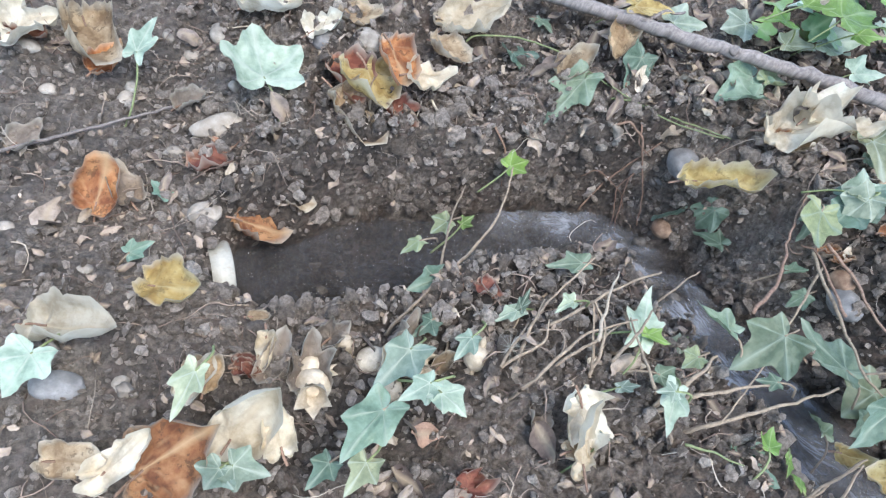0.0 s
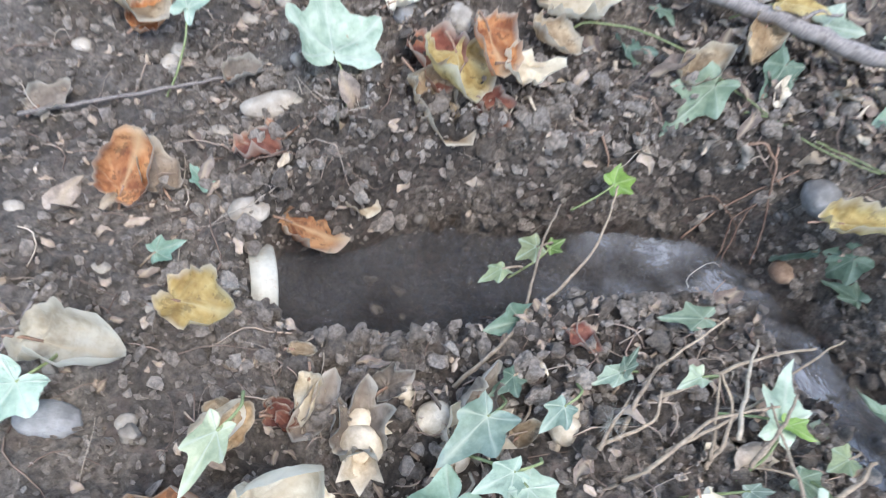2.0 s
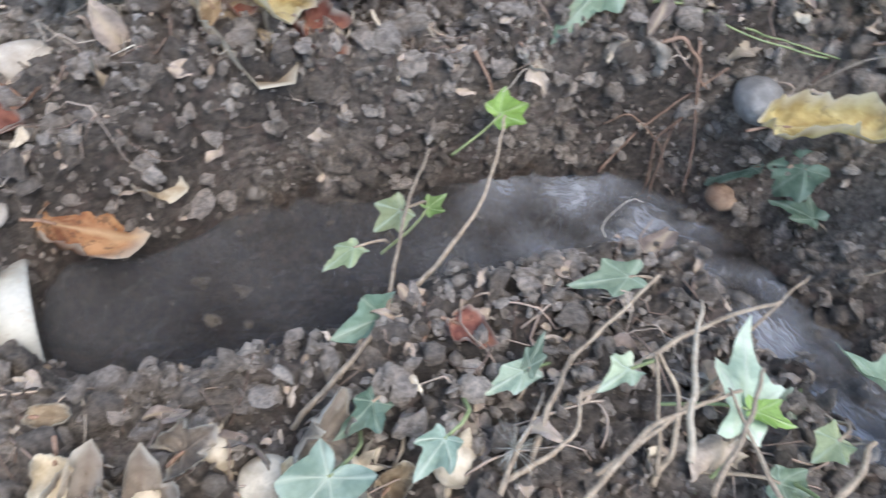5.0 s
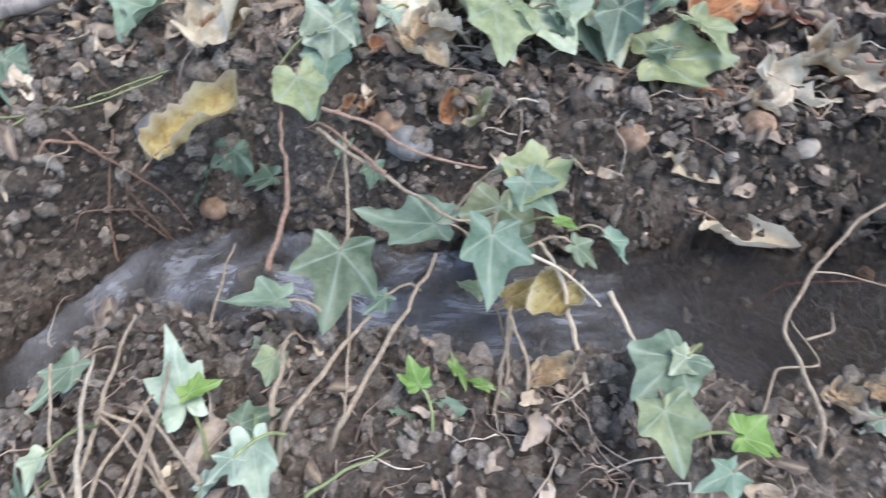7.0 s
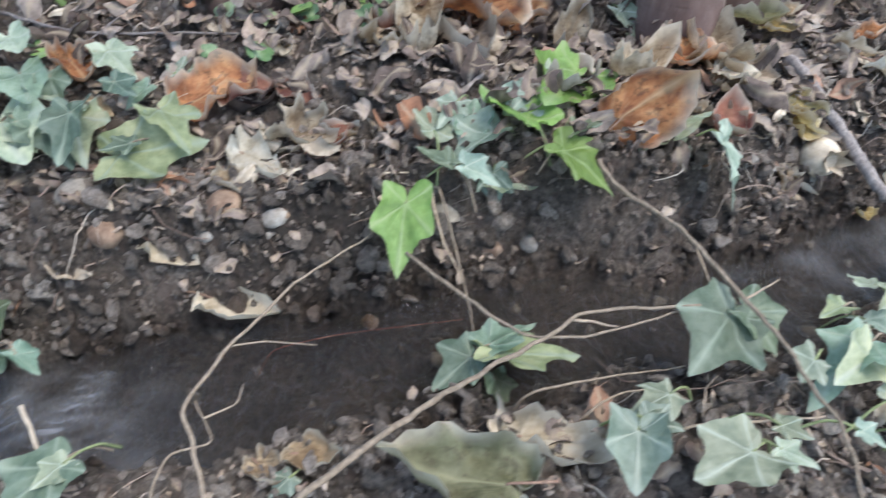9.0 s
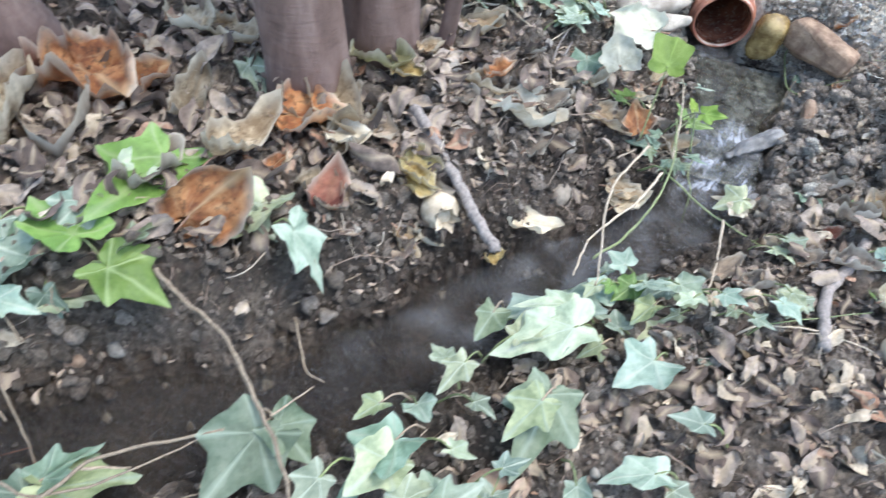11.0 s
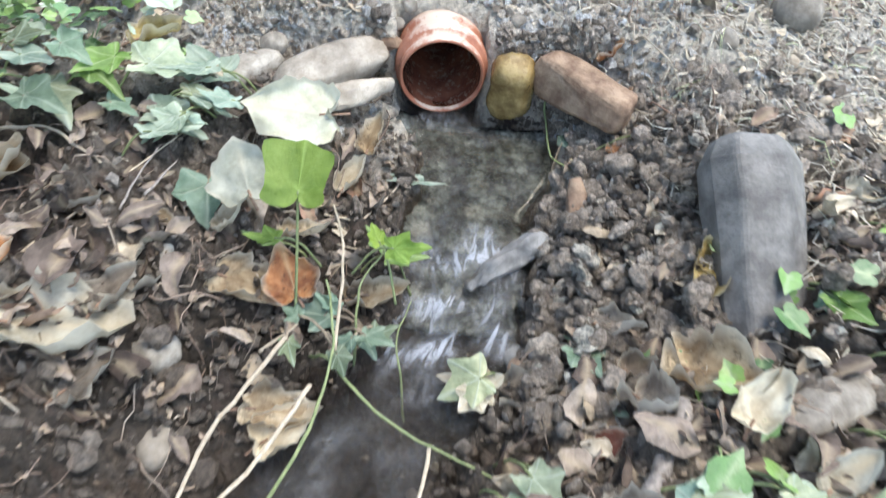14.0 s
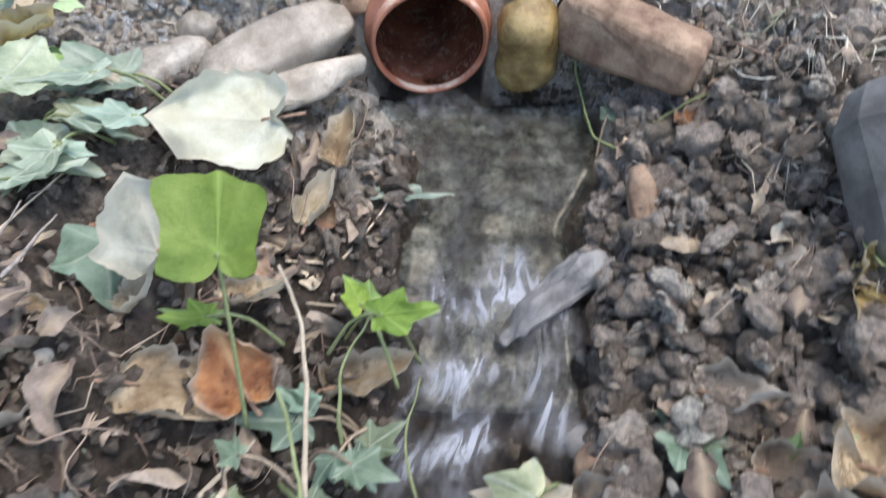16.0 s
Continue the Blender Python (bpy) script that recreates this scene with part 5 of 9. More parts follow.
def strands(name, count, seed, length, width, mat, label, category, where, wild=0.6, up=0.1, lo=(-0.42, -0.98), hi=(1.62, 0.82), steps=7):
    """Thin bent strands of three sides, lying on or rising from the ground."""
    x, y, r = scatter(count, seed, lo, hi)
    h, level, off, hw = surface(x, y)
    keep = where(x, y, h, level, off, hw, r.uniform(0, 1, count)) & off_pipe(x, y)
    verts, faces, n = [], [], 0
    ring = np.array([[0, 1], [0.87, -0.5], [-0.87, -0.5]])
    quad = np.array([[3 * i + k, 3 * i + (k + 1) % 3, 3 * i + 3 + (k + 1) % 3, 3 * i + 3 + k] for i in range(steps) for k in range(3)])
    picked = np.nonzero(keep)[0]
    t = np.linspace(0, 1, steps + 1)
    plan = []
    for k in picked:
        s, a, turn = r.uniform(*length), r.uniform(0, 6.28), r.normal(0, wild)
        ang = a + turn * t * 2 + 0.35 * np.sin(t * r.uniform(3, 9) + r.uniform(0, 6))
        px, py = np.cumsum(np.cos(ang)) * s / steps, np.cumsum(np.sin(ang)) * s / steps
        pz = abs(r.normal(0, up)) * s * np.sin(t * math.pi * r.uniform(0.6, 1.1)) + 0.003 * np.sin(t * 6 + a)
        plan.append((x[k] + px, y[k] + py, pz, ang, r.uniform(*width) * (1 - 0.6 * t)))
    under, _, off, hw = (v.reshape(len(plan), -1) for v in surface(np.concatenate([p[0] for p in plan]), np.concatenate([p[1] for p in plan])))
    dry = (np.abs(off) > hw).all(1)
    picked, under, plan = picked[dry], under[dry], [p for p, d in zip(plan, dry) if d]
    for k, gz, (px, py, pz, ang, w) in zip(picked, under, plan):
        sx, sy = -np.sin(ang), np.cos(ang)
        z = np.maximum(gz, h[k] - 0.01) + 0.001 + pz
        verts.append(np.stack([np.stack([px + sx * w * c, py + sy * w * c, z + w * d], 1) for c, d in ring], 1).reshape(-1, 3))
        faces.append(quad + n)
        n += 3 * (steps + 1)
    return joined(name, verts, faces, mat, label, category)


def root_material():
    m, n, l, b = material("rootlets", 0.85)
    l.new(ramp(n, l, island(n), [(0.0, (0.15, 0.10, 0.075)), (0.5, (0.33, 0.245, 0.19)), (0.85, (0.46, 0.38, 0.30)), (1.0, (0.62, 0.55, 0.44))]), b.inputs["Base Color"])
    return m


def straw_material():
    m, n, l, b = material("dry_grass", 0.8)
    l.new(ramp(n, l, island(n), [(0.0, (0.40, 0.34, 0.265)), (0.5, (0.60, 0.54, 0.44)), (0.9, (0.76, 0.71, 0.61)), (1.0, (0.40, 0.44, 0.25))]), b.inputs["Base Color"])
    return m


ROOTLET, DRY_GRASS = root_material(), straw_material()
strands("rootlets", 11000, 31, (0.010, 0.07), (0.0003, 0.0011), ROOTLET, "thin brown rootlets in the soil", "roots",
        lambda x, y, h, level, off, hw, u: (np.abs(off) > hw + 0.02) & (u < 0.35 + 0.45 * (np.abs(off) < hw + 0.12)))


def grassy(x, y, h, level, off, hw, u):
    zone = smooth(-0.60, -0.75, y - 0.5 * np.clip(1.4 - x, -1, 0)) * smooth(1.05, 1.3, x) + smooth(1.40, 1.50, x)
    return u < np.clip(zone, 0, 1) * (0.75 + 0.25 * vnoise(x * 9, y * 9, 71))


strands("dry_grass", 30000, 32, (0.007, 0.038), (0.0003, 0.0010), DRY_GRASS, "matted pale dry grass beside the pipe", "grass", grassy, 0.55, 0.14, (1.05, -1.20), (2.05, -0.05), 3)


litter("straw_chips", 15000, 24, (0.003, 0.009), PALE_LITTER, "pale chips of dry leaf and straw on the dust",
       lambda x, y, h, level, off, hw, u: grassy(x, y, h, level, off, hw, u * 1.3), 4, 5, 0.003)


def leaf_carpet(name, count, seed, mat, label, lo, hi, sizes, where, lift=(0.01, 0.06)):
    """Low ivy: many small lobed blades at uneven heights."""
    x, y, r = scatter(count, seed, lo, hi)
    h, level, off, hw = ground_height(x, y, False)
    out = np.hypot((x - (lo[0] + hi[0]) / 2) / (hi[0] - lo[0]), (y - (lo[1] + hi[1]) / 2) / (hi[1] - lo[1])) * 2
    keep = where(x, y, h, level, off, hw, r.uniform(0, 1, count)) & off_pipe(x, y) & (r.uniform(0, 1, count) > smooth(0.9, 1.35, out))
    sides, rings = 16, 2
    ang = np.linspace(-180, 180, sides, endpoint=False)
    rad = np.interp(np.abs(ang), [a for a, _ in IVY_OUT], [q for _, q in IVY_OUT])
    f = np.repeat(np.arange(1, rings + 1) / rings, sides)
    a, q = np.tile(np.radians(ang), rings), np.tile(rad, rings)
    bx, by = np.concatenate([[0], np.sin(a) * q * f]), np.concatenate([[0], np.cos(a) * q * f])
    vein0 = np.concatenate([[1.0], np.clip(1 - np.min(np.abs(np.degrees(a)[:, None] - np.array(LOBES["ivy"])[None]), 1) / 9, 0, 1) * 0.8])
    tri = [(0, 1 + (k + 1) % sides, 1 + k) for k in range(sides)]
    for i in range(rings - 1):
        for k in range(sides):
            j = (k + 1) % sides
            p, o = 1 + i * sides, 1 + (i + 1) * sides
            tri += [(p + k, p + j, o + j), (p + k, o + j, o + k)]
    tri = np.array(tri)
    verts, faces, vein, n = [], [], [], 0
    for k in np.nonzero(keep)[0]:
        s = r.uniform(*sizes)
        bz = 0.18 * (bx ** 2 + by ** 2) * r.uniform(-1, 1) + r.uniform(0, 0.35) * np.abs(bx) + 0.05 * r.normal(0, 1, len(bx)) * (bx ** 2 + by ** 2)
        p = np.stack([bx * r.uniform(0.8, 1.1), by, bz], 1) * s
        p = p @ np.array(Euler((r.normal(0.1, 0.4), r.normal(0, 0.4), r.uniform(0, 6.28))).to_matrix()).T
        verts.append(p + (x[k], y[k], h[k] + r.uniform(*lift))), faces.append(tri + n), vein.append(vein0)
        n += len(p)
    return joined(name, verts, faces, mat, label, "ivy", [("vein", vein)])


def carpet_material(name, stops, rough):
    m, n, l, b = material(name, rough)
    c = mix(n, l, 0.6, ramp(n, l, island(n), stops), ramp(n, l, tex(n, l, 60, 4), [(0.3, (0.75,) * 3), (0.7, (1.25,) * 3)]), "MULTIPLY")
    l.new(mix(n, l, attribute(n, "vein"), c, (0.25, 0.32, 0.17)), b.inputs["Base Color"])
    bump(n, l, b, tex(n, l, 200, 4), 0.25, 0.002)
    return m


CARPET = carpet_material("ivy_carpet", [(0.0, (0.07, 0.135, 0.06)), (0.35, (0.13, 0.235, 0.08)), (0.66, (0.22, 0.35, 0.09)), (0.78, (0.34, 0.42, 0.31)), (1.0, (0.54, 0.60, 0.50))], 0.38)
leaf_carpet("ivy_carpet", 4600, 41, CARPET, "low ivy behind the pipe", (1.25, -0.46), (2.6, 1.3), (0.008, 0.021),
            lambda x, y, h, level, off, hw, u: u < smooth(0.0, 0.30, (y + 0.36) * 1.0 + 0.55 * np.clip(x - 1.48, 0, 0.35) - 0.25 * smooth(1.35, 1.25, x) + 0.25 * vnoise(x * 7, y * 7, 81)) * (1 - (x < 1.46) * (y < -0.27)))
leaf_carpet("ivy_carpet", 3400, 42, CARPET, "low ivy at the back of the clearing", (1.80, -2.2), (3.6, 0.2), (0.014, 0.032),
            lambda x, y, h, level, off, hw, u: u < 0.55 + 0.9 * vnoise(x * 3, y * 3, 82))
leaf_carpet("ivy_carpet", 800, 43, CARPET, "low ivy under the fallen branch", (0.32, 0.58), (1.25, 1.25), (0.016, 0.032),
            lambda x, y, h, level, off, hw, u: u < smooth(0.0, 0.3, (y - 0.66) + 0.35 * (x - 0.4) + 0.2 * vnoise(x * 7, y * 7, 83)))
leaf_carpet("ivy_carpet", 260, 44, CARPET, "ivy creeping on the far bank", (0.45, 0.20), (0.95, 0.62), (0.014, 0.028),
            lambda x, y, h, level, off, hw, u: u < smooth(0.15, 0.3, off) * (0.45 + 0.5 * vnoise(x * 8, y * 8, 84)), (0.008, 0.035))
leaf_carpet("ivy_carpet", 240, 45, CARPET, "ivy sprigs beside the grey stone", (0.85, -0.98), (1.35, -0.62), (0.010, 0.024),
            lambda x, y, h, level, off, hw, u: u < 0.35 + 0.5 * vnoise(x * 10, y * 10, 85), (0.008, 0.035))
leaf_carpet("ivy_carpet", 2400, 46, CARPET, "ivy patches behind the dry grass", (1.56, -1.05), (2.3, -0.52), (0.009, 0.020),
            lambda x, y, h, level, off, hw, u: u < smooth(1.58, 1.72, x) * (0.65 + 0.9 * vnoise(x * 6, y * 6, 86)), (0.006, 0.035))
leaf_carpet("ivy_carpet", 4200, 47, CARPET, "dense low ivy beside the buried pipe", (1.28, -0.62), (2.1, 0.15), (0.007, 0.017),
            lambda x, y, h, level, off, hw, u: u < 1.3 * smooth(0.0, 0.22, (y + 0.40) + 0.5 * np.clip(x - 1.48, 0, 0.35) - 0.25 * smooth(1.35, 1.25, x) + 0.2 * vnoise(x * 8, y * 8, 87)) * (1 - (x < 1.46) * (y < -0.27)))

# ---- stones ----
stone(-0.135, 0.572, (0.0275, 0.0122, 0.0102), PALE_STONE, "smooth white oblong", turn=30)
stone(-0.138, 0.468, (0.0147, 0.0110, 0.0092), PALE_STONE, "round beige", turn=20)
stone(-0.044, 0.678, (0.0143, 0.0119, 0.0100), GREY_STONE, "small blue-grey")
stone(-0.002, 0.679, (0.0172, 0.0156, 0.0131), STONE, "brownish")
stone(-0.216, 0.303, (0.0184, 0.0111, 0.0093), GREY_STONE, "dark grey rounded")
stone(-0.223, 0.601, (0.0080, 0.0092, 0.0067), PALE_STONE, "small pale")
stone(-0.220, 0.618, (0.0068, 0.0081, 0.0057), STONE, "small pale")
stone(-0.170, 0.544, (0.0097, 0.0052, 0.0043), PALE_STONE, "small pale")
stone(-0.289, 0.599, (0.0075, 0.0062, 0.0052), PALE_STONE, "small pale")
stone(-0.172, 0.670, (0.0097, 0.0064, 0.0054), PALE_STONE, "small pale")
stone(-0.061, 0.625, (0.0083, 0.0065, 0.0055), PALE_STONE, "small pale")
stone(-0.055, 0.595, (0.0092, 0.0057, 0.0048), STONE, "small beige")
stone(-0.066, 0.721, (0.0085, 0.0052, 0.0044), PALE_STONE, "small pale")
stone(-0.149, 0.703, (0.0099, 0.0145, 0.0083), STONE, "beige")
stone(-0.175, 0.304, (0.0068, 0.0068, 0.0057), PALE_STONE, "small pale")
stone(-0.264, 0.453, (0.0071, 0.0044, 0.0037), PALE_STONE, "small pale")
stone(-0.287, 0.447, (0.0066, 0.0050, 0.0042), PALE_STONE, "small white")
stone(-0.316, 0.646, (0.0124, 0.0079, 0.0066), STONE, "beige")
stone(-0.218, 0.524, (0.0063, 0.0046, 0.0038), STONE, "small beige")
stone(-0.014, 0.546, (0.0061, 0.0039, 0.0033), STONE, "small beige")
stone(-0.222, 0.411, (0.0078, 0.0052, 0.0044), STONE, "small beige")
stone(-0.181, 0.376, (0.0067, 0.0048, 0.0040), STONE, "small beige")
stone(0.346, 0.570, (0.0203, 0.0190, 0.0159), GREY_STONE, "dark blue-grey")
stone(0.355, 0.530, (0.0142, 0.0122, 0.0102), BROWN_STONE, "round brown")
stone(0.449, 0.410, (0.0176, 0.0138, 0.0116), BROWN_STONE, "rounded grey-brown")
stone(0.448, 0.391, (0.0162, 0.0200, 0.0136), GREY_STONE, "grey flat")
stone(0.234, 0.597, (0.0125, 0.0113, 0.0095), STONE, "dusty grey")
stone(0.585, 0.236, (0.0096, 0.0082, 0.0069), STONE, "small grey")
stone(0.599, 0.191, (0.0143, 0.0124, 0.0105), BROWN_STONE, "round brown")
stone(0.544, 0.259, (0.0128, 0.0132, 0.0107), BROWN_STONE, "round brown")
stone(0.579, 0.195, (0.0059, 0.0059, 0.0050), STONE, "small beige")
stone(0.615, 0.157, (0.0118, 0.0095, 0.0079), STONE, "dusty beige")
stone(0.605, 0.159, (0.0066, 0.0057, 0.0047), STONE, "small beige")
stone(0.555, 0.298, (0.0157, 0.0103, 0.0087), STONE, "pale crumbly")
stone(0.579, 0.195, (0.0059, 0.0046, 0.0038), PALE_STONE, "small pale")
stone(0.620, 0.154, (0.0099, 0.0068, 0.0057), BROWN_STONE, "small brown")
stone(0.713, 0.011, (0.0125, 0.0106, 0.0089), BROWN_STONE, "round brown ringed")
stone(0.731, -0.016, (0.0097, 0.0088, 0.0074), STONE, "wet brown")
stone(0.614, 0.070, (0.0069, 0.0069, 0.0058), BROWN_STONE, "wet brown")
stone(1.064, -0.328, (0.0181, 0.0131, 0.0110), PALE_STONE, "pale rounded")
stone(1.112, -0.315, (0.0159, 0.0154, 0.0129), STONE, "pale grey")
stone(1.096, -0.607, (0.0135, 0.0105, 0.0088), BROWN_STONE, "rounded brown")
stone(1.111, -0.725, (0.0387, 0.0150, 0.0126), STONE, "long pinkish-grey", turn=-60, boxy=0.2)
stone(1.051, -0.208, (0.0134, 0.0089, 0.0075), STONE, "beige")
stone(1.283, -0.045, (0.0235, 0.0201, 0.0169), STONE, "grey")
stone(1.302, -0.584, (0.0082, 0.0170, 0.0069), BROWN_STONE, "pinkish oblong")
stone(1.285, -0.621, (0.0073, 0.0096, 0.0061), STONE, "small beige")
stone(1.255, -0.628, (0.0054, 0.0048, 0.0040), PALE_STONE, "small pale")
stone(1.229, -0.650, (0.0145, 0.0122, 0.0103), STONE, "crumbly clay", rough=0.4)
stone(1.340, -0.608, (0.0071, 0.0071, 0.0060), STONE, "beige")
stone(1.172, -0.548, (0.0119, 0.0089, 0.0075), GREY_STONE, "wet grey")
stone(1.152, -0.554, (0.0159, 0.0116, 0.0097), BROWN_STONE, "wet brown")
stone(1.326, -0.664, (0.0122, 0.0140, 0.0103), STONE, "dusty grey")
stone(1.304, -0.616, (0.0085, 0.0044, 0.0037), STONE, "beige")
stone(1.418, -0.417, (0.0067, 0.0137, 0.0056), BROWN_STONE, "small brown")
stone(1.433, -0.421, (0.0077, 0.0064, 0.0054), STONE, "small beige")
stone(1.372, -0.300, (0.034, 0.015, 0.009), STONE, "flat dusty grey", turn=-40, boxy=0.5)
stone(1.408, -0.314, (0.0133, 0.0133, 0.0112), STONE, "dusty grey")
stone(1.378, -0.655, (0.0097, 0.0069, 0.0058), PALE_STONE, "small white")
stone(1.429, -0.703, (0.0132, 0.0110, 0.0093), STONE, "dusty")
stone(1.490, -0.777, (0.0228, 0.0228, 0.0192), STONE, "dusty beige")
stone(1.182, -0.320, (0.0067, 0.0061, 0.0051), STONE, "beige")
stone(1.210, -0.313, (0.0096, 0.0064, 0.0054), STONE, "brown")
stone(1.171, -0.301, (0.0119, 0.0089, 0.0075), STONE, "brown")

# ---- dried fruits ----
fruit(0.002, 0.329, 0.0122, 40)
fruit(0.034, 0.326, 0.0123, 120)
fruit(-0.017, 0.344, 0.0092, 200)
fruit(-0.045, 0.320, 0.0118, 75)
fruit(0.083, 0.328, 0.0110, 160)
fruit(0.960, -0.220, 0.0193, -60)
fruit(0.973, -0.659, 0.0169, 80)
fruit(0.947, -0.648, 0.0166, 20)

fruit(0.003, 0.329, 0.0122, 60, 1.5, 55)
fruit(0.031, 0.327, 0.0125, 20, 1.4, 50)
fruit(-0.043, 0.306, 0.0141, -10, 1.7, 40)
fruit(0.016, 0.308, 0.0111, -30, 1.3, 60)
# ---- fallen leaves ----
dead((-0.227, 0.471, 0.232), (-0.218, 0.513, 0.263), -1, ORANGE, "orange and white-edged", "oval", 1.5, 0.5, 0.5)
dead((-0.198, 0.479, 0.238), (-0.219, 0.515, 0.245), 0, GREY_LEAF, "grey-green", "broad", 0.9)
dead((-0.171, 0.381, 0.281), (-0.126, 0.369, 0.297), 0, YELLOW, "yellow-brown", "broad", 1.0, 0.6, 0.3)
dead((-0.240, 0.346, 0.273), (-0.176, 0.331, 0.288), 0, CREAM, "cream ribbed rolled", "oval", 0.9, 0.6, 0.7)
dead((-0.112, 0.477, 0.243), (-0.068, 0.478, 0.215), 0, ORANGE, "rusty brown", "oval", 1.2, 0.4, 0.2)
dead((-0.069, 0.501, 0.250), (-0.042, 0.503, 0.238), 0, TAN, "small straw-coloured", "broad", 0.9)
dead((-0.011, 0.627, 0.321), (0.010, 0.566, 0.317), 0, YELLOW, "holed yellow-brown", "broad", 1.3, 0.25, 0.1)
dead((0.012, 0.646, 0.335), (0.027, 0.587, 0.333), 0, ORANGE, "orange curled", "oval", 1.1, 0.5, 0.5)
dead((0.027, 0.603, 0.339), (0.075, 0.605, 0.342), 0, CREAM, "creamy white", "broad", 0.9, 0.2, 0.1)
dead((-0.039, 0.595, 0.310), (0.008, 0.545, 0.284), 0, TAN, "long tan and orange", "long", 1.8, 0.5, 0.6)
dead((-0.032, 0.640, 0.302), (-0.009, 0.576, 0.304), 0, RED_LEAF, "faded pink", "broad", 0.9)
dead((0.018, 0.586, 0.308), (0.044, 0.563, 0.304), 0, RED_LEAF, "shredded reddish", "maple", 1.0, 0.5, 0.4)
dead((-0.274, 0.684, 0.248), (-0.248, 0.606, 0.247), 0, TAN, "folded tan", "oval", 1.3, 0.6, 0.6)
dead((-0.256, 0.618, 0.244), (-0.230, 0.644, 0.249), 0, ORANGE, "ribbed brown", "oval", 1.2, 0.5, 0.4)
dead((-0.335, 0.650, 0.238), (-0.290, 0.675, 0.258), 0, CREAM, "pale torn", "maple", 1.1, 0.4, 0.3)
dead((-0.336, 0.674, 0.238), (-0.297, 0.643, 0.246), 0, RED_LEAF, "dark red", "broad", 0.8)
dead((-0.123, 0.727, 0.268), (-0.068, 0.701, 0.300), 0, CREAM, "pale ribbed", "oval", 1.2, 0.5, 0.5)
dead((-0.063, 0.681, 0.292), (-0.029, 0.696, 0.312), 0, CREAM, "straw-coloured curled", "oval", 1.1, 0.5, 0.4)
dead((-0.034, 0.709, 0.307), (0.018, 0.697, 0.317), 0, TAN, "pale tan", "broad", 0.8)
dead((0.074, 0.702, 0.320), (0.149, 0.738, 0.337), 0, CREAM, "cream ribbed curled", "broad", 0.8, 0.4, 0.4)
dead((0.065, 0.677, 0.322), (0.101, 0.642, 0.332), 0, TAN, "olive tan", "broad", 0.9, 0.3, 0.3)
dead((0.191, 0.641, 0.346), (0.235, 0.671, 0.363), 0, TAN, "tan folded", "oval", 1.1, 0.5, 0.6)
dead((0.273, 0.714, 0.380), (0.252, 0.668, 0.362), 0, TAN, "pale tan pointed", "oval", 1.1, 0.4, 0.4)
dead((0.314, 0.525, 0.350), (0.393, 0.508, 0.382), 0, YELLOW, "yellow two-toned folded", "oval", 0.55, 0.4, 0.6)
dead((0.385, 0.562, 0.404), (0.447, 0.526, 0.435), 0, CREAM, "creamy white crumpled", "broad", 0.9, 0.5, 0.4, 0, 0.25)
dead((0.415, 0.566, 0.426), (0.472, 0.591, 0.441), 0, CREAM, "creamy white crumpled", "broad", 0.8, 0.5, 0.4, 0, 0.25)
dead((0.472, 0.557, 0.426), (0.507, 0.562, 0.444), 0, CREAM, "creamy crumpled", "broad", 0.8, 0.5, 0.4)
dead((0.392, 0.550, 0.404), (0.408, 0.556, 0.414), 0, ORANGE, "pale orange", "broad", 1.0)
dead((-0.159, 0.235, 0.293), (-0.105, 0.266, 0.335), 27, ORANGE, "large rust-orange", "broad", 0.9, 0.25, 0.15, 0, 0.1)
dead((-0.177, 0.233, 0.299), (-0.142, 0.259, 0.331), -2, CREAM, "cream torn", "broad", 0.6, 0.4, 0.3)
dead((-0.105, 0.252, 0.302), (-0.070, 0.293, 0.342), 15, CREAM, "cream ribbed", "oval", 1.1, 0.5, 0.5, 0, 0.22)
dead((-0.065, 0.248, 0.309), (-0.075, 0.282, 0.327), -17, CREAM, "cream cupped", "broad", 0.8, 0.8, 0.4, 0, 0.22)
dead((-0.209, 0.247, 0.288), (-0.168, 0.244, 0.296), 0, TAN, "tan boat-shaped", "oval", 0.9, 0.7, 0.5)
dead((-0.133, 0.312, 0.285), (-0.113, 0.317, 0.297), 0, TAN, "pale brown", "broad", 0.9)
dead((-0.101, 0.317, 0.288), (-0.079, 0.315, 0.291), 0, RED_LEAF, "dark reddish", "broad", 0.9)
dead((-0.066, 0.335, 0.285), (-0.086, 0.299, 0.292), 0, GREY_LEAF, "brown rolled", "long", 2.0, 0.6, 0.6)
dead((0.142, 0.229, 0.345), (0.137, 0.282, 0.370), 0, CREAM, "cream and orange ragged", "oval", 0.45, 0.5, 0.4)
dead((0.131, 0.247, 0.345), (0.159, 0.251, 0.347), 0, TAN, "tan ragged", "broad", 0.8)
dead((0.089, 0.398, 0.313), (0.109, 0.380, 0.322), 0, RED_LEAF, "dusty pink", "broad", 0.8, 0.2, 0.1)
dead((0.121, 0.286, 0.326), (0.124, 0.260, 0.326), 0, GREY_LEAF, "grey folded", "oval", 1.2, 0.5, 0.5)
dead((0.395, 0.255, 0.344), (0.420, 0.242, 0.356), 0, YELLOW, "yellow spotted", "broad", 0.9, 0.2, 0.1)
dead((0.063, 0.234, 0.309), (0.080, 0.232, 0.321), 0, RED_LEAF, "reddish rolled", "oval", 1.3, 0.8, 0.6)
dead((-0.094, 0.362, 0.281), (-0.076, 0.360, 0.284), 0, TAN, "small tan curled", "oval", 1.0, 0.6, 0.5)
dead((0.423, 0.439, 0.383), (0.434, 0.428, 0.395), 0, ORANGE, "small orange", "broad", 0.9)
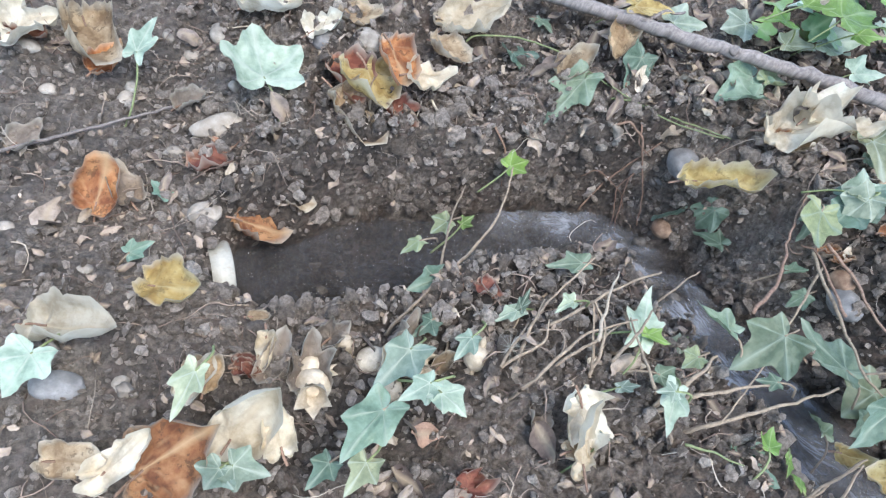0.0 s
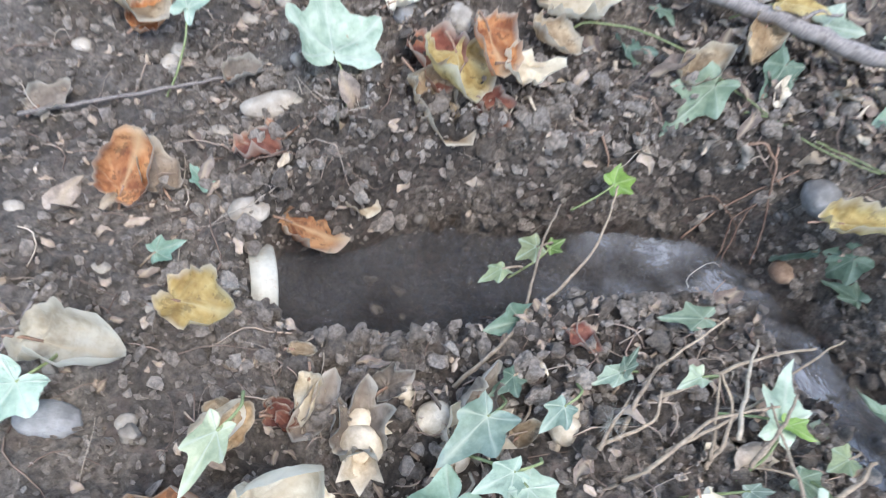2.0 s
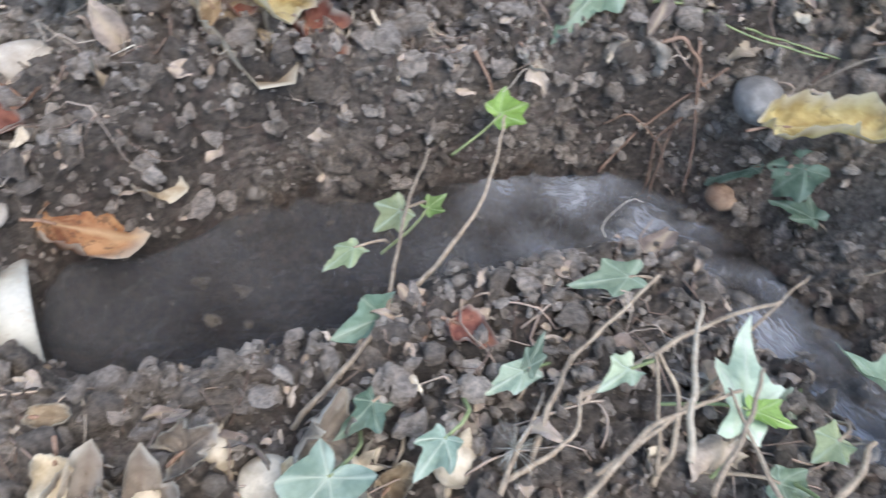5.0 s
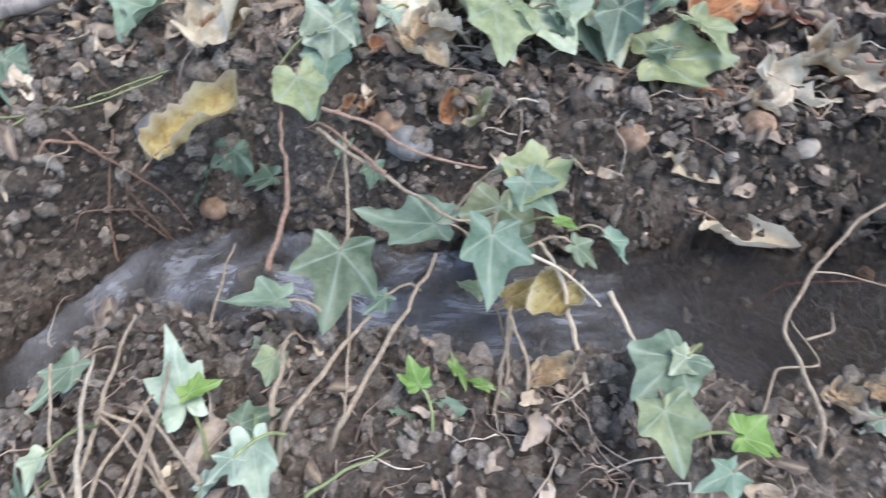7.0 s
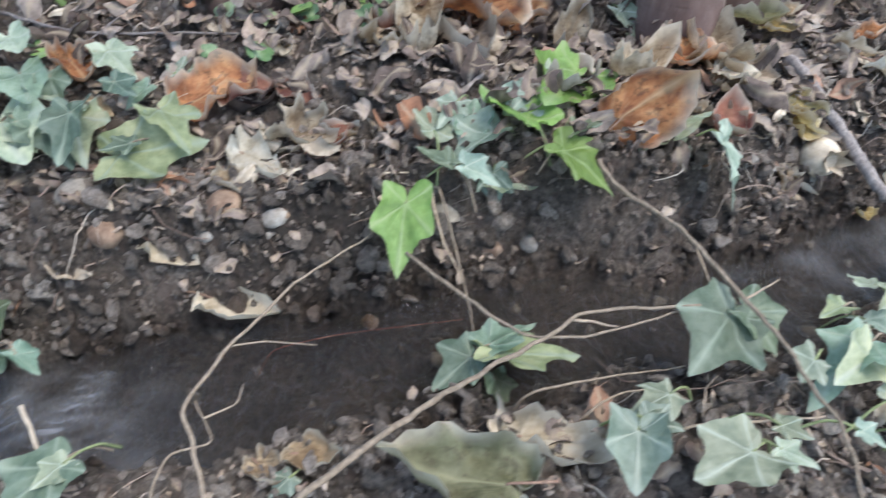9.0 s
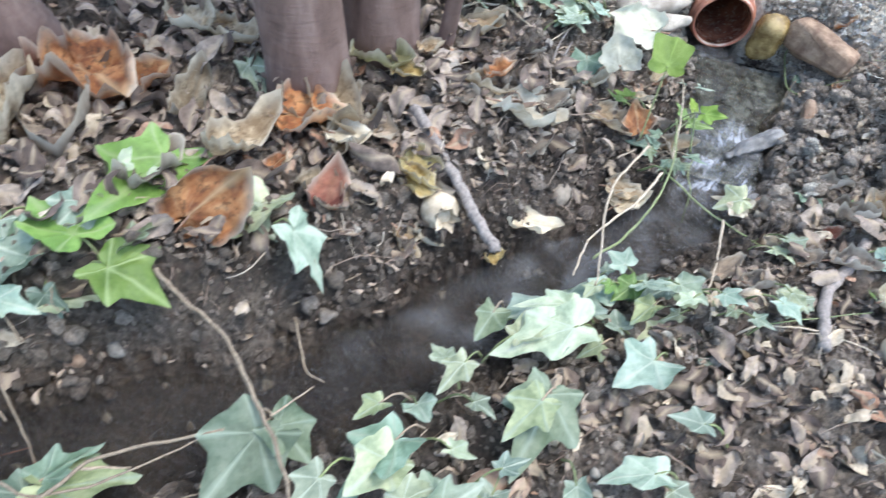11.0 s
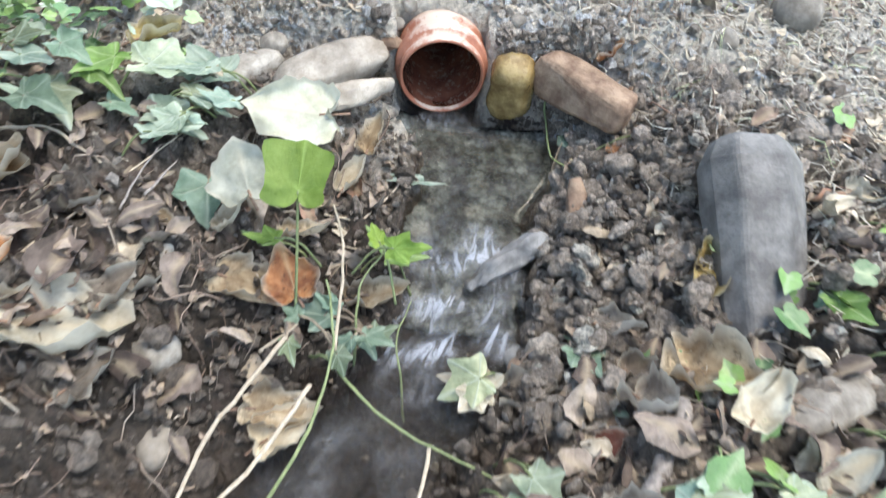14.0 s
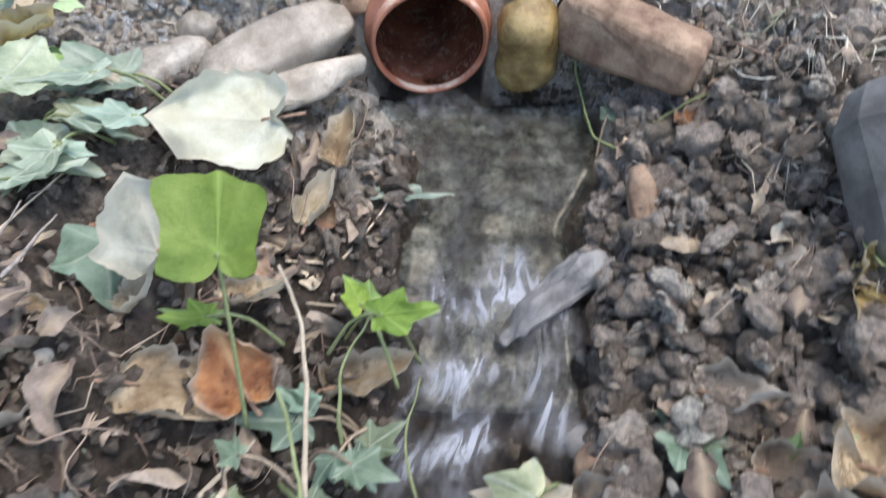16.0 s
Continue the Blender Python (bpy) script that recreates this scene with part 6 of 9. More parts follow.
dead((-0.155, 0.530, 0.252), (-0.115, 0.509, 0.272), 0, RED_LEAF, "faded mauve", "broad", 0.8)
dead((-0.303, 0.529, 0.228), (-0.281, 0.555, 0.238), 0, GREY_LEAF, "grey", "broad", 0.9)
dead((-0.177, 0.589, 0.249), (-0.149, 0.599, 0.263), 0, GREY_LEAF, "grey-brown rolled", "oval", 1.3, 0.6, 0.5)
dead((-0.095, 0.647, 0.276), (-0.070, 0.599, 0.289), 0, GREY_LEAF, "grey crumpled", "broad", 0.9, 0.5, 0.4)
dead((0.158, 0.586, 0.322), (0.176, 0.582, 0.304), 0, GREY_LEAF, "grey drooping", "oval", 1.2)
dead((0.335, 0.647, 0.377), (0.342, 0.620, 0.381), 0, TAN, "tan scrap", "broad", 0.9)
dead((0.433, 0.427, 0.385), (0.442, 0.417, 0.400), 0, ORANGE, "small orange cupped", "broad", 1.0, 0.7, 0.2)
dead((0.462, 0.363, 0.397), (0.470, 0.369, 0.422), 0, ORANGE, "pinkish orange", "oval", 1.3)
dead((0.466, 0.352, 0.401), (0.484, 0.341, 0.423), 0, OLIVE, "olive yellow", "broad", 1.1, 0.4, 0.4)
dead((0.456, 0.438, 0.422), (0.473, 0.432, 0.431), 0, ORANGE, "russet", "broad", 0.9)
dead((0.485, 0.431, 0.426), (0.478, 0.385, 0.419), 0, TAN, "pale tan torn", "maple", 1.0, 0.5, 0.4)
dead((0.491, 0.415, 0.441), (0.505, 0.389, 0.439), 0, CREAM, "cream torn", "broad", 0.8, 0.5, 0.4)
dead((0.404, 0.543, 0.406), (0.432, 0.542, 0.422), 0, TAN, "pale tan", "oval", 1.2)
dead((0.555, 0.235, 0.400), (0.562, 0.195, 0.376), 0, CREAM, "pale pointed", "long", 1.6, 0.3, 0.3)
dead((0.555, 0.189, 0.362), (0.567, 0.122, 0.352), 0, CREAM, "white split", "long", 1.5, 0.4, 0.6)
dead((0.410, 0.222, 0.385), (0.373, 0.224, 0.375), 0, YELLOW, "bright yellow spotted", "broad", 1.0, 0.2, 0.1)
dead((0.352, 0.204, 0.356), (0.376, 0.190, 0.369), 0, TAN, "tan cupped", "broad", 0.8, 0.6, 0.2)
dead((0.464, 0.064, 0.369), (0.453, 0.033, 0.374), 0, TAN, "tan rolled holed", "broad", 0.9, 0.7, 0.3)
dead((0.644, 0.213, 0.433), (0.633, 0.160, 0.435), 0, CREAM, "pale straw", "broad", 0.7, 0.3, 0.2)
dead((0.616, 0.211, 0.427), (0.615, 0.174, 0.425), 0, TAN, "pale brown", "long", 1.8, 0.4, 0.4)
dead((0.666, 0.164, 0.436), (0.714, 0.143, 0.440), 0, RED_LEAF, "pinkish brown", "broad", 0.8)
dead((0.676, 0.256, 0.446), (0.719, 0.228, 0.452), 0, RED_LEAF, "pinkish brown", "broad", 0.8)
dead((0.720, 0.226, 0.448), (0.717, 0.185, 0.443), 0, RED_LEAF, "pinkish brown", "broad", 0.8)
dead((0.650, 0.395, 0.451), (0.632, 0.344, 0.446), 0, ORANGE, "russet crumpled", "broad", 0.9, 0.5, 0.3)
dead((0.612, 0.336, 0.444), (0.604, 0.308, 0.432), 0, TAN, "brown crumpled", "maple", 0.9, 0.5, 0.3)
dead((0.652, 0.277, 0.443), (0.714, 0.240, 0.458), 0, ORANGE, "orange with cream edge", "oval", 0.9, 0.5, 0.4)
dead((0.695, 0.153, 0.437), (0.713, 0.140, 0.440), 0, TAN, "pale brown crumpled", "broad", 1.1, 0.6, 0.4)
dead((0.763, 0.272, 0.462), (0.748, 0.237, 0.456), 0, CREAM, "pale", "oval", 1.1)
dead((0.863, 0.247, 0.446), (0.786, 0.170, 0.457), 0, TAN, "tan twisted", "long", 0.8, 0.5, 0.6)
dead((0.835, 0.197, 0.455), (0.912, 0.209, 0.443), 0, RED_LEAF, "reddish brown twisted", "long", 0.9, 0.5, 0.6)
dead((0.820, 0.146, 0.455), (0.939, 0.200, 0.442), 0, TAN, "tan rolled", "oval", 0.5, 0.7, 0.6)
dead((0.956, 0.111, 0.436), (1.003, 0.084, 0.457), 0, ORANGE, "peach orange", "broad", 0.9, 0.4, 0.3)
dead((0.945, 0.043, 0.437), (1.009, 0.050, 0.452), 0, TAN, "pale brown rolled", "oval", 1.0, 0.6, 0.6)
dead((0.807, -0.040, 0.459), (0.864, -0.079, 0.497), 51, ORANGE, "large orange-brown holed", "broad", 1.0, 0.5, 0.25)
dead((0.884, -0.023, 0.459), (0.967, -0.054, 0.456), 0, TAN, "pale cream rolled edge", "long", 1.4, 0.6, 0.6)
dead((1.034, -0.063, 0.455), (0.971, -0.121, 0.444), 0, TAN, "pale tan", "oval", 1.0, 0.5, 0.4)
dead((0.958, -0.109, 0.440), (1.009, -0.139, 0.453), 0, TAN, "pale orange", "broad", 0.7, 0.5, 0.4)
dead((0.978, -0.174, 0.438), (0.967, -0.213, 0.417), 0, YELLOW, "yellow crumpled", "maple", 0.9, 0.6, 0.4)
dead((0.546, -0.069, 0.391), (0.566, -0.135, 0.395), 0, CREAM, "olive cream curled", "oval", 0.8, 0.6, 0.6)
dead((0.476, 0.046, 0.374), (0.488, 0.011, 0.378), 0, TAN, "tan curled with a hole", "broad", 0.9, 0.8, 0.3)
dead((0.514, -0.098, 0.406), (0.484, -0.014, 0.397), 0, OLIVE, "large dull olive", "broad", 0.6, 0.2, 0.12, 0, 0.17)
dead((0.921, 0.166, 0.428), (0.828, 0.081, 0.457), 0, GREY_LEAF, "brown rolled", "long", 1.8, 0.5, 0.6)
dead((0.939, -0.200, 0.395), (0.940, -0.231, 0.373), 0, CREAM, "pale", "long", 1.8)
dead((1.090, -0.236, 0.452), (1.110, -0.308, 0.424), 0, CREAM, "large creamy ribbed", "oval", 1.0, 0.4, 0.4)
dead((0.996, -0.283, 0.389), (1.007, -0.336, 0.371), 0, CREAM, "cream crumpled", "broad", 0.7, 0.5, 0.4)
dead((1.190, -0.344, 0.396), (1.176, -0.387, 0.385), 0, ORANGE, "tan and orange cupped", "broad", 1.1, 0.7, 0.4)
dead((1.115, -0.198, 0.449), (1.104, -0.249, 0.450), 0, TAN, "tan rolled", "oval", 0.9, 0.6, 0.5)
dead((0.970, -0.174, 0.430), (0.957, -0.207, 0.415), 0, YELLOW, "yellow-brown crumpled", "broad", 1.0, 0.6, 0.4)
dead((1.084, -0.123, 0.459), (1.080, -0.161, 0.461), 0, YELLOW, "olive pointed", "oval", 1.0, 0.4, 0.4)
dead((1.137, -0.642, 0.418), (1.098, -0.691, 0.449), 0, TAN, "tan rolled open", "broad", 0.7, 0.9, 0.5)
dead((1.100, -0.681, 0.433), (1.120, -0.697, 0.441), 0, CREAM, "cream", "broad", 0.8, 0.6, 0.4)
dead((0.983, -0.720, 0.428), (1.007, -0.777, 0.440), 0, RED_LEAF, "red-brown with cream edge", "oval", 0.9, 0.5, 0.3)
dead((1.221, -0.675, 0.445), (1.182, -0.662, 0.423), 0, YELLOW, "yellow-green curled", "oval", 1.0, 0.6, 0.5)
dead((1.089, -0.396, 0.372), (1.100, -0.425, 0.372), 0, CREAM, "pale", "broad", 0.9, 0.5, 0.4)
dead((1.173, -0.768, 0.456), (1.139, -0.779, 0.452), 0, ORANGE, "orange-pink rolled", "oval", 1.0, 0.6, 0.5)
dead((1.045, -0.751, 0.444), (1.031, -0.781, 0.442), 0, CREAM, "cream and yellow", "broad", 0.8, 0.5, 0.4)
dead((0.925, -0.187, 0.402), (0.917, -0.211, 0.376), 0, TAN, "pale tan", "oval", 1.0)
dead((0.955, -0.273, 0.363), (0.969, -0.293, 0.364), 0, YELLOW, "olive rounded", "broad", 1.1, 0.1, 0.05)
dead((1.136, -0.291, 0.434), (1.166, -0.316, 0.426), 0, GREY_LEAF, "grey-brown", "broad", 0.8)
dead((1.193, -0.236, 0.453), (1.183, -0.269, 0.450), 0, GREY_LEAF, "grey-brown", "oval", 1.0)
dead((1.137, -0.139, 0.450), (1.145, -0.159, 0.449), 0, TAN, "tan", "oval", 1.0)
dead((1.185, -0.149, 0.458), (1.202, -0.214, 0.461), 0, TAN, "straw-coloured strap", "long", 1.2, 0.3, 0.3)
dead((1.271, -0.763, 0.464), (1.259, -0.796, 0.462), 0, CREAM, "white crescent", "long", 1.5, 0.5, 0.4)
dead((0.983, -0.627, 0.439), (0.988, -0.667, 0.449), 0, CREAM, "pale frilled", "broad", 0.7, 0.6, 0.3)
dead((1.037, -0.605, 0.412), (1.030, -0.579, 0.407), 0, GREY_LEAF, "brown", "broad", 0.8)
dead((1.130, -0.536, 0.368), (1.128, -0.577, 0.385), 0, GREY_LEAF, "grey", "broad", 0.8)
dead((1.192, -0.366, 0.402), (1.173, -0.348, 0.399), 0, TAN, "tan", "broad", 0.8)
dead((1.318, -0.388, 0.446), (1.304, -0.318, 0.460), -30, SMOOTH_CREAM, "creamy yellow smooth", "broad", 1.05, 0.10, 0.05, 0, 0.03)
dead((1.215, -0.352, 0.445), (1.247, -0.335, 0.474), -9, PALE_DRY, "pale greenish rounded", "broad", 1.3, 0.1, 0.03, 0, 0.05)
dead((1.165, -0.393, 0.405), (1.193, -0.377, 0.430), -4, ORANGE, "tan and orange cupped", "broad", 1.1, 0.4, 0.2, 0, 0.1)
ivy((1.135, -0.528, 0.384), (1.119, -0.494, 0.372), -27, IVY_PALE, "whitish green", 0.02, width=1.2, sway=5)
dead((1.185, -0.418, 0.382), (1.198, -0.466, 0.379), 0, TAN, "knobbly twisted", "long", 1.2, 0.9, 0.9)
dead((1.220, -0.363, 0.411), (1.225, -0.402, 0.404), 0, TAN, "knobbly arched", "long", 1.2, 0.9, 0.9)
dead((1.276, -0.399, 0.405), (1.304, -0.416, 0.412), 0, CREAM, "ribbed rolled", "oval", 1.2, 0.9, 0.9)
dead((1.312, -0.412, 0.414), (1.346, -0.423, 0.429), 0, TAN, "hanging dry", "long", 1.6, 0.6, 0.6)
dead((1.204, -0.325, 0.421), (1.225, -0.346, 0.432), 0, CREAM, "twisted pale", "long", 1.6, 0.8, 0.8)
dead((1.215, -0.660, 0.438), (1.201, -0.673, 0.433), 0, YELLOW, "yellow torn", "broad", 1.0, 0.4, 0.3)
dead((1.179, -0.597, 0.397), (1.159, -0.630, 0.409), 0, GREY_LEAF, "brown bark-like rolled", "broad", 0.7, 0.9, 0.4)
dead((1.140, -0.613, 0.401), (1.134, -0.638, 0.407), 0, GREY_LEAF, "brown rolled", "oval", 1.2, 0.9, 0.5)
dead((1.182, -0.644, 0.407), (1.172, -0.656, 0.411), 0, CREAM, "pale", "long", 1.6)
dead((1.147, -0.642, 0.415), (1.153, -0.660, 0.422), 0, CREAM, "pale tan", "oval", 1.0, 0.5, 0.5)
dead((1.145, -0.362, 0.391), (1.160, -0.379, 0.389), 0, GREY_LEAF, "brown", "broad", 0.8)
dead((1.190, -0.291, 0.448), (1.192, -0.305, 0.437), 0, TAN, "pale tan", "broad", 0.7)
dead((1.338, -0.613, 0.428), (1.318, -0.621, 0.431), 0, ORANGE, "orange-brown", "broad", 0.9)
dead((1.375, -0.169, 0.492), (1.455, -0.233, 0.537), 0, GREY_LEAF, "pinkish brown rolled", "long", 0.9, 0.3, 0.7)
dead((1.341, -0.223, 0.483), (1.366, -0.260, 0.486), 0, YELLOW, "tan yellow", "broad", 0.8, 0.5, 0.4)
dead((1.414, -0.602, 0.465), (1.413, -0.622, 0.480), 0, ORANGE, "orange", "maple", 0.9, 0.6, 0.4)
dead((1.379, -0.615, 0.442), (1.382, -0.631, 0.456), 0, ORANGE, "peach", "broad", 0.7)
dead((1.333, -0.583, 0.413), (1.331, -0.596, 0.421), 0, CREAM, "small white", "oval", 1.0)
dead((1.467, -0.359, 0.501), (1.487, -0.391, 0.517), 0, TAN, "tan", "broad", 0.8)
dead((1.733, -0.457, 0.444), (1.621, -0.507, 0.501), 0, TAN, "brown", "broad", 0.8)
dead((1.505, -0.734, 0.498), (1.509, -0.766, 0.502), 0, YELLOW, "brown", "broad", 0.7)

# ---- ivy ----
ivy((-0.217, 0.609, 0.280), (-0.205, 0.664, 0.297), 10, IVY_PALE, "blue-grey", 0.07, width=0.55)
ivy((-0.099, 0.588, 0.302), (-0.121, 0.658, 0.302), -10, IVY_PALE, "blue-grey", 0.06, width=1.2)
ivy((0.153, 0.695, 0.321), (0.178, 0.654, 0.331), 0, IVY)
ivy((0.226, 0.643, 0.360), (0.174, 0.587, 0.329), 0, IVY, width=0.7)
ivy((0.187, 0.748, 0.332), (0.209, 0.725, 0.338), 0, IVY)
ivy((0.289, 0.676, 0.376), (0.269, 0.631, 0.357), 0, IVY)
ivy((0.403, 0.642, 0.412), (0.349, 0.607, 0.387), 0, IVY)
ivy((0.400, 0.626, 0.413), (0.436, 0.636, 0.422), 0, IVY)
ivy((0.320, 0.718, 0.390), (0.372, 0.719, 0.403), 0, IVY_PALE, "dull grey-green")
ivy((0.418, 0.722, 0.416), (0.376, 0.708, 0.403), 0, IVY_PALE, "dull grey-green")
ivy((0.440, 0.686, 0.422), (0.487, 0.685, 0.432), 0, IVY_PALE, "dull grey-green")
ivy((0.481, 0.692, 0.433), (0.557, 0.704, 0.440), 0, IVY_PALE, "dull grey-green")
ivy((0.514, 0.653, 0.432), (0.567, 0.657, 0.439), 0, IVY_PALE, "dull grey-green")
ivy((0.415, 0.474, 0.407), (0.412, 0.446, 0.374), 0, IVY)
ivy((0.460, 0.485, 0.433), (0.421, 0.451, 0.404), 0, IVY)
ivy((0.426, 0.474, 0.430), (0.440, 0.457, 0.435), 0, IVY_PALE, "grey-green")
ivy((0.380, 0.521, 0.324), (0.369, 0.516, 0.280), 0, IVY)
ivy((0.481, 0.530, 0.426), (0.503, 0.524, 0.430), 0, IVY)
ivy((0.026, 0.329, 0.332), (-0.008, 0.290, 0.330), 0, IVY_PALE, "pale green")
ivy((0.030, 0.290, 0.359), (0.002, 0.275, 0.352), 0, IVY_PALE, "pale green")
ivy((0.030, 0.283, 0.359), (0.050, 0.264, 0.365), 0, IVY_PALE, "pale grey")
ivy((-0.001, 0.275, 0.351), (-0.036, 0.236, 0.354), 0, IVY, width=0.7)
ivy((-0.031, 0.247, 0.312), (-0.049, 0.226, 0.314), 0, IVY)
ivy((-0.010, 0.244, 0.331), (-0.027, 0.217, 0.334), 0, IVY_PALE, "pale green")
ivy((-0.101, 0.239, 0.323), (-0.074, 0.230, 0.333), 0, IVY_PALE, "pale blue-green", width=1.3)
ivy((-0.103, 0.239, 0.323), (-0.115, 0.217, 0.333), 0, IVY_PALE, "pale blue-green", width=1.2)
ivy((-0.125, 0.298, 0.342), (-0.138, 0.257, 0.340), 0, IVY_PALE, "pale green", width=0.7)
ivy((0.212, 0.306, 0.363), (0.238, 0.296, 0.364), 0, IVY)
ivy((0.180, 0.295, 0.355), (0.199, 0.296, 0.360), 0, IVY_PALE, "pale green", width=0.6)
ivy((0.295, 0.245, 0.370), (0.307, 0.265, 0.367), 0, IVY_YOUNG, "fresh green")
ivy((0.462, 0.310, 0.359), (0.410, 0.283, 0.345), 0, IVY)
ivy((0.445, 0.284, 0.350), (0.409, 0.266, 0.350), 0, IVY)
ivy((0.387, 0.266, 0.346), (0.393, 0.295, 0.341), 0, IVY)
ivy((0.072, 0.338, 0.338), (0.059, 0.320, 0.321), 0, IVY_PALE, "whitish")
ivy((-0.228, 0.318, 0.299), (-0.240, 0.282, 0.299), 0, IVY_PALE, "blue-grey", width=1.2)
ivy((0.428, 0.408, 0.350), (0.418, 0.403, 0.326), 0, IVY)
ivy((0.414, 0.434, 0.346), (0.425, 0.428, 0.364), 0, IVY)
ivy((0.257, 0.322, 0.368), (0.239, 0.312, 0.365), 0, IVY)
ivy((0.156, 0.254, 0.352), (0.167, 0.263, 0.353), 0, IVY_PALE, "grey-green")
ivy((-0.194, 0.424, 0.247), (-0.172, 0.437, 0.254), 0, IVY)
ivy((-0.168, 0.488, 0.244), (-0.187, 0.504, 0.242), 0, IVY)
ivy((0.457, 0.670, 0.477), (0.536, 0.712, 0.485), 0, IVY_YOUNG, "fresh green")
ivy((0.431, 0.689, 0.449), (0.386, 0.686, 0.446), 0, IVY_YOUNG, "fresh green")
ivy((0.417, 0.681, 0.475), (0.449, 0.672, 0.485), 0, IVY_YOUNG, "fresh green")
ivy((0.503, 0.680, 0.462), (0.534, 0.670, 0.473), 0, IVY_YOUNG, "fresh green")
ivy((0.268, 0.725, 0.392), (0.321, 0.715, 0.409), 0, YELLOW, "yellow")
ivy((0.322, 0.333, 0.408), (0.281, 0.311, 0.366), 0, IVY, width=1.25, cup=0.05, sway=4)
ivy((0.380, 0.298, 0.400), (0.350, 0.353, 0.385), 0, IVY, width=0.9)
ivy((0.332, 0.303, 0.370), (0.312, 0.308, 0.360), 0, IVY)
ivy((0.199, 0.324, 0.365), (0.226, 0.384, 0.375), 0, IVY_PALE, "pale green", width=0.62)
ivy((0.277, 0.331, 0.390), (0.248, 0.363, 0.390), 0, IVY, width=0.9)
ivy((0.062, 0.406, 0.300), (0.032, 0.390, 0.305), 0, IVY, width=1.1)
ivy((0.185, 0.413, 0.345), (0.143, 0.409, 0.335), 0, IVY, width=0.6)
ivy((0.120, 0.368, 0.330), (0.093, 0.356, 0.330), 0, IVY_PALE, "pale green", width=0.6)
ivy((0.048, 0.360, 0.315), (0.029, 0.339, 0.320), 0, IVY)
ivy((0.049, 0.447, 0.295), (0.028, 0.434, 0.290), 0, IVY, width=0.8)
ivy((0.077, 0.473, 0.295), (0.058, 0.457, 0.290), 0, IVY)
ivy((0.394, 0.484, 0.302), (0.371, 0.517, 0.291), 0, IVY)
ivy((0.444, 0.469, 0.420), (0.405, 0.440, 0.410), 0, IVY)
ivy((0.117, 0.365, 0.330), (0.126, 0.384, 0.340), 0, IVY, width=0.6)
ivy((0.144, 0.547, 0.295), (0.173, 0.564, 0.300), 0, IVY_YOUNG, "fresh green")
ivy((0.102, 0.493, 0.260), (0.117, 0.504, 0.265), 0, IVY_YOUNG, "fresh green")
ivy((0.381, 0.270, 0.425), (0.344, 0.238, 0.400), 0, IVY)
ivy((0.433, 0.268, 0.440), (0.388, 0.266, 0.430), 0, IVY)
ivy((0.410, 0.273, 0.440), (0.405, 0.240, 0.430), 0, IVY)
ivy((0.404, 0.229, 0.420), (0.413, 0.206, 0.410), 0, IVY)
ivy((0.413, 0.245, 0.420), (0.419, 0.230, 0.420), 0, IVY_YOUNG, "fresh green")
ivy((0.413, 0.292, 0.430), (0.424, 0.288, 0.430), 0, IVY)
ivy((0.401, 0.463, 0.420), (0.372, 0.408, 0.410), 0, IVY, width=0.8)
ivy((0.389, 0.602, 0.412), (0.346, 0.610, 0.397), 0, IVY)
ivy((0.446, 0.468, 0.440), (0.425, 0.451, 0.408), 0, IVY_PALE, "grey-green")
ivy((0.529, 0.391, 0.456), (0.498, 0.345, 0.442), 0, IVY, width=1.2)
ivy((0.565, 0.357, 0.452), (0.568, 0.328, 0.441), 0, IVY)
ivy((0.592, 0.317, 0.465), (0.546, 0.296, 0.447), 0, IVY)
ivy((0.579, 0.284, 0.436), (0.635, 0.228, 0.447), 0, IVY, width=0.9)
ivy((0.483, 0.442, 0.445), (0.456, 0.436, 0.441), 0, IVY_PALE, "pale green")
ivy((0.359, 0.533, 0.301), (0.342, 0.542, 0.256), 0, IVY)
ivy((0.300, 0.258, 0.345), (0.283, 0.197, 0.340), 0, IVY, "mid green", width=0.9)
ivy((0.402, 0.142, 0.400), (0.354, 0.151, 0.395), 0, IVY)
ivy((0.364, 0.139, 0.400), (0.335, 0.110, 0.400), 0, IVY)
ivy((0.372, 0.100, 0.400), (0.388, 0.073, 0.400), 0, IVY_YOUNG, "light green")
ivy((0.357, 0.091, 0.400), (0.332, 0.102, 0.400), 0, IVY)
ivy((0.328, 0.247, 0.357), (0.319, 0.227, 0.359), 0, IVY_YOUNG, "fresh green", width=0.5)
ivy((0.328, 0.219, 0.359), (0.325, 0.236, 0.358), 0, IVY_YOUNG, "fresh green", width=0.5)
ivy((0.212, 0.288, 0.385), (0.186, 0.245, 0.385), 0, IVY_PALE, "grey-green", width=0.6)
ivy((0.141, 0.353, 0.380), (0.122, 0.345, 0.380), 0, IVY_PALE, "grey-green")
ivy((0.198, 0.277, 0.400), (0.178, 0.276, 0.400), 0, IVY_PALE, "pale green")
ivy((0.204, 0.336, 0.370), (0.225, 0.326, 0.375), 0, IVY_YOUNG, "fresh green", width=0.8)
ivy((0.268, 0.349, 0.340), (0.248, 0.332, 0.330), 0, IVY_PALE, "olive")
ivy((0.297, 0.667, 0.366), (0.271, 0.650, 0.356), 0, IVY)
ivy((0.584, 0.356, 0.448), (0.563, 0.298, 0.434), 0, IVY)
ivy((0.606, 0.395, 0.462), (0.577, 0.345, 0.455), 0, IVY)
ivy((0.612, 0.367, 0.464), (0.598, 0.346, 0.450), 0, IVY)
ivy((0.554, 0.348, 0.441), (0.556, 0.323, 0.440), 0, IVY)
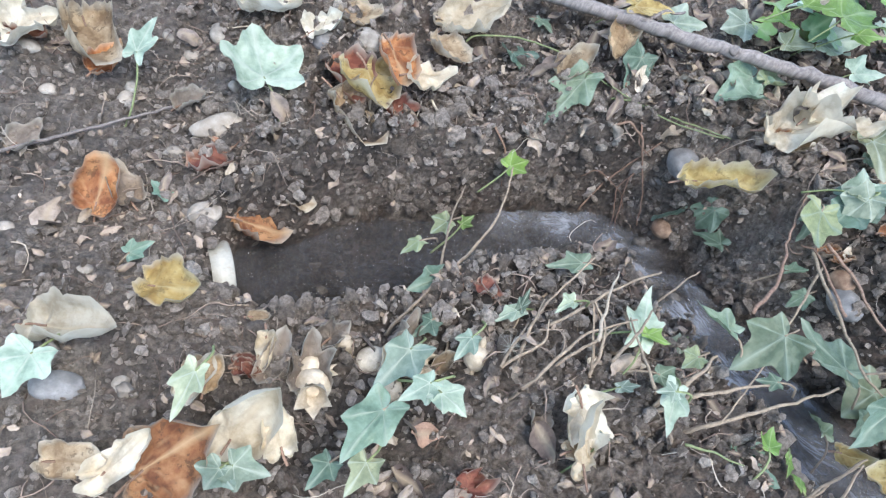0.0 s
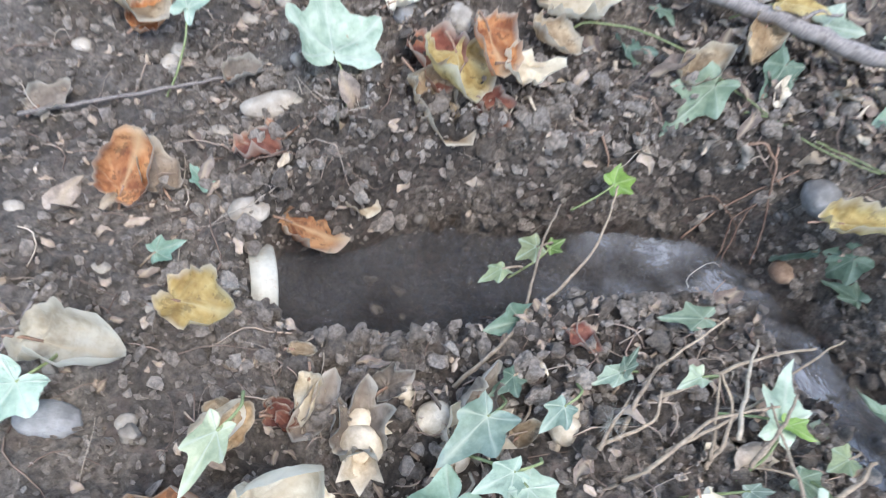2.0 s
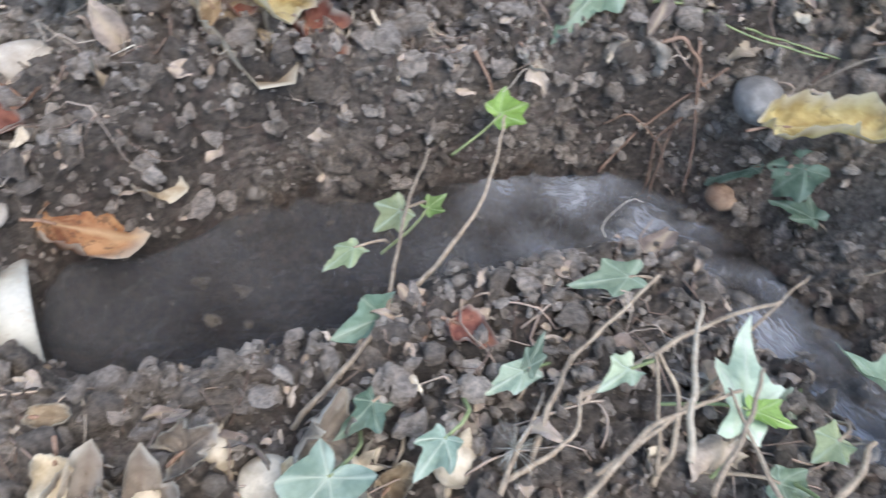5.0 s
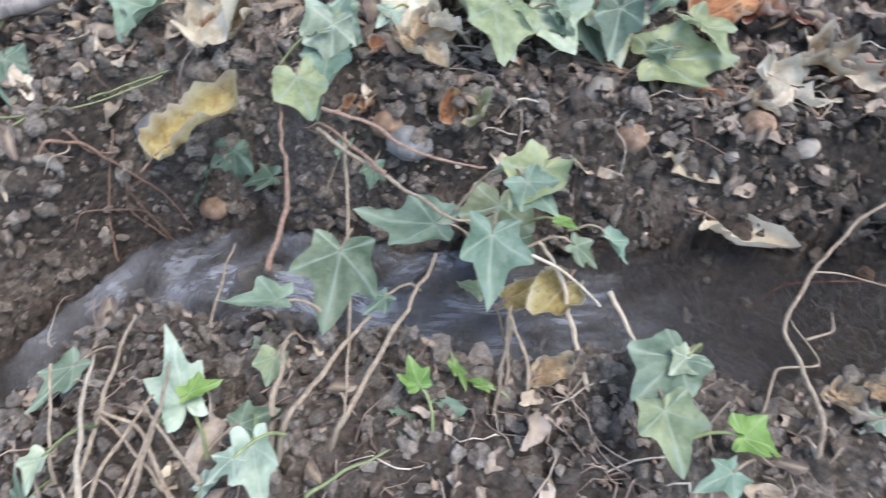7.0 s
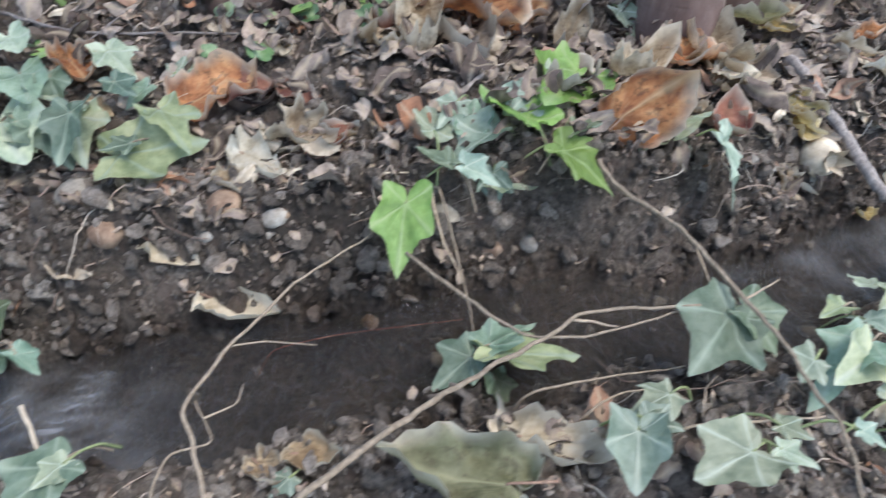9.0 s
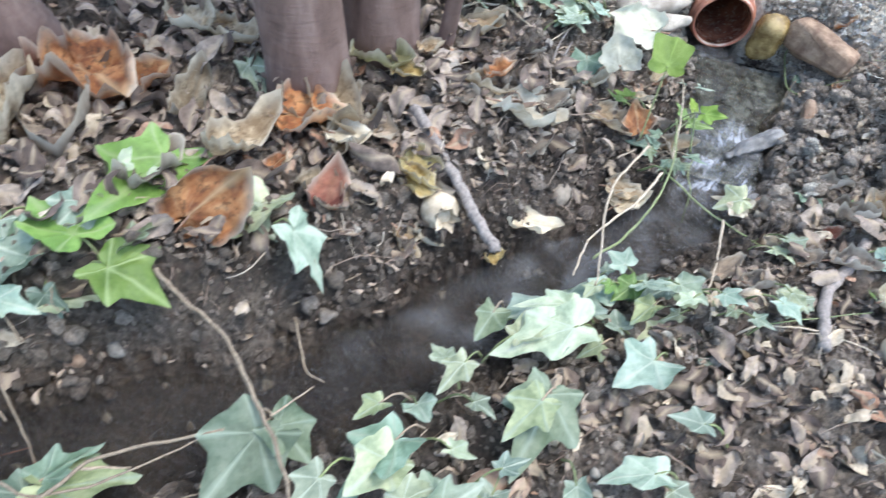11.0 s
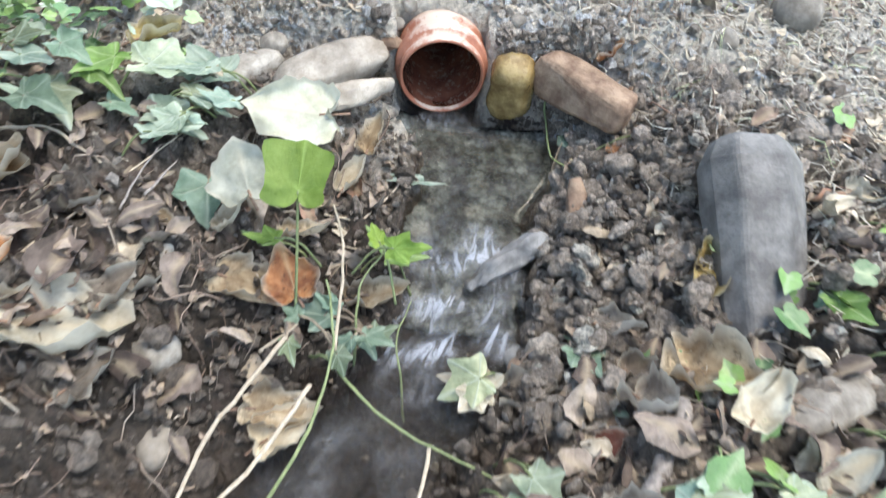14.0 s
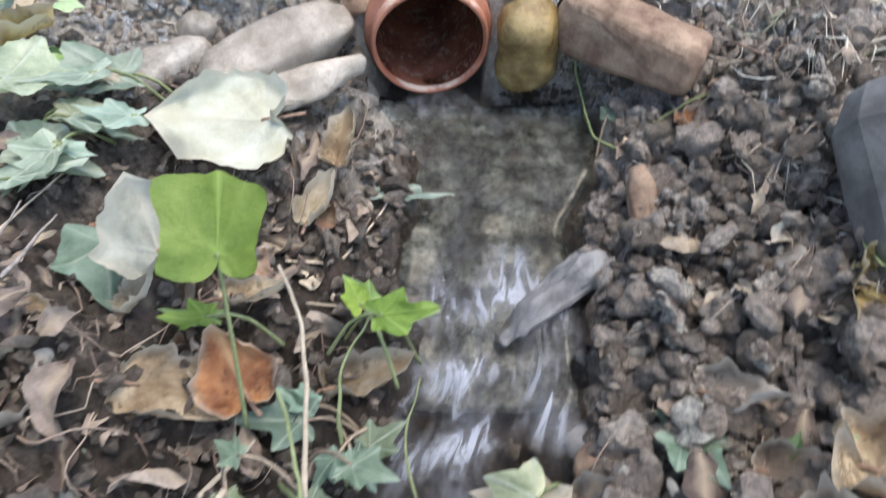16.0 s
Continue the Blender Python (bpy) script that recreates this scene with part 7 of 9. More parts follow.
ivy((0.622, 0.419, 0.477), (0.605, 0.382, 0.472), 0, IVY_PALE, "grey-green")
ivy((0.663, 0.363, 0.466), (0.653, 0.317, 0.453), 0, IVY_PALE, "grey-green")
ivy((0.675, 0.304, 0.454), (0.700, 0.284, 0.454), 0, IVY_PALE, "grey-green")
ivy((0.649, 0.297, 0.460), (0.623, 0.307, 0.448), 0, IVY)
ivy((0.759, 0.007, 0.470), (0.780, 0.069, 0.475), 0, IVY_YOUNG, "light green", width=1.1)
ivy((0.749, -0.010, 0.465), (0.749, -0.073, 0.450), 0, IVY_YOUNG, "vivid green", width=1.3, cup=0.05)
ivy((0.766, -0.015, 0.465), (0.810, -0.037, 0.470), 0, IVY, width=0.9)
ivy((0.656, 0.065, 0.450), (0.597, 0.041, 0.425), 0, IVY_YOUNG, "yellow-green", width=0.8)
ivy((0.693, 0.045, 0.455), (0.701, 0.084, 0.460), 0, IVY)
ivy((0.699, 0.046, 0.455), (0.706, 0.009, 0.445), 0, IVY_PALE, "grey-green")
ivy((0.715, 0.074, 0.460), (0.744, 0.095, 0.470), 0, IVY_PALE, "grey-green")
ivy((0.733, 0.053, 0.460), (0.769, 0.066, 0.470), 0, IVY)
ivy((0.874, -0.087, 0.450), (0.802, -0.067, 0.450), 0, IVY_PALE, "grey-green")
ivy((0.848, -0.079, 0.450), (0.838, -0.115, 0.445), 0, IVY_PALE, "grey-green")
ivy((0.838, -0.120, 0.470), (0.824, -0.173, 0.418), 0, IVY_PALE, "grey-green", width=0.9)
ivy((1.029, 0.020, 0.460), (1.003, -0.016, 0.444), 0, IVY_PALE, "grey-green")
ivy((0.889, 0.028, 0.456), (0.798, 0.009, 0.464), 0, IVY_PALE, "grey-green", width=0.5)
ivy((0.614, -0.023, 0.365), (0.568, -0.006, 0.360), 0, IVY, width=1.2)
ivy((0.613, -0.025, 0.370), (0.662, -0.050, 0.375), 0, IVY)
ivy((0.611, -0.028, 0.370), (0.648, -0.094, 0.370), 0, IVY, width=0.7)
ivy((0.612, -0.037, 0.350), (0.591, -0.063, 0.345), 0, IVY)
ivy((0.695, -0.175, 0.430), (0.622, -0.160, 0.425), 0, IVY)
ivy((0.696, -0.177, 0.430), (0.681, -0.216, 0.420), 0, IVY)
ivy((0.723, -0.270, 0.430), (0.656, -0.231, 0.420), 0, IVY)
ivy((0.738, -0.246, 0.430), (0.716, -0.229, 0.430), 0, IVY)
ivy((0.579, -0.140, 0.420), (0.530, -0.152, 0.420), 0, IVY_PALE, "blue-green")
ivy((0.581, -0.143, 0.420), (0.587, -0.168, 0.420), 0, IVY_PALE, "blue-green")
ivy((0.592, -0.208, 0.430), (0.546, -0.175, 0.430), 0, IVY_PALE, "grey-green", width=1.1)
ivy((0.595, -0.214, 0.430), (0.595, -0.242, 0.430), 0, IVY_PALE, "grey-green")
ivy((0.465, 0.034, 0.376), (0.446, 0.039, 0.374), 0, IVY_PALE, "blue-grey")
ivy((0.434, 0.219, 0.410), (0.434, 0.197, 0.400), 0, IVY)
ivy((0.402, 0.140, 0.400), (0.379, 0.143, 0.400), 0, IVY_PALE, "blue-green")
ivy((1.185, -0.396, 0.478), (1.221, -0.397, 0.508), 5, IVY_LIME, "vivid light green", 0.05, width=0.92, cup=0.25, fold=0.03, sway=0, shape="square")
ivy((1.201, -0.445, 0.430), (1.212, -0.437, 0.440), -4, IVY_LIME, "vivid light green", 0.03, sway=0)
ivy((1.193, -0.451, 0.435), (1.197, -0.483, 0.436), 61, IVY_LIME, "vivid light green", 0.03, width=0.9, sway=0)
ivy((1.196, -0.376, 0.430), (1.194, -0.349, 0.431), -1, IVY_LIME, "vivid light green", 0.03, width=0.8, sway=0)
ivy((1.222, -0.445, 0.404), (1.233, -0.427, 0.414), 0, IVY_YOUNG, "vivid green", width=0.9)
ivy((1.216, -0.447, 0.402), (1.219, -0.480, 0.403), 0, IVY_YOUNG, "vivid green", width=0.8)
ivy((1.208, -0.371, 0.412), (1.204, -0.342, 0.422), 0, IVY_YOUNG, "vivid green", width=0.5)
ivy((1.164, -0.421, 0.390), (1.162, -0.380, 0.396), 0, IVY, width=0.9)
ivy((1.147, -0.436, 0.395), (1.130, -0.423, 0.394), 0, IVY)
ivy((1.152, -0.444, 0.384), (1.169, -0.464, 0.386), 0, IVY)
ivy((1.148, -0.440, 0.394), (1.128, -0.455, 0.394), 0, IVY)
ivy((1.171, -0.420, 0.391), (1.176, -0.399, 0.398), 0, IVY)
ivy((1.243, -0.310, 0.437), (1.203, -0.319, 0.427), 0, IVY, width=1.3)
ivy((1.275, -0.288, 0.470), (1.248, -0.271, 0.459), 0, IVY_PALE, "pale blue-green", width=1.1)
ivy((1.272, -0.290, 0.469), (1.273, -0.305, 0.460), 0, IVY_PALE, "pale blue-green")
ivy((1.303, -0.318, 0.463), (1.291, -0.289, 0.477), 0, IVY_PALE, "pale blue-green", width=0.6)
ivy((1.322, -0.296, 0.479), (1.301, -0.259, 0.486), 0, IVY_PALE, "pale blue-green", width=0.6)
ivy((1.312, -0.434, 0.394), (1.308, -0.485, 0.392), 0, IVY_PALE, "pale floating", width=0.4)
ivy((1.361, -0.576, 0.408), (1.376, -0.581, 0.414), 0, IVY)
ivy((1.155, -0.594, 0.390), (1.135, -0.589, 0.388), 0, IVY)
ivy((1.136, -0.599, 0.392), (1.137, -0.612, 0.397), 0, IVY)
ivy((1.138, -0.315, 0.410), (1.147, -0.333, 0.401), 0, IVY_PALE, "dull green", width=0.5)
ivy((1.129, -0.536, 0.374), (1.139, -0.491, 0.375), 0, CREAM, "white")
ivy((1.129, -0.524, 0.376), (1.109, -0.510, 0.374), 0, CREAM, "white")
ivy((1.175, -0.588, 0.383), (1.146, -0.600, 0.387), 0, IVY)
ivy((1.034, -0.631, 0.439), (1.047, -0.666, 0.447), 0, IVY_PALE, "pale green")
ivy((1.047, -0.678, 0.446), (1.040, -0.709, 0.445), 0, IVY_PALE, "pale green")
ivy((1.021, -0.679, 0.442), (1.026, -0.655, 0.443), 0, IVY_YOUNG, "fresh green")
ivy((1.045, -0.738, 0.449), (1.007, -0.711, 0.440), 0, IVY, width=0.7)
ivy((1.007, -0.703, 0.439), (0.987, -0.711, 0.438), 0, IVY_PALE, "grey-green")
ivy((0.941, -0.734, 0.449), (0.948, -0.707, 0.452), 0, IVY_PALE, "pale green")
ivy((1.124, -0.798, 0.465), (1.119, -0.764, 0.457), 0, IVY_YOUNG, "fresh green", width=0.7)
ivy((1.078, -0.741, 0.452), (1.069, -0.787, 0.453), 0, IVY, width=0.7)
ivy((1.164, -0.796, 0.467), (1.148, -0.822, 0.469), 0, IVY)
ivy((1.183, -0.741, 0.451), (1.164, -0.756, 0.453), 0, IVY_YOUNG, "fresh green")
ivy((1.172, -0.731, 0.445), (1.185, -0.745, 0.453), 0, IVY)
ivy((1.305, -0.822, 0.472), (1.321, -0.885, 0.474), 0, IVY_PALE, "pale")
ivy((1.059, -0.562, 0.399), (1.042, -0.575, 0.404), 0, IVY_PALE, "grey-green")
ivy((1.119, -0.607, 0.398), (1.095, -0.612, 0.412), 0, IVY_PALE, "grey-green")
ivy((0.970, -0.558, 0.428), (0.932, -0.542, 0.434), 0, IVY_PALE, "pale green")
ivy((0.966, -0.409, 0.400), (0.981, -0.386, 0.400), 0, IVY_PALE, "pale olive", width=1.3)
ivy((0.941, -0.418, 0.410), (0.914, -0.397, 0.410), 0, IVY_YOUNG, "mid green")
ivy((0.918, -0.382, 0.420), (0.896, -0.370, 0.420), 0, IVY_PALE, "blue-green")
ivy((0.950, -0.449, 0.410), (0.930, -0.429, 0.410), 0, IVY_PALE, "pale green")
ivy((0.946, -0.453, 0.410), (0.934, -0.483, 0.410), 0, IVY)
ivy((0.951, -0.489, 0.410), (0.930, -0.511, 0.410), 0, IVY_PALE, "pale green")
ivy((0.939, -0.522, 0.410), (0.920, -0.500, 0.410), 0, IVY_PALE, "pale green")
ivy((0.923, -0.461, 0.410), (0.908, -0.444, 0.410), 0, IVY_PALE, "pale green")
ivy((0.933, -0.534, 0.410), (0.924, -0.557, 0.410), 0, IVY_PALE, "pale green")
ivy((1.125, -0.410, 0.440), (1.132, -0.395, 0.440), 0, IVY)
ivy((1.116, -0.402, 0.430), (1.101, -0.410, 0.420), 0, IVY)
ivy((1.132, -0.444, 0.420), (1.124, -0.469, 0.420), 0, IVY)
ivy((1.117, -0.431, 0.420), (1.105, -0.441, 0.410), 0, IVY)
ivy((1.247, -0.268, 0.470), (1.269, -0.304, 0.460), 0, IVY_PALE, "pale green", width=0.7)
ivy((1.281, -0.279, 0.467), (1.246, -0.262, 0.464), 0, IVY)
ivy((1.287, -0.284, 0.477), (1.297, -0.324, 0.460), 0, IVY_PALE, "pale green", width=0.5)
ivy((1.339, -0.303, 0.465), (1.311, -0.245, 0.481), 0, IVY_PALE, "pale green", width=0.6)
ivy((1.287, -0.203, 0.483), (1.307, -0.235, 0.481), 0, IVY_YOUNG, "mid green", width=0.6)
ivy((1.260, -0.192, 0.481), (1.264, -0.154, 0.485), 0, IVY_PALE, "pale green", width=0.6)
ivy((1.289, -0.138, 0.503), (1.264, -0.121, 0.498), 0, IVY_PALE, "whitish")
ivy((1.262, -0.162, 0.494), (1.242, -0.144, 0.492), 0, IVY_PALE, "whitish")
ivy((0.857, -0.302, 0.420), (0.820, -0.294, 0.420), 0, IVY)

# ---- vines and twigs ----
stem([(0.019, 0.789, 0.341), (0.203, 0.755, 0.359), (0.285, 0.703, 0.391), (0.368, 0.654, 0.418), (0.440, 0.626, 0.436), (0.513, 0.585, 0.455)], 0.0078, 0.0072, TWIG, "fallen_branch", "thick grey-brown fallen branch lying across the ivy", "branch", 0.08, 3)
stem([(-0.310, 0.522, 0.229), (-0.249, 0.553, 0.238), (-0.183, 0.592, 0.243), (-0.137, 0.611, 0.257)], 0.0034, 0.0026, TWIG, "twig", "long grey twig on bare soil", "twig")
stem([(-0.146, 0.707, 0.252), (-0.099, 0.705, 0.272), (-0.067, 0.706, 0.291), (-0.016, 0.713, 0.305)], 0.0018, 0.0016, STRAW, "straw", "thin pale straw on the soil", "straw")
stem([(0.110, 0.697, 0.328), (0.164, 0.708, 0.331), (0.209, 0.682, 0.344), (0.238, 0.643, 0.353), (0.302, 0.589, 0.364), (0.357, 0.567, 0.378)], 0.0026, 0.002, GREEN_STEM, "vine", "green ivy runner", "vine")
stem([(-0.049, 0.577, 0.287), (-0.080, 0.576, 0.276), (-0.116, 0.585, 0.259)], 0.0022, 0.0016, ROOT, "twig", "thin brown twig", "twig")
stem([(-0.255, 0.321, 0.261), (-0.250, 0.356, 0.261), (-0.243, 0.387, 0.266)], 0.003, 0.002, TWIG, "twig", "grey twig", "twig")
stem([(0.064, 0.595, 0.312), (0.074, 0.559, 0.303)], 0.0024, 0.0022, STRAW, "straw", "short pale broken straw", "straw")
stem([(0.318, 0.558, 0.230), (0.305, 0.574, 0.280), (0.311, 0.579, 0.307)], 0.002, 0.0014, ROOT, "root", "thin root hanging from the bank", "root")
stem([(0.018, 0.356, 0.310), (0.039, 0.380, 0.308), (0.059, 0.403, 0.305), (0.066, 0.437, 0.303), (0.079, 0.480, 0.300), (0.095, 0.513, 0.298)], 0.0032, 0.002)
stem([(0.062, 0.409, 0.290), (0.098, 0.443, 0.292), (0.125, 0.480, 0.295), (0.142, 0.518, 0.297), (0.149, 0.545, 0.300)], 0.003, 0.0016)
stem([(0.125, 0.348, 0.310), (0.141, 0.373, 0.344), (0.168, 0.397, 0.378)], 0.0026, 0.0022)
stem([(0.128, 0.345, 0.330), (0.164, 0.363, 0.353), (0.192, 0.376, 0.377), (0.211, 0.376, 0.400)], 0.0032, 0.0026)
stem([(0.115, 0.302, 0.360), (0.145, 0.327, 0.367), (0.160, 0.334, 0.373), (0.193, 0.342, 0.380)], 0.0032, 0.0022)
stem([(0.170, 0.314, 0.340), (0.172, 0.342, 0.350), (0.169, 0.365, 0.360)], 0.0028, 0.002)
stem([(0.232, 0.295, 0.380), (0.262, 0.317, 0.380)], 0.0045, 0.004)
stem([(0.230, 0.283, 0.380), (0.271, 0.290, 0.380), (0.306, 0.295, 0.380)], 0.004, 0.003)
stem([(0.090, 0.311, 0.340), (0.114, 0.343, 0.335), (0.124, 0.355, 0.330)], 0.0028, 0.002)
stem([(0.059, 0.336, 0.310), (0.066, 0.372, 0.300)], 0.0024, 0.002)
stem([(0.274, 0.618, 0.355), (0.285, 0.593, 0.348), (0.290, 0.586, 0.328), (0.309, 0.580, 0.319)], 0.0026, 0.002, ROOT, "root", "brown root on the bank", "root")
stem([(0.314, 0.562, 0.233), (0.298, 0.571, 0.267), (0.308, 0.577, 0.295)], 0.0022, 0.0016, ROOT, "root", "brown root on the bank", "root")
stem([(0.270, 0.337, 0.420), (0.319, 0.376, 0.413), (0.356, 0.427, 0.407), (0.418, 0.496, 0.400)], 0.0034, 0.0026, ROOT)
stem([(0.369, 0.344, 0.420), (0.378, 0.382, 0.413), (0.384, 0.418, 0.407), (0.378, 0.427, 0.400)], 0.003, 0.0026, ROOT)
stem([(0.139, 0.311, 0.400), (0.164, 0.356, 0.390), (0.186, 0.384, 0.380)], 0.003, 0.0022, STRAW)
stem([(0.154, 0.300, 0.390), (0.191, 0.331, 0.385), (0.210, 0.352, 0.380)], 0.003, 0.002)
stem([(0.178, 0.278, 0.400), (0.182, 0.314, 0.390), (0.187, 0.343, 0.380)], 0.0026, 0.002)
stem([(0.384, 0.416, 0.420), (0.393, 0.377, 0.425), (0.386, 0.344, 0.430), (0.391, 0.315, 0.435), (0.400, 0.292, 0.440)], 0.003, 0.0026, ROOT)
stem([(0.375, 0.412, 0.410), (0.374, 0.349, 0.410), (0.376, 0.294, 0.410), (0.387, 0.281, 0.410)], 0.0034, 0.0024)
stem([(0.394, 0.405, 0.400), (0.347, 0.355, 0.390), (0.298, 0.304, 0.380), (0.254, 0.264, 0.370)], 0.0024, 0.0028)
stem([(0.580, 0.280, 0.421), (0.535, 0.267, 0.400), (0.507, 0.265, 0.364)], 0.0026, 0.0022, TWIG, "twig", "grey twig slanting down the bank", "twig")
stem([(0.566, 0.338, 0.420), (0.587, 0.284, 0.421), (0.629, 0.211, 0.425), (0.648, 0.180, 0.429)], 0.0038, 0.003, ROOT, "root", "brown root along the bank", "root")
stem([(0.369, 0.167, 0.345), (0.388, 0.201, 0.370), (0.405, 0.232, 0.395), (0.391, 0.242, 0.420)], 0.004, 0.0026, STRAW, "dry_stalk", "pale dry stalk standing in the water's edge", "stalk")
stem([(0.314, 0.203, 0.340), (0.338, 0.220, 0.370), (0.357, 0.233, 0.400)], 0.003, 0.0024)
stem([(0.336, 0.210, 0.340), (0.350, 0.224, 0.370), (0.357, 0.233, 0.400)], 0.0028, 0.0024)
stem([(0.338, 0.193, 0.340), (0.352, 0.210, 0.370), (0.351, 0.229, 0.400)], 0.0032, 0.0024)
stem([(0.254, 0.268, 0.360), (0.303, 0.276, 0.380), (0.356, 0.289, 0.400)], 0.0042, 0.0034)
stem([(0.230, 0.368, 0.330), (0.263, 0.392, 0.340), (0.300, 0.416, 0.350)], 0.0026, 0.002)
stem([(0.209, 0.245, 0.380), (0.233, 0.238, 0.383), (0.252, 0.230, 0.385)], 0.0022, 0.0018, GREEN_STEM)
stem([(0.247, 0.618, 0.351), (0.274, 0.615, 0.359), (0.327, 0.592, 0.365), (0.363, 0.565, 0.381)], 0.0026, 0.002, GREEN_STEM, "vine", "olive ivy runner", "vine")
stem([(0.272, 0.566, 0.223), (0.285, 0.579, 0.272), (0.314, 0.585, 0.338)], 0.0024, 0.0018, ROOT, "root", "thin root on the bank", "root")
stem([(0.681, 0.123, 0.423), (0.635, 0.160, 0.424)], 0.002, 0.0018, STRAW, "straw", "pale straw", "straw")
stem([(0.380, 0.240, 0.420), (0.388, 0.221, 0.415), (0.385, 0.193, 0.410)], 0.0022, 0.0016, STRAW)
stem([(0.341, 0.183, 0.352), (0.368, 0.181, 0.365)], 0.0018, 0.0012)
stem([(0.436, 0.006, 0.430), (0.497, -0.017, 0.431), (0.552, -0.044, 0.432), (0.594, -0.068, 0.433), (0.631, -0.084, 0.434), (0.676, -0.152, 0.435)], 0.0042, 0.0026)
stem([(0.621, -0.078, 0.432), (0.633, -0.108, 0.430)], 0.0026, 0.001)
stem([(0.423, 0.063, 0.390), (0.446, 0.091, 0.396), (0.458, 0.109, 0.402), (0.507, 0.110, 0.408), (0.566, 0.103, 0.414), (0.629, 0.080, 0.420)], 0.0034, 0.0024)
stem([(0.413, 0.093, 0.390), (0.435, 0.099, 0.393), (0.450, 0.077, 0.397), (0.466, 0.105, 0.400)], 0.002, 0.0012)
stem([(0.507, 0.110, 0.405), (0.522, 0.095, 0.403), (0.538, 0.066, 0.400)], 0.0014, 0.0008)
stem([(0.459, 0.093, 0.400), (0.477, 0.082, 0.400), (0.490, 0.088, 0.400)], 0.0016, 0.0008)
stem([(0.618, 0.044, 0.430), (0.600, -0.022, 0.430), (0.594, -0.061, 0.430), (0.619, -0.099, 0.430), (0.681, -0.151, 0.430)], 0.0028, 0.002)
stem([(0.760, -0.065, 0.440), (0.740, -0.119, 0.442), (0.689, -0.177, 0.444), (0.657, -0.209, 0.446), (0.606, -0.245, 0.448), (0.569, -0.254, 0.450)], 0.0042, 0.0045)
stem([(0.694, -0.178, 0.440), (0.725, -0.196, 0.440)], 0.002, 0.001)
stem([(0.817, -0.131, 0.385), (0.868, -0.175, 0.391)], 0.0018, 0.0012)
stem([(0.809, -0.137, 0.380), (0.767, -0.166, 0.371), (0.764, -0.185, 0.372)], 0.0018, 0.0014)
stem([(0.577, -0.072, 0.400), (0.616, -0.116, 0.400), (0.651, -0.159, 0.400)], 0.0024, 0.0018)
stem([(0.587, -0.113, 0.400), (0.607, -0.126, 0.400), (0.631, -0.153, 0.400)], 0.0022, 0.0014)
stem([(0.589, -0.167, 0.420), (0.613, -0.207, 0.425), (0.632, -0.239, 0.430)], 0.0026, 0.002)
stem([(0.718, 0.203, 0.438), (0.791, 0.165, 0.450), (0.863, 0.102, 0.445), (0.866, 0.073, 0.443)], 0.0034, 0.0024, ROOT, "root", "purple-brown root in the litter", "root")
stem([(0.678, 0.091, 0.427), (0.749, 0.128, 0.441), (0.900, 0.207, 0.436)], 0.0036, 0.003, ROOT)
stem([(0.638, 0.154, 0.426), (0.667, 0.132, 0.427), (0.694, 0.076, 0.437)], 0.003, 0.0024, STRAW, "straw", "pale dry stem", "straw")
stem([(0.563, 0.329, 0.418), (0.592, 0.264, 0.422), (0.620, 0.211, 0.423)], 0.004, 0.003, ROOT, "root", "brown root along the bank", "root")
stem([(0.665, 0.491, 0.456), (0.678, 0.409, 0.455), (0.716, 0.340, 0.462), (0.775, 0.257, 0.461)], 0.0036, 0.002, TWIG, "twig", "grey-brown twig on the litter", "twig")
stem([(0.655, 0.393, 0.452), (0.739, 0.394, 0.468)], 0.0022, 0.0018, TWIG, "twig", "thin grey twig", "twig")
stem([(0.684, 0.052, 0.440), (0.654, 0.016, 0.400), (0.627, -0.016, 0.360)], 0.0026, 0.0022)
stem([(0.675, 0.055, 0.440), (0.650, 0.030, 0.420), (0.640, 0.006, 0.400)], 0.0026, 0.002)
stem([(0.546, 0.115, 0.351), (0.580, 0.078, 0.356), (0.640, 0.001, 0.359)], 0.0009, 0.0008, RED_LEAF, "root", "long thin red rootlet over the water", "root")
stem([(1.205, -0.248, 0.457), (1.138, -0.184, 0.450), (1.082, -0.101, 0.449)], 0.0016, 0.0012, STRAW, "straw", "pale straw", "straw")
stem([(0.415, 0.198, 0.390), (0.396, 0.160, 0.380)], 0.0034, 0.003, STRAW, "dry_stalk", "pale dry stalk", "stalk")
stem([(1.116, -0.402, 0.430), (1.049, -0.375, 0.427), (1.003, -0.372, 0.425), (0.960, -0.378, 0.422), (0.915, -0.379, 0.420)], 0.003, 0.0026, STRAW)
stem([(1.091, -0.422, 0.420), (1.039, -0.403, 0.417), (0.995, -0.376, 0.415), (0.971, -0.363, 0.412), (0.927, -0.359, 0.410)], 0.003, 0.0026, STRAW)
stem([(1.125, -0.420, 0.402), (1.100, -0.446, 0.404), (1.078, -0.478, 0.398), (1.060, -0.541, 0.390)], 0.0026, 0.0020, GREEN_STEM)
stem([(1.070, -0.496, 0.400), (1.006, -0.492, 0.400), (0.954, -0.484, 0.400)], 0.0026, 0.002, STRAW)
stem([(1.100, -0.640, 0.432), (1.035, -0.612, 0.425), (0.989, -0.584, 0.421), (0.920, -0.578, 0.426)], 0.0052, 0.0056, TWIG, "twig", "stout grey forked twig on the litter", "twig")
stem([(1.085, -0.640, 0.433), (1.063, -0.672, 0.432), (1.045, -0.700, 0.431)], 0.0018, 0.0012, STRAW)
stem([(1.037, -0.163, 0.455), (1.003, -0.203, 0.438), (0.969, -0.243, 0.419), (0.935, -0.284, 0.399)], 0.0055, 0.0058, TWIG, "stick", "straight grey stick on the bank", "stick")
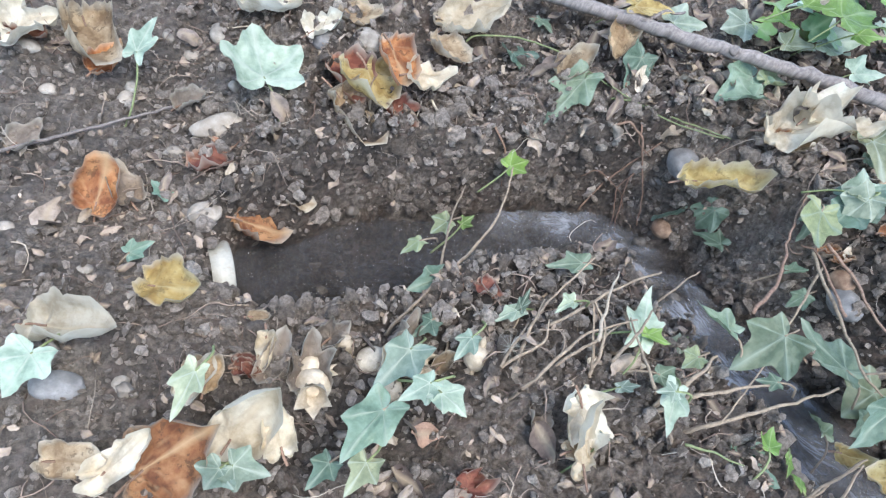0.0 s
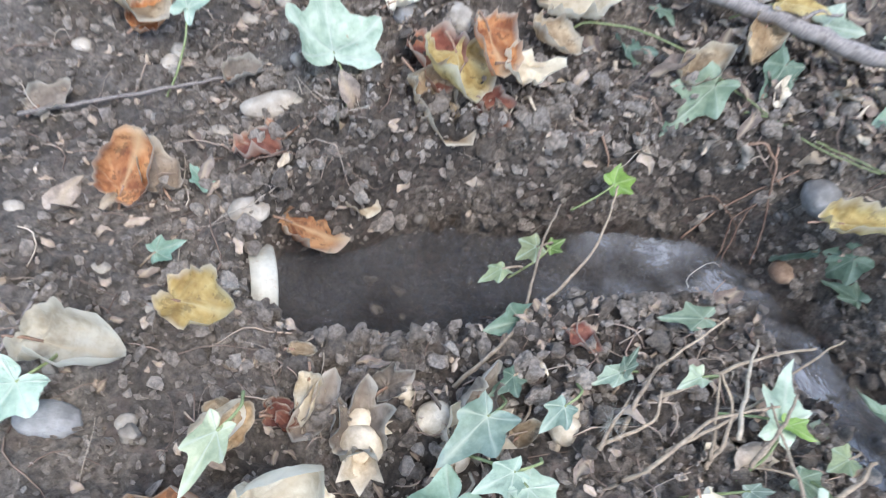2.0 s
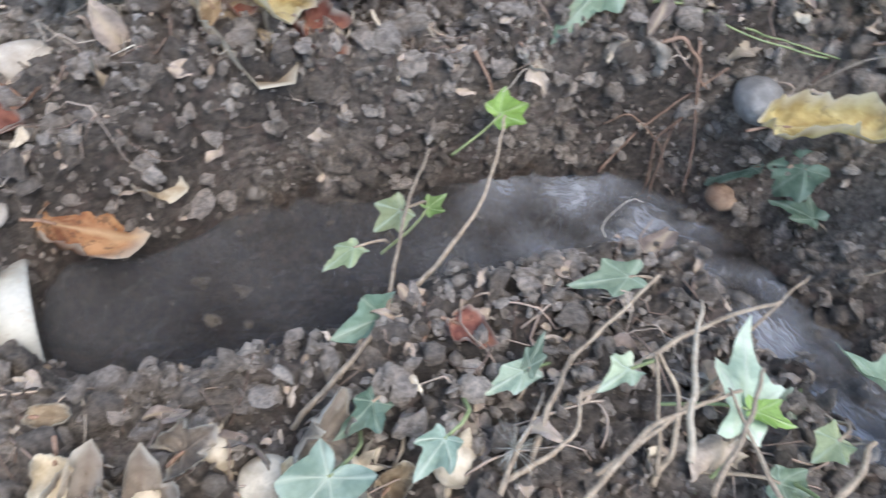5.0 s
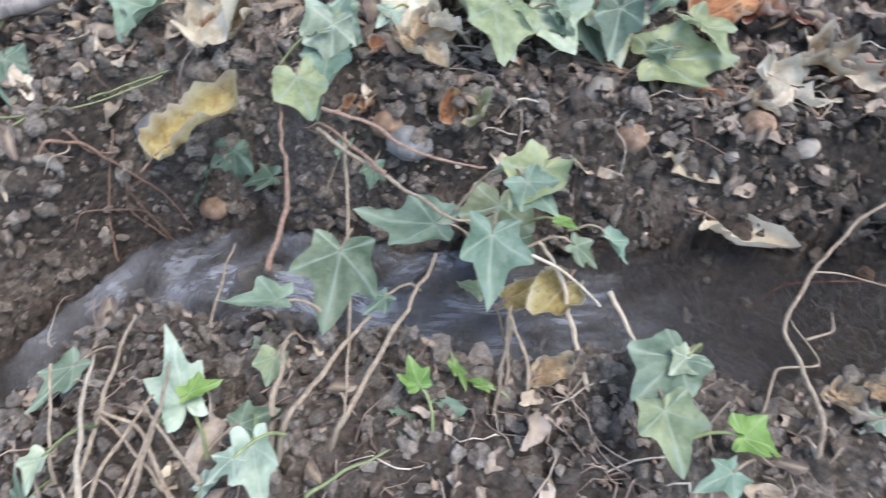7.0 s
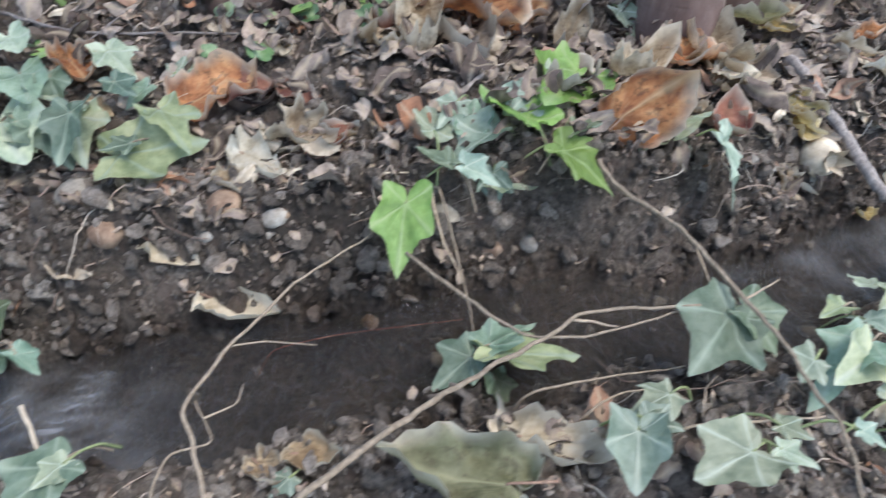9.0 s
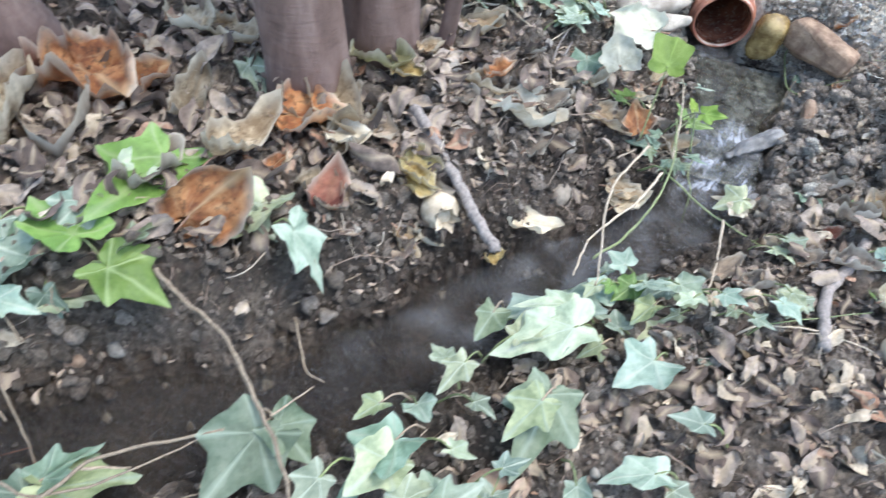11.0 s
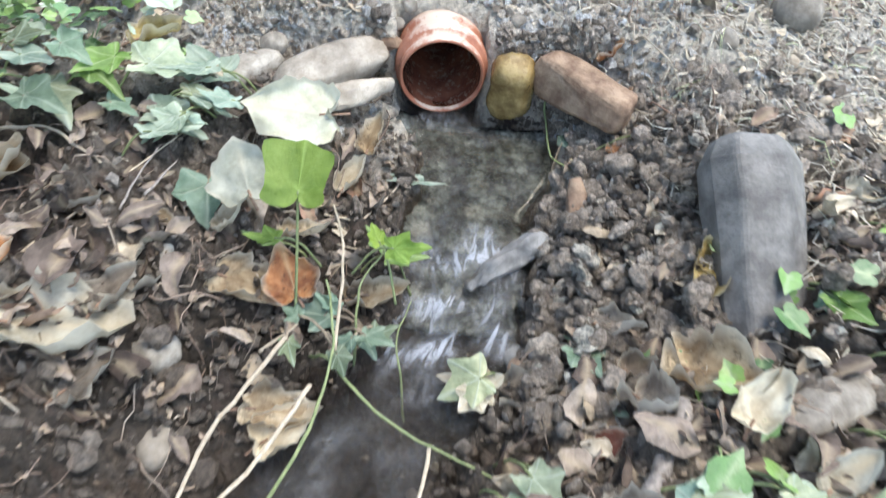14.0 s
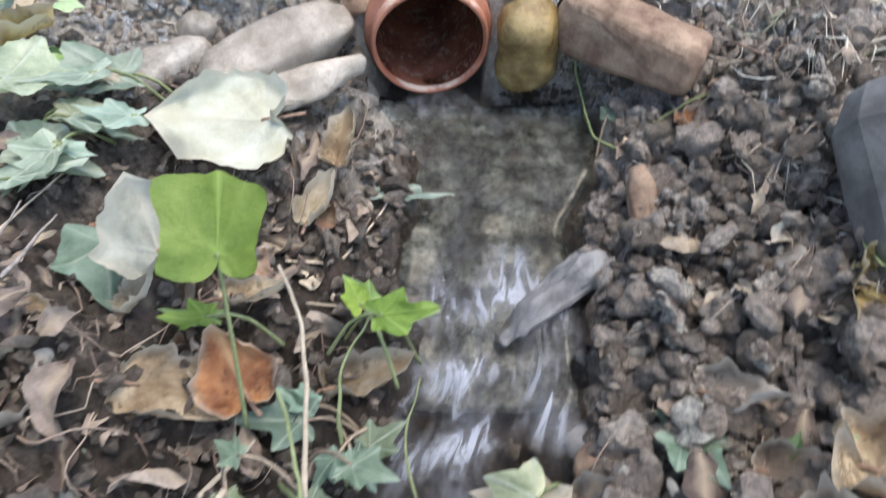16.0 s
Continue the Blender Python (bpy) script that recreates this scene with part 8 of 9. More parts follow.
stem([(0.975, -0.424, 0.362), (1.006, -0.449, 0.361), (1.043, -0.489, 0.364)], 0.0018, 0.0014, ROOT, "twig", "thin dark twig", "twig")
stem([(1.204, -0.139, 0.463), (1.237, -0.165, 0.468), (1.241, -0.207, 0.471), (1.217, -0.250, 0.464)], 0.0034, 0.002, STRAW, "dry_stalk", "pale dry stem", "stalk")
stem([(1.144, -0.228, 0.449), (1.271, -0.286, 0.455)], 0.0022, 0.0016, STRAW, "straw", "pale straw", "straw")
stem([(1.033, -0.156, 0.437), (1.098, -0.208, 0.442)], 0.002, 0.0016, STRAW, "straw", "pale straw", "straw")
stem([(1.096, -0.184, 0.442), (1.063, -0.208, 0.439)], 0.0022, 0.0016, STRAW, "straw", "pale straw", "straw")
stem([(0.978, -0.377, 0.385), (1.015, -0.405, 0.395), (1.073, -0.428, 0.410), (1.120, -0.432, 0.430), (1.148, -0.421, 0.450)], 0.0030, 0.0018, GREEN_STEM, "vine", "arching olive ivy stem over the bank", "vine")
stem([(0.920, -0.517, 0.427), (0.940, -0.574, 0.425), (0.930, -0.618, 0.428)], 0.0022, 0.0018, STRAW)
stem([(0.923, -0.524, 0.428), (0.952, -0.574, 0.425), (0.976, -0.622, 0.428)], 0.002, 0.0016, GREEN_STEM)
stem([(1.118, -0.618, 0.410), (1.126, -0.638, 0.413), (1.090, -0.639, 0.437)], 0.002, 0.0016, STRAW)
stem([(1.390, -0.613, 0.441), (1.359, -0.646, 0.447), (1.366, -0.661, 0.458)], 0.0014, 0.001, STRAW, "straw", "pale straw", "straw")
stem([(1.117, -0.431, 0.420), (1.153, -0.430, 0.437), (1.180, -0.425, 0.453), (1.194, -0.417, 0.470)], 0.0026, 0.0016, STRAW)
stem([(1.156, -0.435, 0.400), (1.182, -0.434, 0.410), (1.208, -0.448, 0.420)], 0.0024, 0.0016, GREEN_STEM)
stem([(1.135, -0.469, 0.373), (1.162, -0.461, 0.375), (1.194, -0.468, 0.379)], 0.002, 0.0014, GREEN_STEM)
stem([(1.256, -0.390, 0.398), (1.259, -0.418, 0.390), (1.286, -0.435, 0.393), (1.307, -0.444, 0.397)], 0.0022, 0.0016, STRAW)
stem([(1.401, -0.561, 0.410), (1.352, -0.567, 0.400), (1.329, -0.585, 0.407), (1.346, -0.607, 0.424), (1.350, -0.645, 0.444)], 0.0022, 0.002, GREEN_STEM, "vine", "looping olive stem beside the falls", "vine")
stem([(1.290, -0.610, 0.414), (1.331, -0.602, 0.415)], 0.0016, 0.001, STRAW, "straw", "pale straw", "straw")
stem([(1.232, -0.404, 0.390), (1.235, -0.433, 0.383)], 0.002, 0.0014, STRAW)
stem([(1.125, -0.377, 0.396), (1.153, -0.395, 0.393)], 0.003, 0.0026, STRAW)
stem([(1.199, -0.286, 0.456), (1.244, -0.289, 0.449)], 0.0024, 0.002, TWIG, "twig", "grey twig", "twig")
stem([(1.374, -0.645, 0.452), (1.347, -0.662, 0.456), (1.318, -0.671, 0.448)], 0.0018, 0.0014, ROOT, "root", "thin brown root", "root")
stem([(1.713, -0.460, 0.433), (1.551, -0.512, 0.483), (1.454, -0.548, 0.490), (1.422, -0.581, 0.480)], 0.0012, 0.0009, STRAW, "straw", "long thin straw", "straw")
stem([(1.417, -0.632, 0.487), (1.396, -0.657, 0.476), (1.376, -0.664, 0.464)], 0.0014, 0.001, STRAW, "straw", "pale straw", "straw")
stem([(1.489, -0.197, 0.481), (1.408, -0.268, 0.478)], 0.003, 0.002, TWIG, "twig", "pale twig", "twig")
stem([(1.674, -0.715, 0.515), (1.621, -0.770, 0.502), (1.634, -0.829, 0.506)], 0.003, 0.002, TWIG, "twig", "dark twig", "twig")
stem([(1.183, -0.276, 0.456), (1.213, -0.276, 0.459), (1.239, -0.281, 0.464)], 0.002, 0.0014, TWIG, "twig", "grey twig", "twig")
ivy((0.887, -0.369, 0.420), (0.869, -0.312, 0.420), 0, IVY_PALE, "pale blue-green", width=0.7)
ivy((0.871, -0.380, 0.420), (0.816, -0.306, 0.420), 0, IVY_PALE, "pale blue-green", width=0.6)
ivy((0.807, -0.365, 0.420), (0.722, -0.351, 0.420), 0, IVY, width=0.9)
ivy((0.864, -0.445, 0.420), (0.813, -0.406, 0.420), 0, IVY_PALE, "pale blue-green")
ivy((0.916, -0.435, 0.420), (0.888, -0.414, 0.420), 0, IVY)
ivy((0.692, -0.308, 0.420), (0.685, -0.271, 0.420), 0, IVY_PALE, "pale blue-green")
ivy((0.708, -0.341, 0.420), (0.669, -0.335, 0.420), 0, IVY_PALE, "pale blue-green")
ivy((0.734, -0.394, 0.420), (0.703, -0.405, 0.420), 0, IVY_PALE, "pale blue-green")
ivy((0.761, -0.457, 0.420), (0.744, -0.409, 0.420), 0, IVY_PALE, "pale blue-green", width=0.7)
ivy((0.813, -0.488, 0.420), (0.811, -0.453, 0.420), 0, IVY_PALE, "pale green")
ivy((0.751, -0.460, 0.420), (0.747, -0.486, 0.420), 0, IVY_PALE, "pale green")
ivy((0.612, -0.156, 0.420), (0.577, -0.130, 0.420), 0, IVY_PALE, "pale blue-grey")
ivy((0.938, -0.396, 0.400), (0.910, -0.373, 0.400), 0, IVY_PALE, "pale green")
ivy((0.952, -0.432, 0.400), (0.928, -0.405, 0.400), 0, IVY)
ivy((0.891, -0.415, 0.400), (0.903, -0.384, 0.400), 0, IVY_PALE, "pale green")
ivy((0.905, -0.455, 0.400), (0.883, -0.425, 0.400), 0, IVY_PALE, "pale green")
ivy((0.917, -0.486, 0.400), (0.919, -0.454, 0.400), 0, IVY_PALE, "pale green")
ivy((0.887, -0.481, 0.400), (0.911, -0.507, 0.400), 0, IVY_PALE, "pale green")
ivy((0.976, -0.557, 0.410), (0.943, -0.535, 0.410), 0, IVY_PALE, "pale green")
ivy((0.909, -0.514, 0.410), (0.891, -0.543, 0.410), 0, TAN, "withered")
ivy((0.869, -0.337, 0.400), (0.854, -0.361, 0.400), 0, IVY_PALE, "pale green")
ivy((0.873, -0.401, 0.400), (0.850, -0.380, 0.400), 0, IVY)
ivy((0.872, -0.437, 0.400), (0.864, -0.462, 0.400), 0, IVY_PALE, "pale green")
ivy((0.945, -0.498, 0.400), (0.925, -0.476, 0.400), 0, IVY_PALE, "pale green")
dead((0.908, -0.069, 0.446), (0.927, -0.080, 0.455), 0, ORANGE, "bright orange", "broad", 1.0)
dead((0.971, -0.043, 0.455), (0.990, -0.113, 0.456), 0, ORANGE, "large orange-brown", "broad", 1.2, 0.3, 0.1)
dead((0.968, -0.099, 0.454), (0.973, -0.140, 0.454), 0, CREAM, "cream", "oval", 1.2)
dead((0.927, -0.101, 0.430), (0.887, -0.146, 0.432), 0, TAN, "pale tan", "oval", 1.1, 0.5, 0.4)
dead((1.106, -0.074, 0.453), (1.084, -0.147, 0.456), 0, OLIVE, "olive pointed", "oval", 0.9, 0.4, 0.4)
dead((1.132, -0.134, 0.455), (1.146, -0.161, 0.460), 0, TAN, "tan", "oval", 1.0, 0.6, 0.5)
dead((1.066, -0.277, 0.417), (1.098, -0.302, 0.414), 0, GREY_LEAF, "grey", "broad", 0.9)
dead((1.090, -0.182, 0.445), (1.084, -0.223, 0.448), 0, GREY_LEAF, "grey-brown", "broad", 0.8)
dead((1.196, -0.220, 0.453), (1.184, -0.266, 0.452), 0, GREY_LEAF, "grey-brown", "broad", 0.8)
dead((1.012, -0.108, 0.444), (1.003, -0.158, 0.438), 0, GREY_LEAF, "grey-brown", "broad", 0.8)
dead((0.947, -0.127, 0.427), (0.923, -0.168, 0.425), 0, GREY_LEAF, "brown", "oval", 1.0)
dead((1.092, -0.374, 0.381), (1.096, -0.422, 0.373), 0, TAN, "pale", "broad", 0.7)
dead((-0.136, 0.292, 0.287), (-0.115, 0.322, 0.297), 0, CREAM, "cream rolled edge", "broad", 0.8, 0.5, 0.4)
dead((-0.102, 0.320, 0.286), (-0.083, 0.325, 0.291), 0, RED_LEAF, "dusty red", "broad", 0.9, 0.5, 0.3)
dead((-0.072, 0.309, 0.287), (-0.067, 0.349, 0.292), 0, GREY_LEAF, "twisted grey", "long", 1.6, 0.6, 0.8)
dead((-0.036, 0.340, 0.296), (-0.016, 0.351, 0.310), 0, GREY_LEAF, "papery grey", "maple", 1.0, 0.6, 0.5, 0, 0.28)
dead((0.023, 0.338, 0.307), (0.029, 0.364, 0.325), 0, GREY_LEAF, "papery grey", "maple", 1.2, 0.6, 0.5, 0, 0.28)
dead((0.012, 0.316, 0.300), (0.008, 0.338, 0.312), 0, CREAM, "twisted cream", "long", 1.8, 0.6, 0.8)
dead((-0.048, 0.308, 0.287), (-0.049, 0.348, 0.303), 0, GREY_LEAF, "papery grey", "maple", 0.9, 0.6, 0.5, 0, 0.28)
dead((0.050, 0.319, 0.305), (0.064, 0.330, 0.319), 0, TAN, "rolled tan", "oval", 1.2, 0.7, 0.6)
dead((0.958, 0.273, 0.431), (0.914, 0.175, 0.445), 0, RED_LEAF, "large pinkish brown folded", "oval", 1.0, 0.4, 0.4)
dead((0.970, 0.186, 0.445), (0.929, 0.087, 0.439), 0, ORANGE, "peach orange torn", "broad", 1.0, 0.4, 0.2, 0, 0.2)
dead((1.068, 0.080, 0.457), (1.053, 0.018, 0.456), 0, TAN, "pinkish brown curled", "oval", 1.2, 0.6, 0.5)
dead((1.014, -0.045, 0.449), (0.979, -0.131, 0.452), 0, TAN, "peach tan crumpled", "broad", 1.0, 0.5, 0.3, 0, 0.2)
dead((0.868, 0.305, 0.453), (0.857, 0.259, 0.452), 0, GREY_LEAF, "grey papery", "broad", 1.1, 0.5, 0.3)
dead((0.810, 0.173, 0.459), (0.867, 0.201, 0.453), 0, TAN, "cream twisted", "oval", 1.1, 0.5, 0.4)
dead((0.823, 0.017, 0.463), (0.895, 0.017, 0.452), 0, GREY_LEAF, "grey papery", "broad", 1.0, 0.5, 0.3)
dead((0.772, 0.035, 0.463), (0.800, 0.014, 0.468), 0, GREY_LEAF, "olive grey", "oval", 1.2, 0.4, 0.3)
dead((0.681, 0.192, 0.438), (0.689, 0.144, 0.440), 0, TAN, "pale brown crumpled", "maple", 1.0, 0.5, 0.3)
dead((1.168, -0.337, 0.421), (1.168, -0.383, 0.390), 0, TAN, "pale tan curled", "oval", 1.0, 0.5, 0.4)
dead((0.882, -0.132, 0.440), (0.941, -0.122, 0.441), 0, RED_LEAF, "pinkish brown", "long", 1.8, 0.5, 0.4)
dead((1.080, 0.123, 0.453), (1.046, 0.069, 0.457), 0, CREAM, "cream torn", "broad", 1.0, 0.5, 0.3)
dead((1.116, -0.216, 0.459), (1.132, -0.245, 0.470), 0, ORANGE, "tan orange hollow", "broad", 1.0, 0.7, 0.4)
dead((1.187, -0.157, 0.464), (1.207, -0.214, 0.472), 0, TAN, "tan long", "oval", 0.8, 0.5, 0.4)
dead((1.115, -0.284, 0.438), (1.145, -0.305, 0.445), 0, GREY_LEAF, "grey brown curled", "broad", 0.9, 0.6, 0.3)
dead((1.072, -0.387, 0.372), (1.099, -0.425, 0.377), 0, CREAM, "cream curled", "broad", 0.9, 0.5, 0.4)
dead((1.114, -0.615, 0.415), (1.082, -0.634, 0.438), 0, GREY_LEAF, "brown rolled hollow", "broad", 1.0, 0.9, 0.5)
dead((1.082, -0.667, 0.444), (1.109, -0.690, 0.457), 0, CREAM, "cream rolled", "oval", 1.2, 0.8, 0.5)
dead((1.076, -0.593, 0.410), (1.081, -0.611, 0.421), 0, RED_LEAF, "pinkish cupped", "broad", 1.1, 0.7, 0.3)
dead((1.034, -0.593, 0.422), (1.026, -0.634, 0.433), 0, GREY_LEAF, "brown rolled", "oval", 1.0, 0.7, 0.5)
dead((0.991, -0.516, 0.402), (0.974, -0.544, 0.416), 0, GREY_LEAF, "pinkish grey", "broad", 0.9, 0.5, 0.4)
dead((0.996, -0.494, 0.393), (1.020, -0.518, 0.399), 0, GREY_LEAF, "brown curled", "oval", 1.0, 0.6, 0.5)
dead((1.029, -0.565, 0.409), (1.040, -0.591, 0.417), 0, GREY_LEAF, "brown crumpled", "broad", 0.9, 0.6, 0.4)
dead((1.050, -0.700, 0.440), (1.072, -0.731, 0.446), 0, CREAM, "pale tan", "long", 1.6, 0.5, 0.5)
dead((0.996, -0.725, 0.434), (0.995, -0.762, 0.439), 0, RED_LEAF, "pinkish red with cream edge", "oval", 1.0, 0.5, 0.3)
dead((0.989, -0.630, 0.431), (0.984, -0.661, 0.437), 0, CREAM, "pale frilled", "maple", 1.0, 0.6, 0.3)
dead((1.035, -0.745, 0.442), (1.024, -0.774, 0.440), 0, CREAM, "cream and yellow", "broad", 0.8, 0.5, 0.4)
dead((1.163, -0.760, 0.459), (1.135, -0.780, 0.452), 0, TAN, "tan orange rolled", "oval", 1.0, 0.6, 0.5)
dead((0.141, 0.283, 0.362), (0.152, 0.238, 0.340), 0, CREAM, "cream tattered", "maple", 0.7, 0.5, 0.3, 0, 0.25)
dead((0.060, 0.226, 0.314), (0.087, 0.232, 0.322), 0, RED_LEAF, "brown crumpled", "maple", 1.0, 0.8, 0.5, 0, 0.25)
dead((-0.121, 0.296, 0.292), (-0.112, 0.321, 0.302), 0, TAN, "tan pale curled", "oval", 1.0, 0.6, 0.4, 0, 0.2)
dead((-0.080, 0.345, 0.294), (-0.081, 0.312, 0.287), 0, CREAM, "pale twisted", "long", 1.4, 0.7, 0.6, 0, 0.2)
dead((-0.086, 0.311, 0.290), (-0.098, 0.318, 0.293), 0, RED_LEAF, "dusty red folded", "broad", 1.1, 0.6, 0.4, 0, 0.2)
stem([(0.074, 0.446, 0.210), (0.078, 0.378, 0.307), (0.070, 0.377, 0.305)], 0.0026, 0.002, ROOT, "root", "bent brown root on soil", "root")
stem([(0.076, 0.415, 0.302), (0.081, 0.403, 0.306), (0.073, 0.382, 0.308), (0.056, 0.371, 0.308)], 0.0032, 0.0024, ROOT, "root", "knobbly brown root on soil", "root")
stem([(0.060, 0.599, 0.316), (0.066, 0.576, 0.317), (0.077, 0.556, 0.304)], 0.0032, 0.0026, STRAW, "dry_stalk", "pale broken dry stalk hanging down", "stalk")
stem([(0.123, 0.576, 0.321), (0.147, 0.573, 0.294), (0.162, 0.563, 0.246)], 0.0024, 0.0018, ROOT, "root", "brown root on the bank", "root")
stem([(0.267, 0.593, 0.350), (0.289, 0.586, 0.338), (0.302, 0.578, 0.314), (0.329, 0.565, 0.273), (0.335, 0.542, 0.242)], 0.0032, 0.0022, ROOT, "root", "pale root hanging on the bank", "root")
stem([(0.264, 0.578, 0.286), (0.307, 0.569, 0.263), (0.320, 0.562, 0.243)], 0.0016, 0.001, ROOT, "root", "thin root on the bank", "root")
stem([(0.107, 0.316, 0.330), (0.122, 0.351, 0.340), (0.131, 0.368, 0.350)], 0.0036, 0.003)
stem([(0.106, 0.321, 0.340), (0.131, 0.333, 0.343), (0.135, 0.353, 0.345)], 0.003, 0.0024)
stem([(0.143, 0.319, 0.345), (0.175, 0.336, 0.352), (0.226, 0.368, 0.360)], 0.0032, 0.0028)
stem([(0.174, 0.322, 0.350), (0.180, 0.344, 0.355), (0.171, 0.367, 0.360)], 0.0034, 0.0026)
# ivy among the litter and over the end of the bank
ivy((0.935, -0.396, 0.407), (0.905, -0.389, 0.419), 0, IVY_YOUNG, "fresh green", 0.03, width=0.75)
ivy((0.939, -0.419, 0.414), (0.908, -0.442, 0.442), 0, IVY_PALE, "pale blue-green", 0.03, width=0.99)
ivy((0.940, -0.446, 0.427), (0.916, -0.469, 0.447), 0, IVY_PALE, "pale blue-green", 0.03, width=0.89)
ivy((0.918, -0.461, 0.442), (0.899, -0.443, 0.444), 0, IVY_PALE, "pale blue-green", 0.03, width=0.79)
ivy((0.930, -0.481, 0.443), (0.914, -0.501, 0.455), 0, IVY_PALE, "pale blue-green", 0.03, width=1.03)
ivy((0.912, -0.492, 0.449), (0.899, -0.483, 0.449), 0, IVY, "dark green", 0.03, width=0.93)
ivy((0.962, -0.542, 0.439), (0.934, -0.555, 0.448), 0, IVY_PALE, "pale blue-green", 0.03, width=0.82)
ivy((0.940, -0.531, 0.444), (0.923, -0.551, 0.449), 0, IVY_PALE, "pale blue-green", 0.03, width=1.06)
ivy((0.915, -0.508, 0.442), (0.906, -0.528, 0.447), 0, IVY_PALE, "pale blue-green", 0.03, width=0.96)
ivy((0.929, -0.364, 0.387), (0.895, -0.368, 0.415), 0, IVY_PALE, "pale blue-green", 0.03, width=0.85)
ivy((0.975, -0.392, 0.372), (0.998, -0.405, 0.374), 0, IVY_PALE, "pale blue-green", 0.03, width=0.75)
ivy((1.056, -0.552, 0.414), (1.033, -0.573, 0.425), 0, IVY_PALE, "pale blue-green", 0.03, width=0.99)
ivy((1.040, -0.540, 0.409), (1.022, -0.560, 0.423), 0, IVY_PALE, "pale blue-green", 0.03, width=0.89)
ivy((1.042, -0.633, 0.444), (1.040, -0.659, 0.451), 0, IVY_PALE, "pale blue-green", 0.03, width=0.79)
ivy((1.053, -0.647, 0.449), (1.026, -0.638, 0.444), 0, IVY_PALE, "pale blue-green", 0.03, width=1.03)
ivy((1.048, -0.679, 0.447), (1.030, -0.701, 0.448), 0, IVY_PALE, "pale blue-green", 0.03, width=0.93)
ivy((1.025, -0.653, 0.443), (1.012, -0.678, 0.446), 0, IVY_YOUNG, "fresh green", 0.03, width=0.82)
ivy((1.046, -0.734, 0.449), (0.992, -0.692, 0.443), 0, IVY, "dark green", 0.03, width=0.45)
ivy((1.009, -0.709, 0.441), (0.987, -0.714, 0.443), 0, IVY_PALE, "pale blue-green", 0.03, width=0.96)
ivy((1.079, -0.751, 0.455), (1.064, -0.779, 0.458), 0, IVY_YOUNG, "fresh green", 0.03, width=0.85)
ivy((1.075, -0.740, 0.453), (1.051, -0.754, 0.456), 0, IVY_PALE, "pale blue-green", 0.03, width=0.75)
ivy((1.131, -0.766, 0.459), (1.114, -0.797, 0.467), 0, IVY_YOUNG, "fresh green", 0.03, width=0.99)
ivy((1.179, -0.737, 0.451), (1.152, -0.754, 0.456), 0, IVY_YOUNG, "fresh green", 0.03, width=0.89)
ivy((1.153, -0.796, 0.458), (1.136, -0.816, 0.464), 0, IVY, "dark green", 0.03, width=0.79)
ivy((1.177, -0.816, 0.461), (1.138, -0.788, 0.459), 0, IVY_YOUNG, "fresh green", 0.03, width=1.03)
ivy((1.232, -0.782, 0.466), (1.210, -0.804, 0.469), 0, IVY_YOUNG, "fresh green", 0.03, width=0.93)
ivy((1.288, -0.820, 0.482), (1.309, -0.876, 0.485), 0, IVY_PALE, "pale blue-green", 0.03, width=0.82)
ivy((0.948, -0.711, 0.442), (0.943, -0.738, 0.445), 0, IVY_PALE, "pale blue-green", 0.03, width=1.06)
ivy((1.161, -0.586, 0.391), (1.131, -0.601, 0.405), 0, IVY, "dark green", 0.03, width=0.96)
ivy((1.045, -0.699, 0.446), (1.027, -0.713, 0.448), 0, IVY_PALE, "pale blue-green", 0.03, width=0.85)
ivy((1.023, -0.717, 0.443), (1.034, -0.736, 0.450), 0, IVY_YOUNG, "fresh green", 0.03, width=0.75)
ivy((1.011, -0.673, 0.432), (0.995, -0.691, 0.433), 0, IVY, "dark green", 0.03, width=0.99)
ivy((1.287, -0.145, 0.513), (1.261, -0.127, 0.512), 0, IVY_PALE, "pale blue-green", 0.03, width=0.89)
ivy((1.251, -0.134, 0.505), (1.232, -0.175, 0.502), 0, IVY_PALE, "pale blue-green", 0.03, width=0.79)
ivy((1.221, -0.152, 0.487), (1.207, -0.191, 0.487), 0, IVY, "dark green", 0.03, width=1.03)
ivy((1.288, -0.213, 0.493), (1.274, -0.249, 0.485), 0, IVY_YOUNG, "fresh green", 0.03, width=0.93)
ivy((1.308, -0.234, 0.493), (1.270, -0.210, 0.494), 0, IVY_YOUNG, "fresh green", 0.03, width=0.82)
ivy((1.303, -0.245, 0.488), (1.317, -0.296, 0.483), 0, IVY_PALE, "pale blue-green", 0.03, width=1.06)
ivy((1.271, -0.263, 0.468), (1.274, -0.305, 0.455), 0, IVY_PALE, "pale blue-green", 0.03, width=0.96)
ivy((1.296, -0.280, 0.473), (1.298, -0.317, 0.457), 0, IVY_PALE, "pale blue-green", 0.03, width=0.85)
ivy((1.285, -0.166, 0.500), (1.275, -0.203, 0.496), 0, IVY_PALE, "pale blue-green", 0.03, width=0.75)
ivy((1.292, -0.158, 0.503), (1.311, -0.187, 0.508), 0, IVY, "dark green", 0.03, width=0.99)
ivy((1.247, -0.186, 0.492), (1.235, -0.227, 0.496), 0, IVY, "dark green", 0.03, width=0.89)
ivy((1.273, -0.231, 0.475), (1.261, -0.261, 0.471), 0, IVY, "dark green", 0.03, width=0.79)
ivy((1.293, -0.196, 0.508), (1.282, -0.225, 0.502), 0, IVY, "dark green", 0.03, width=1.03)
ivy((1.229, -0.162, 0.498), (1.248, -0.187, 0.506), 0, IVY_YOUNG, "fresh green", 0.03, width=0.93)
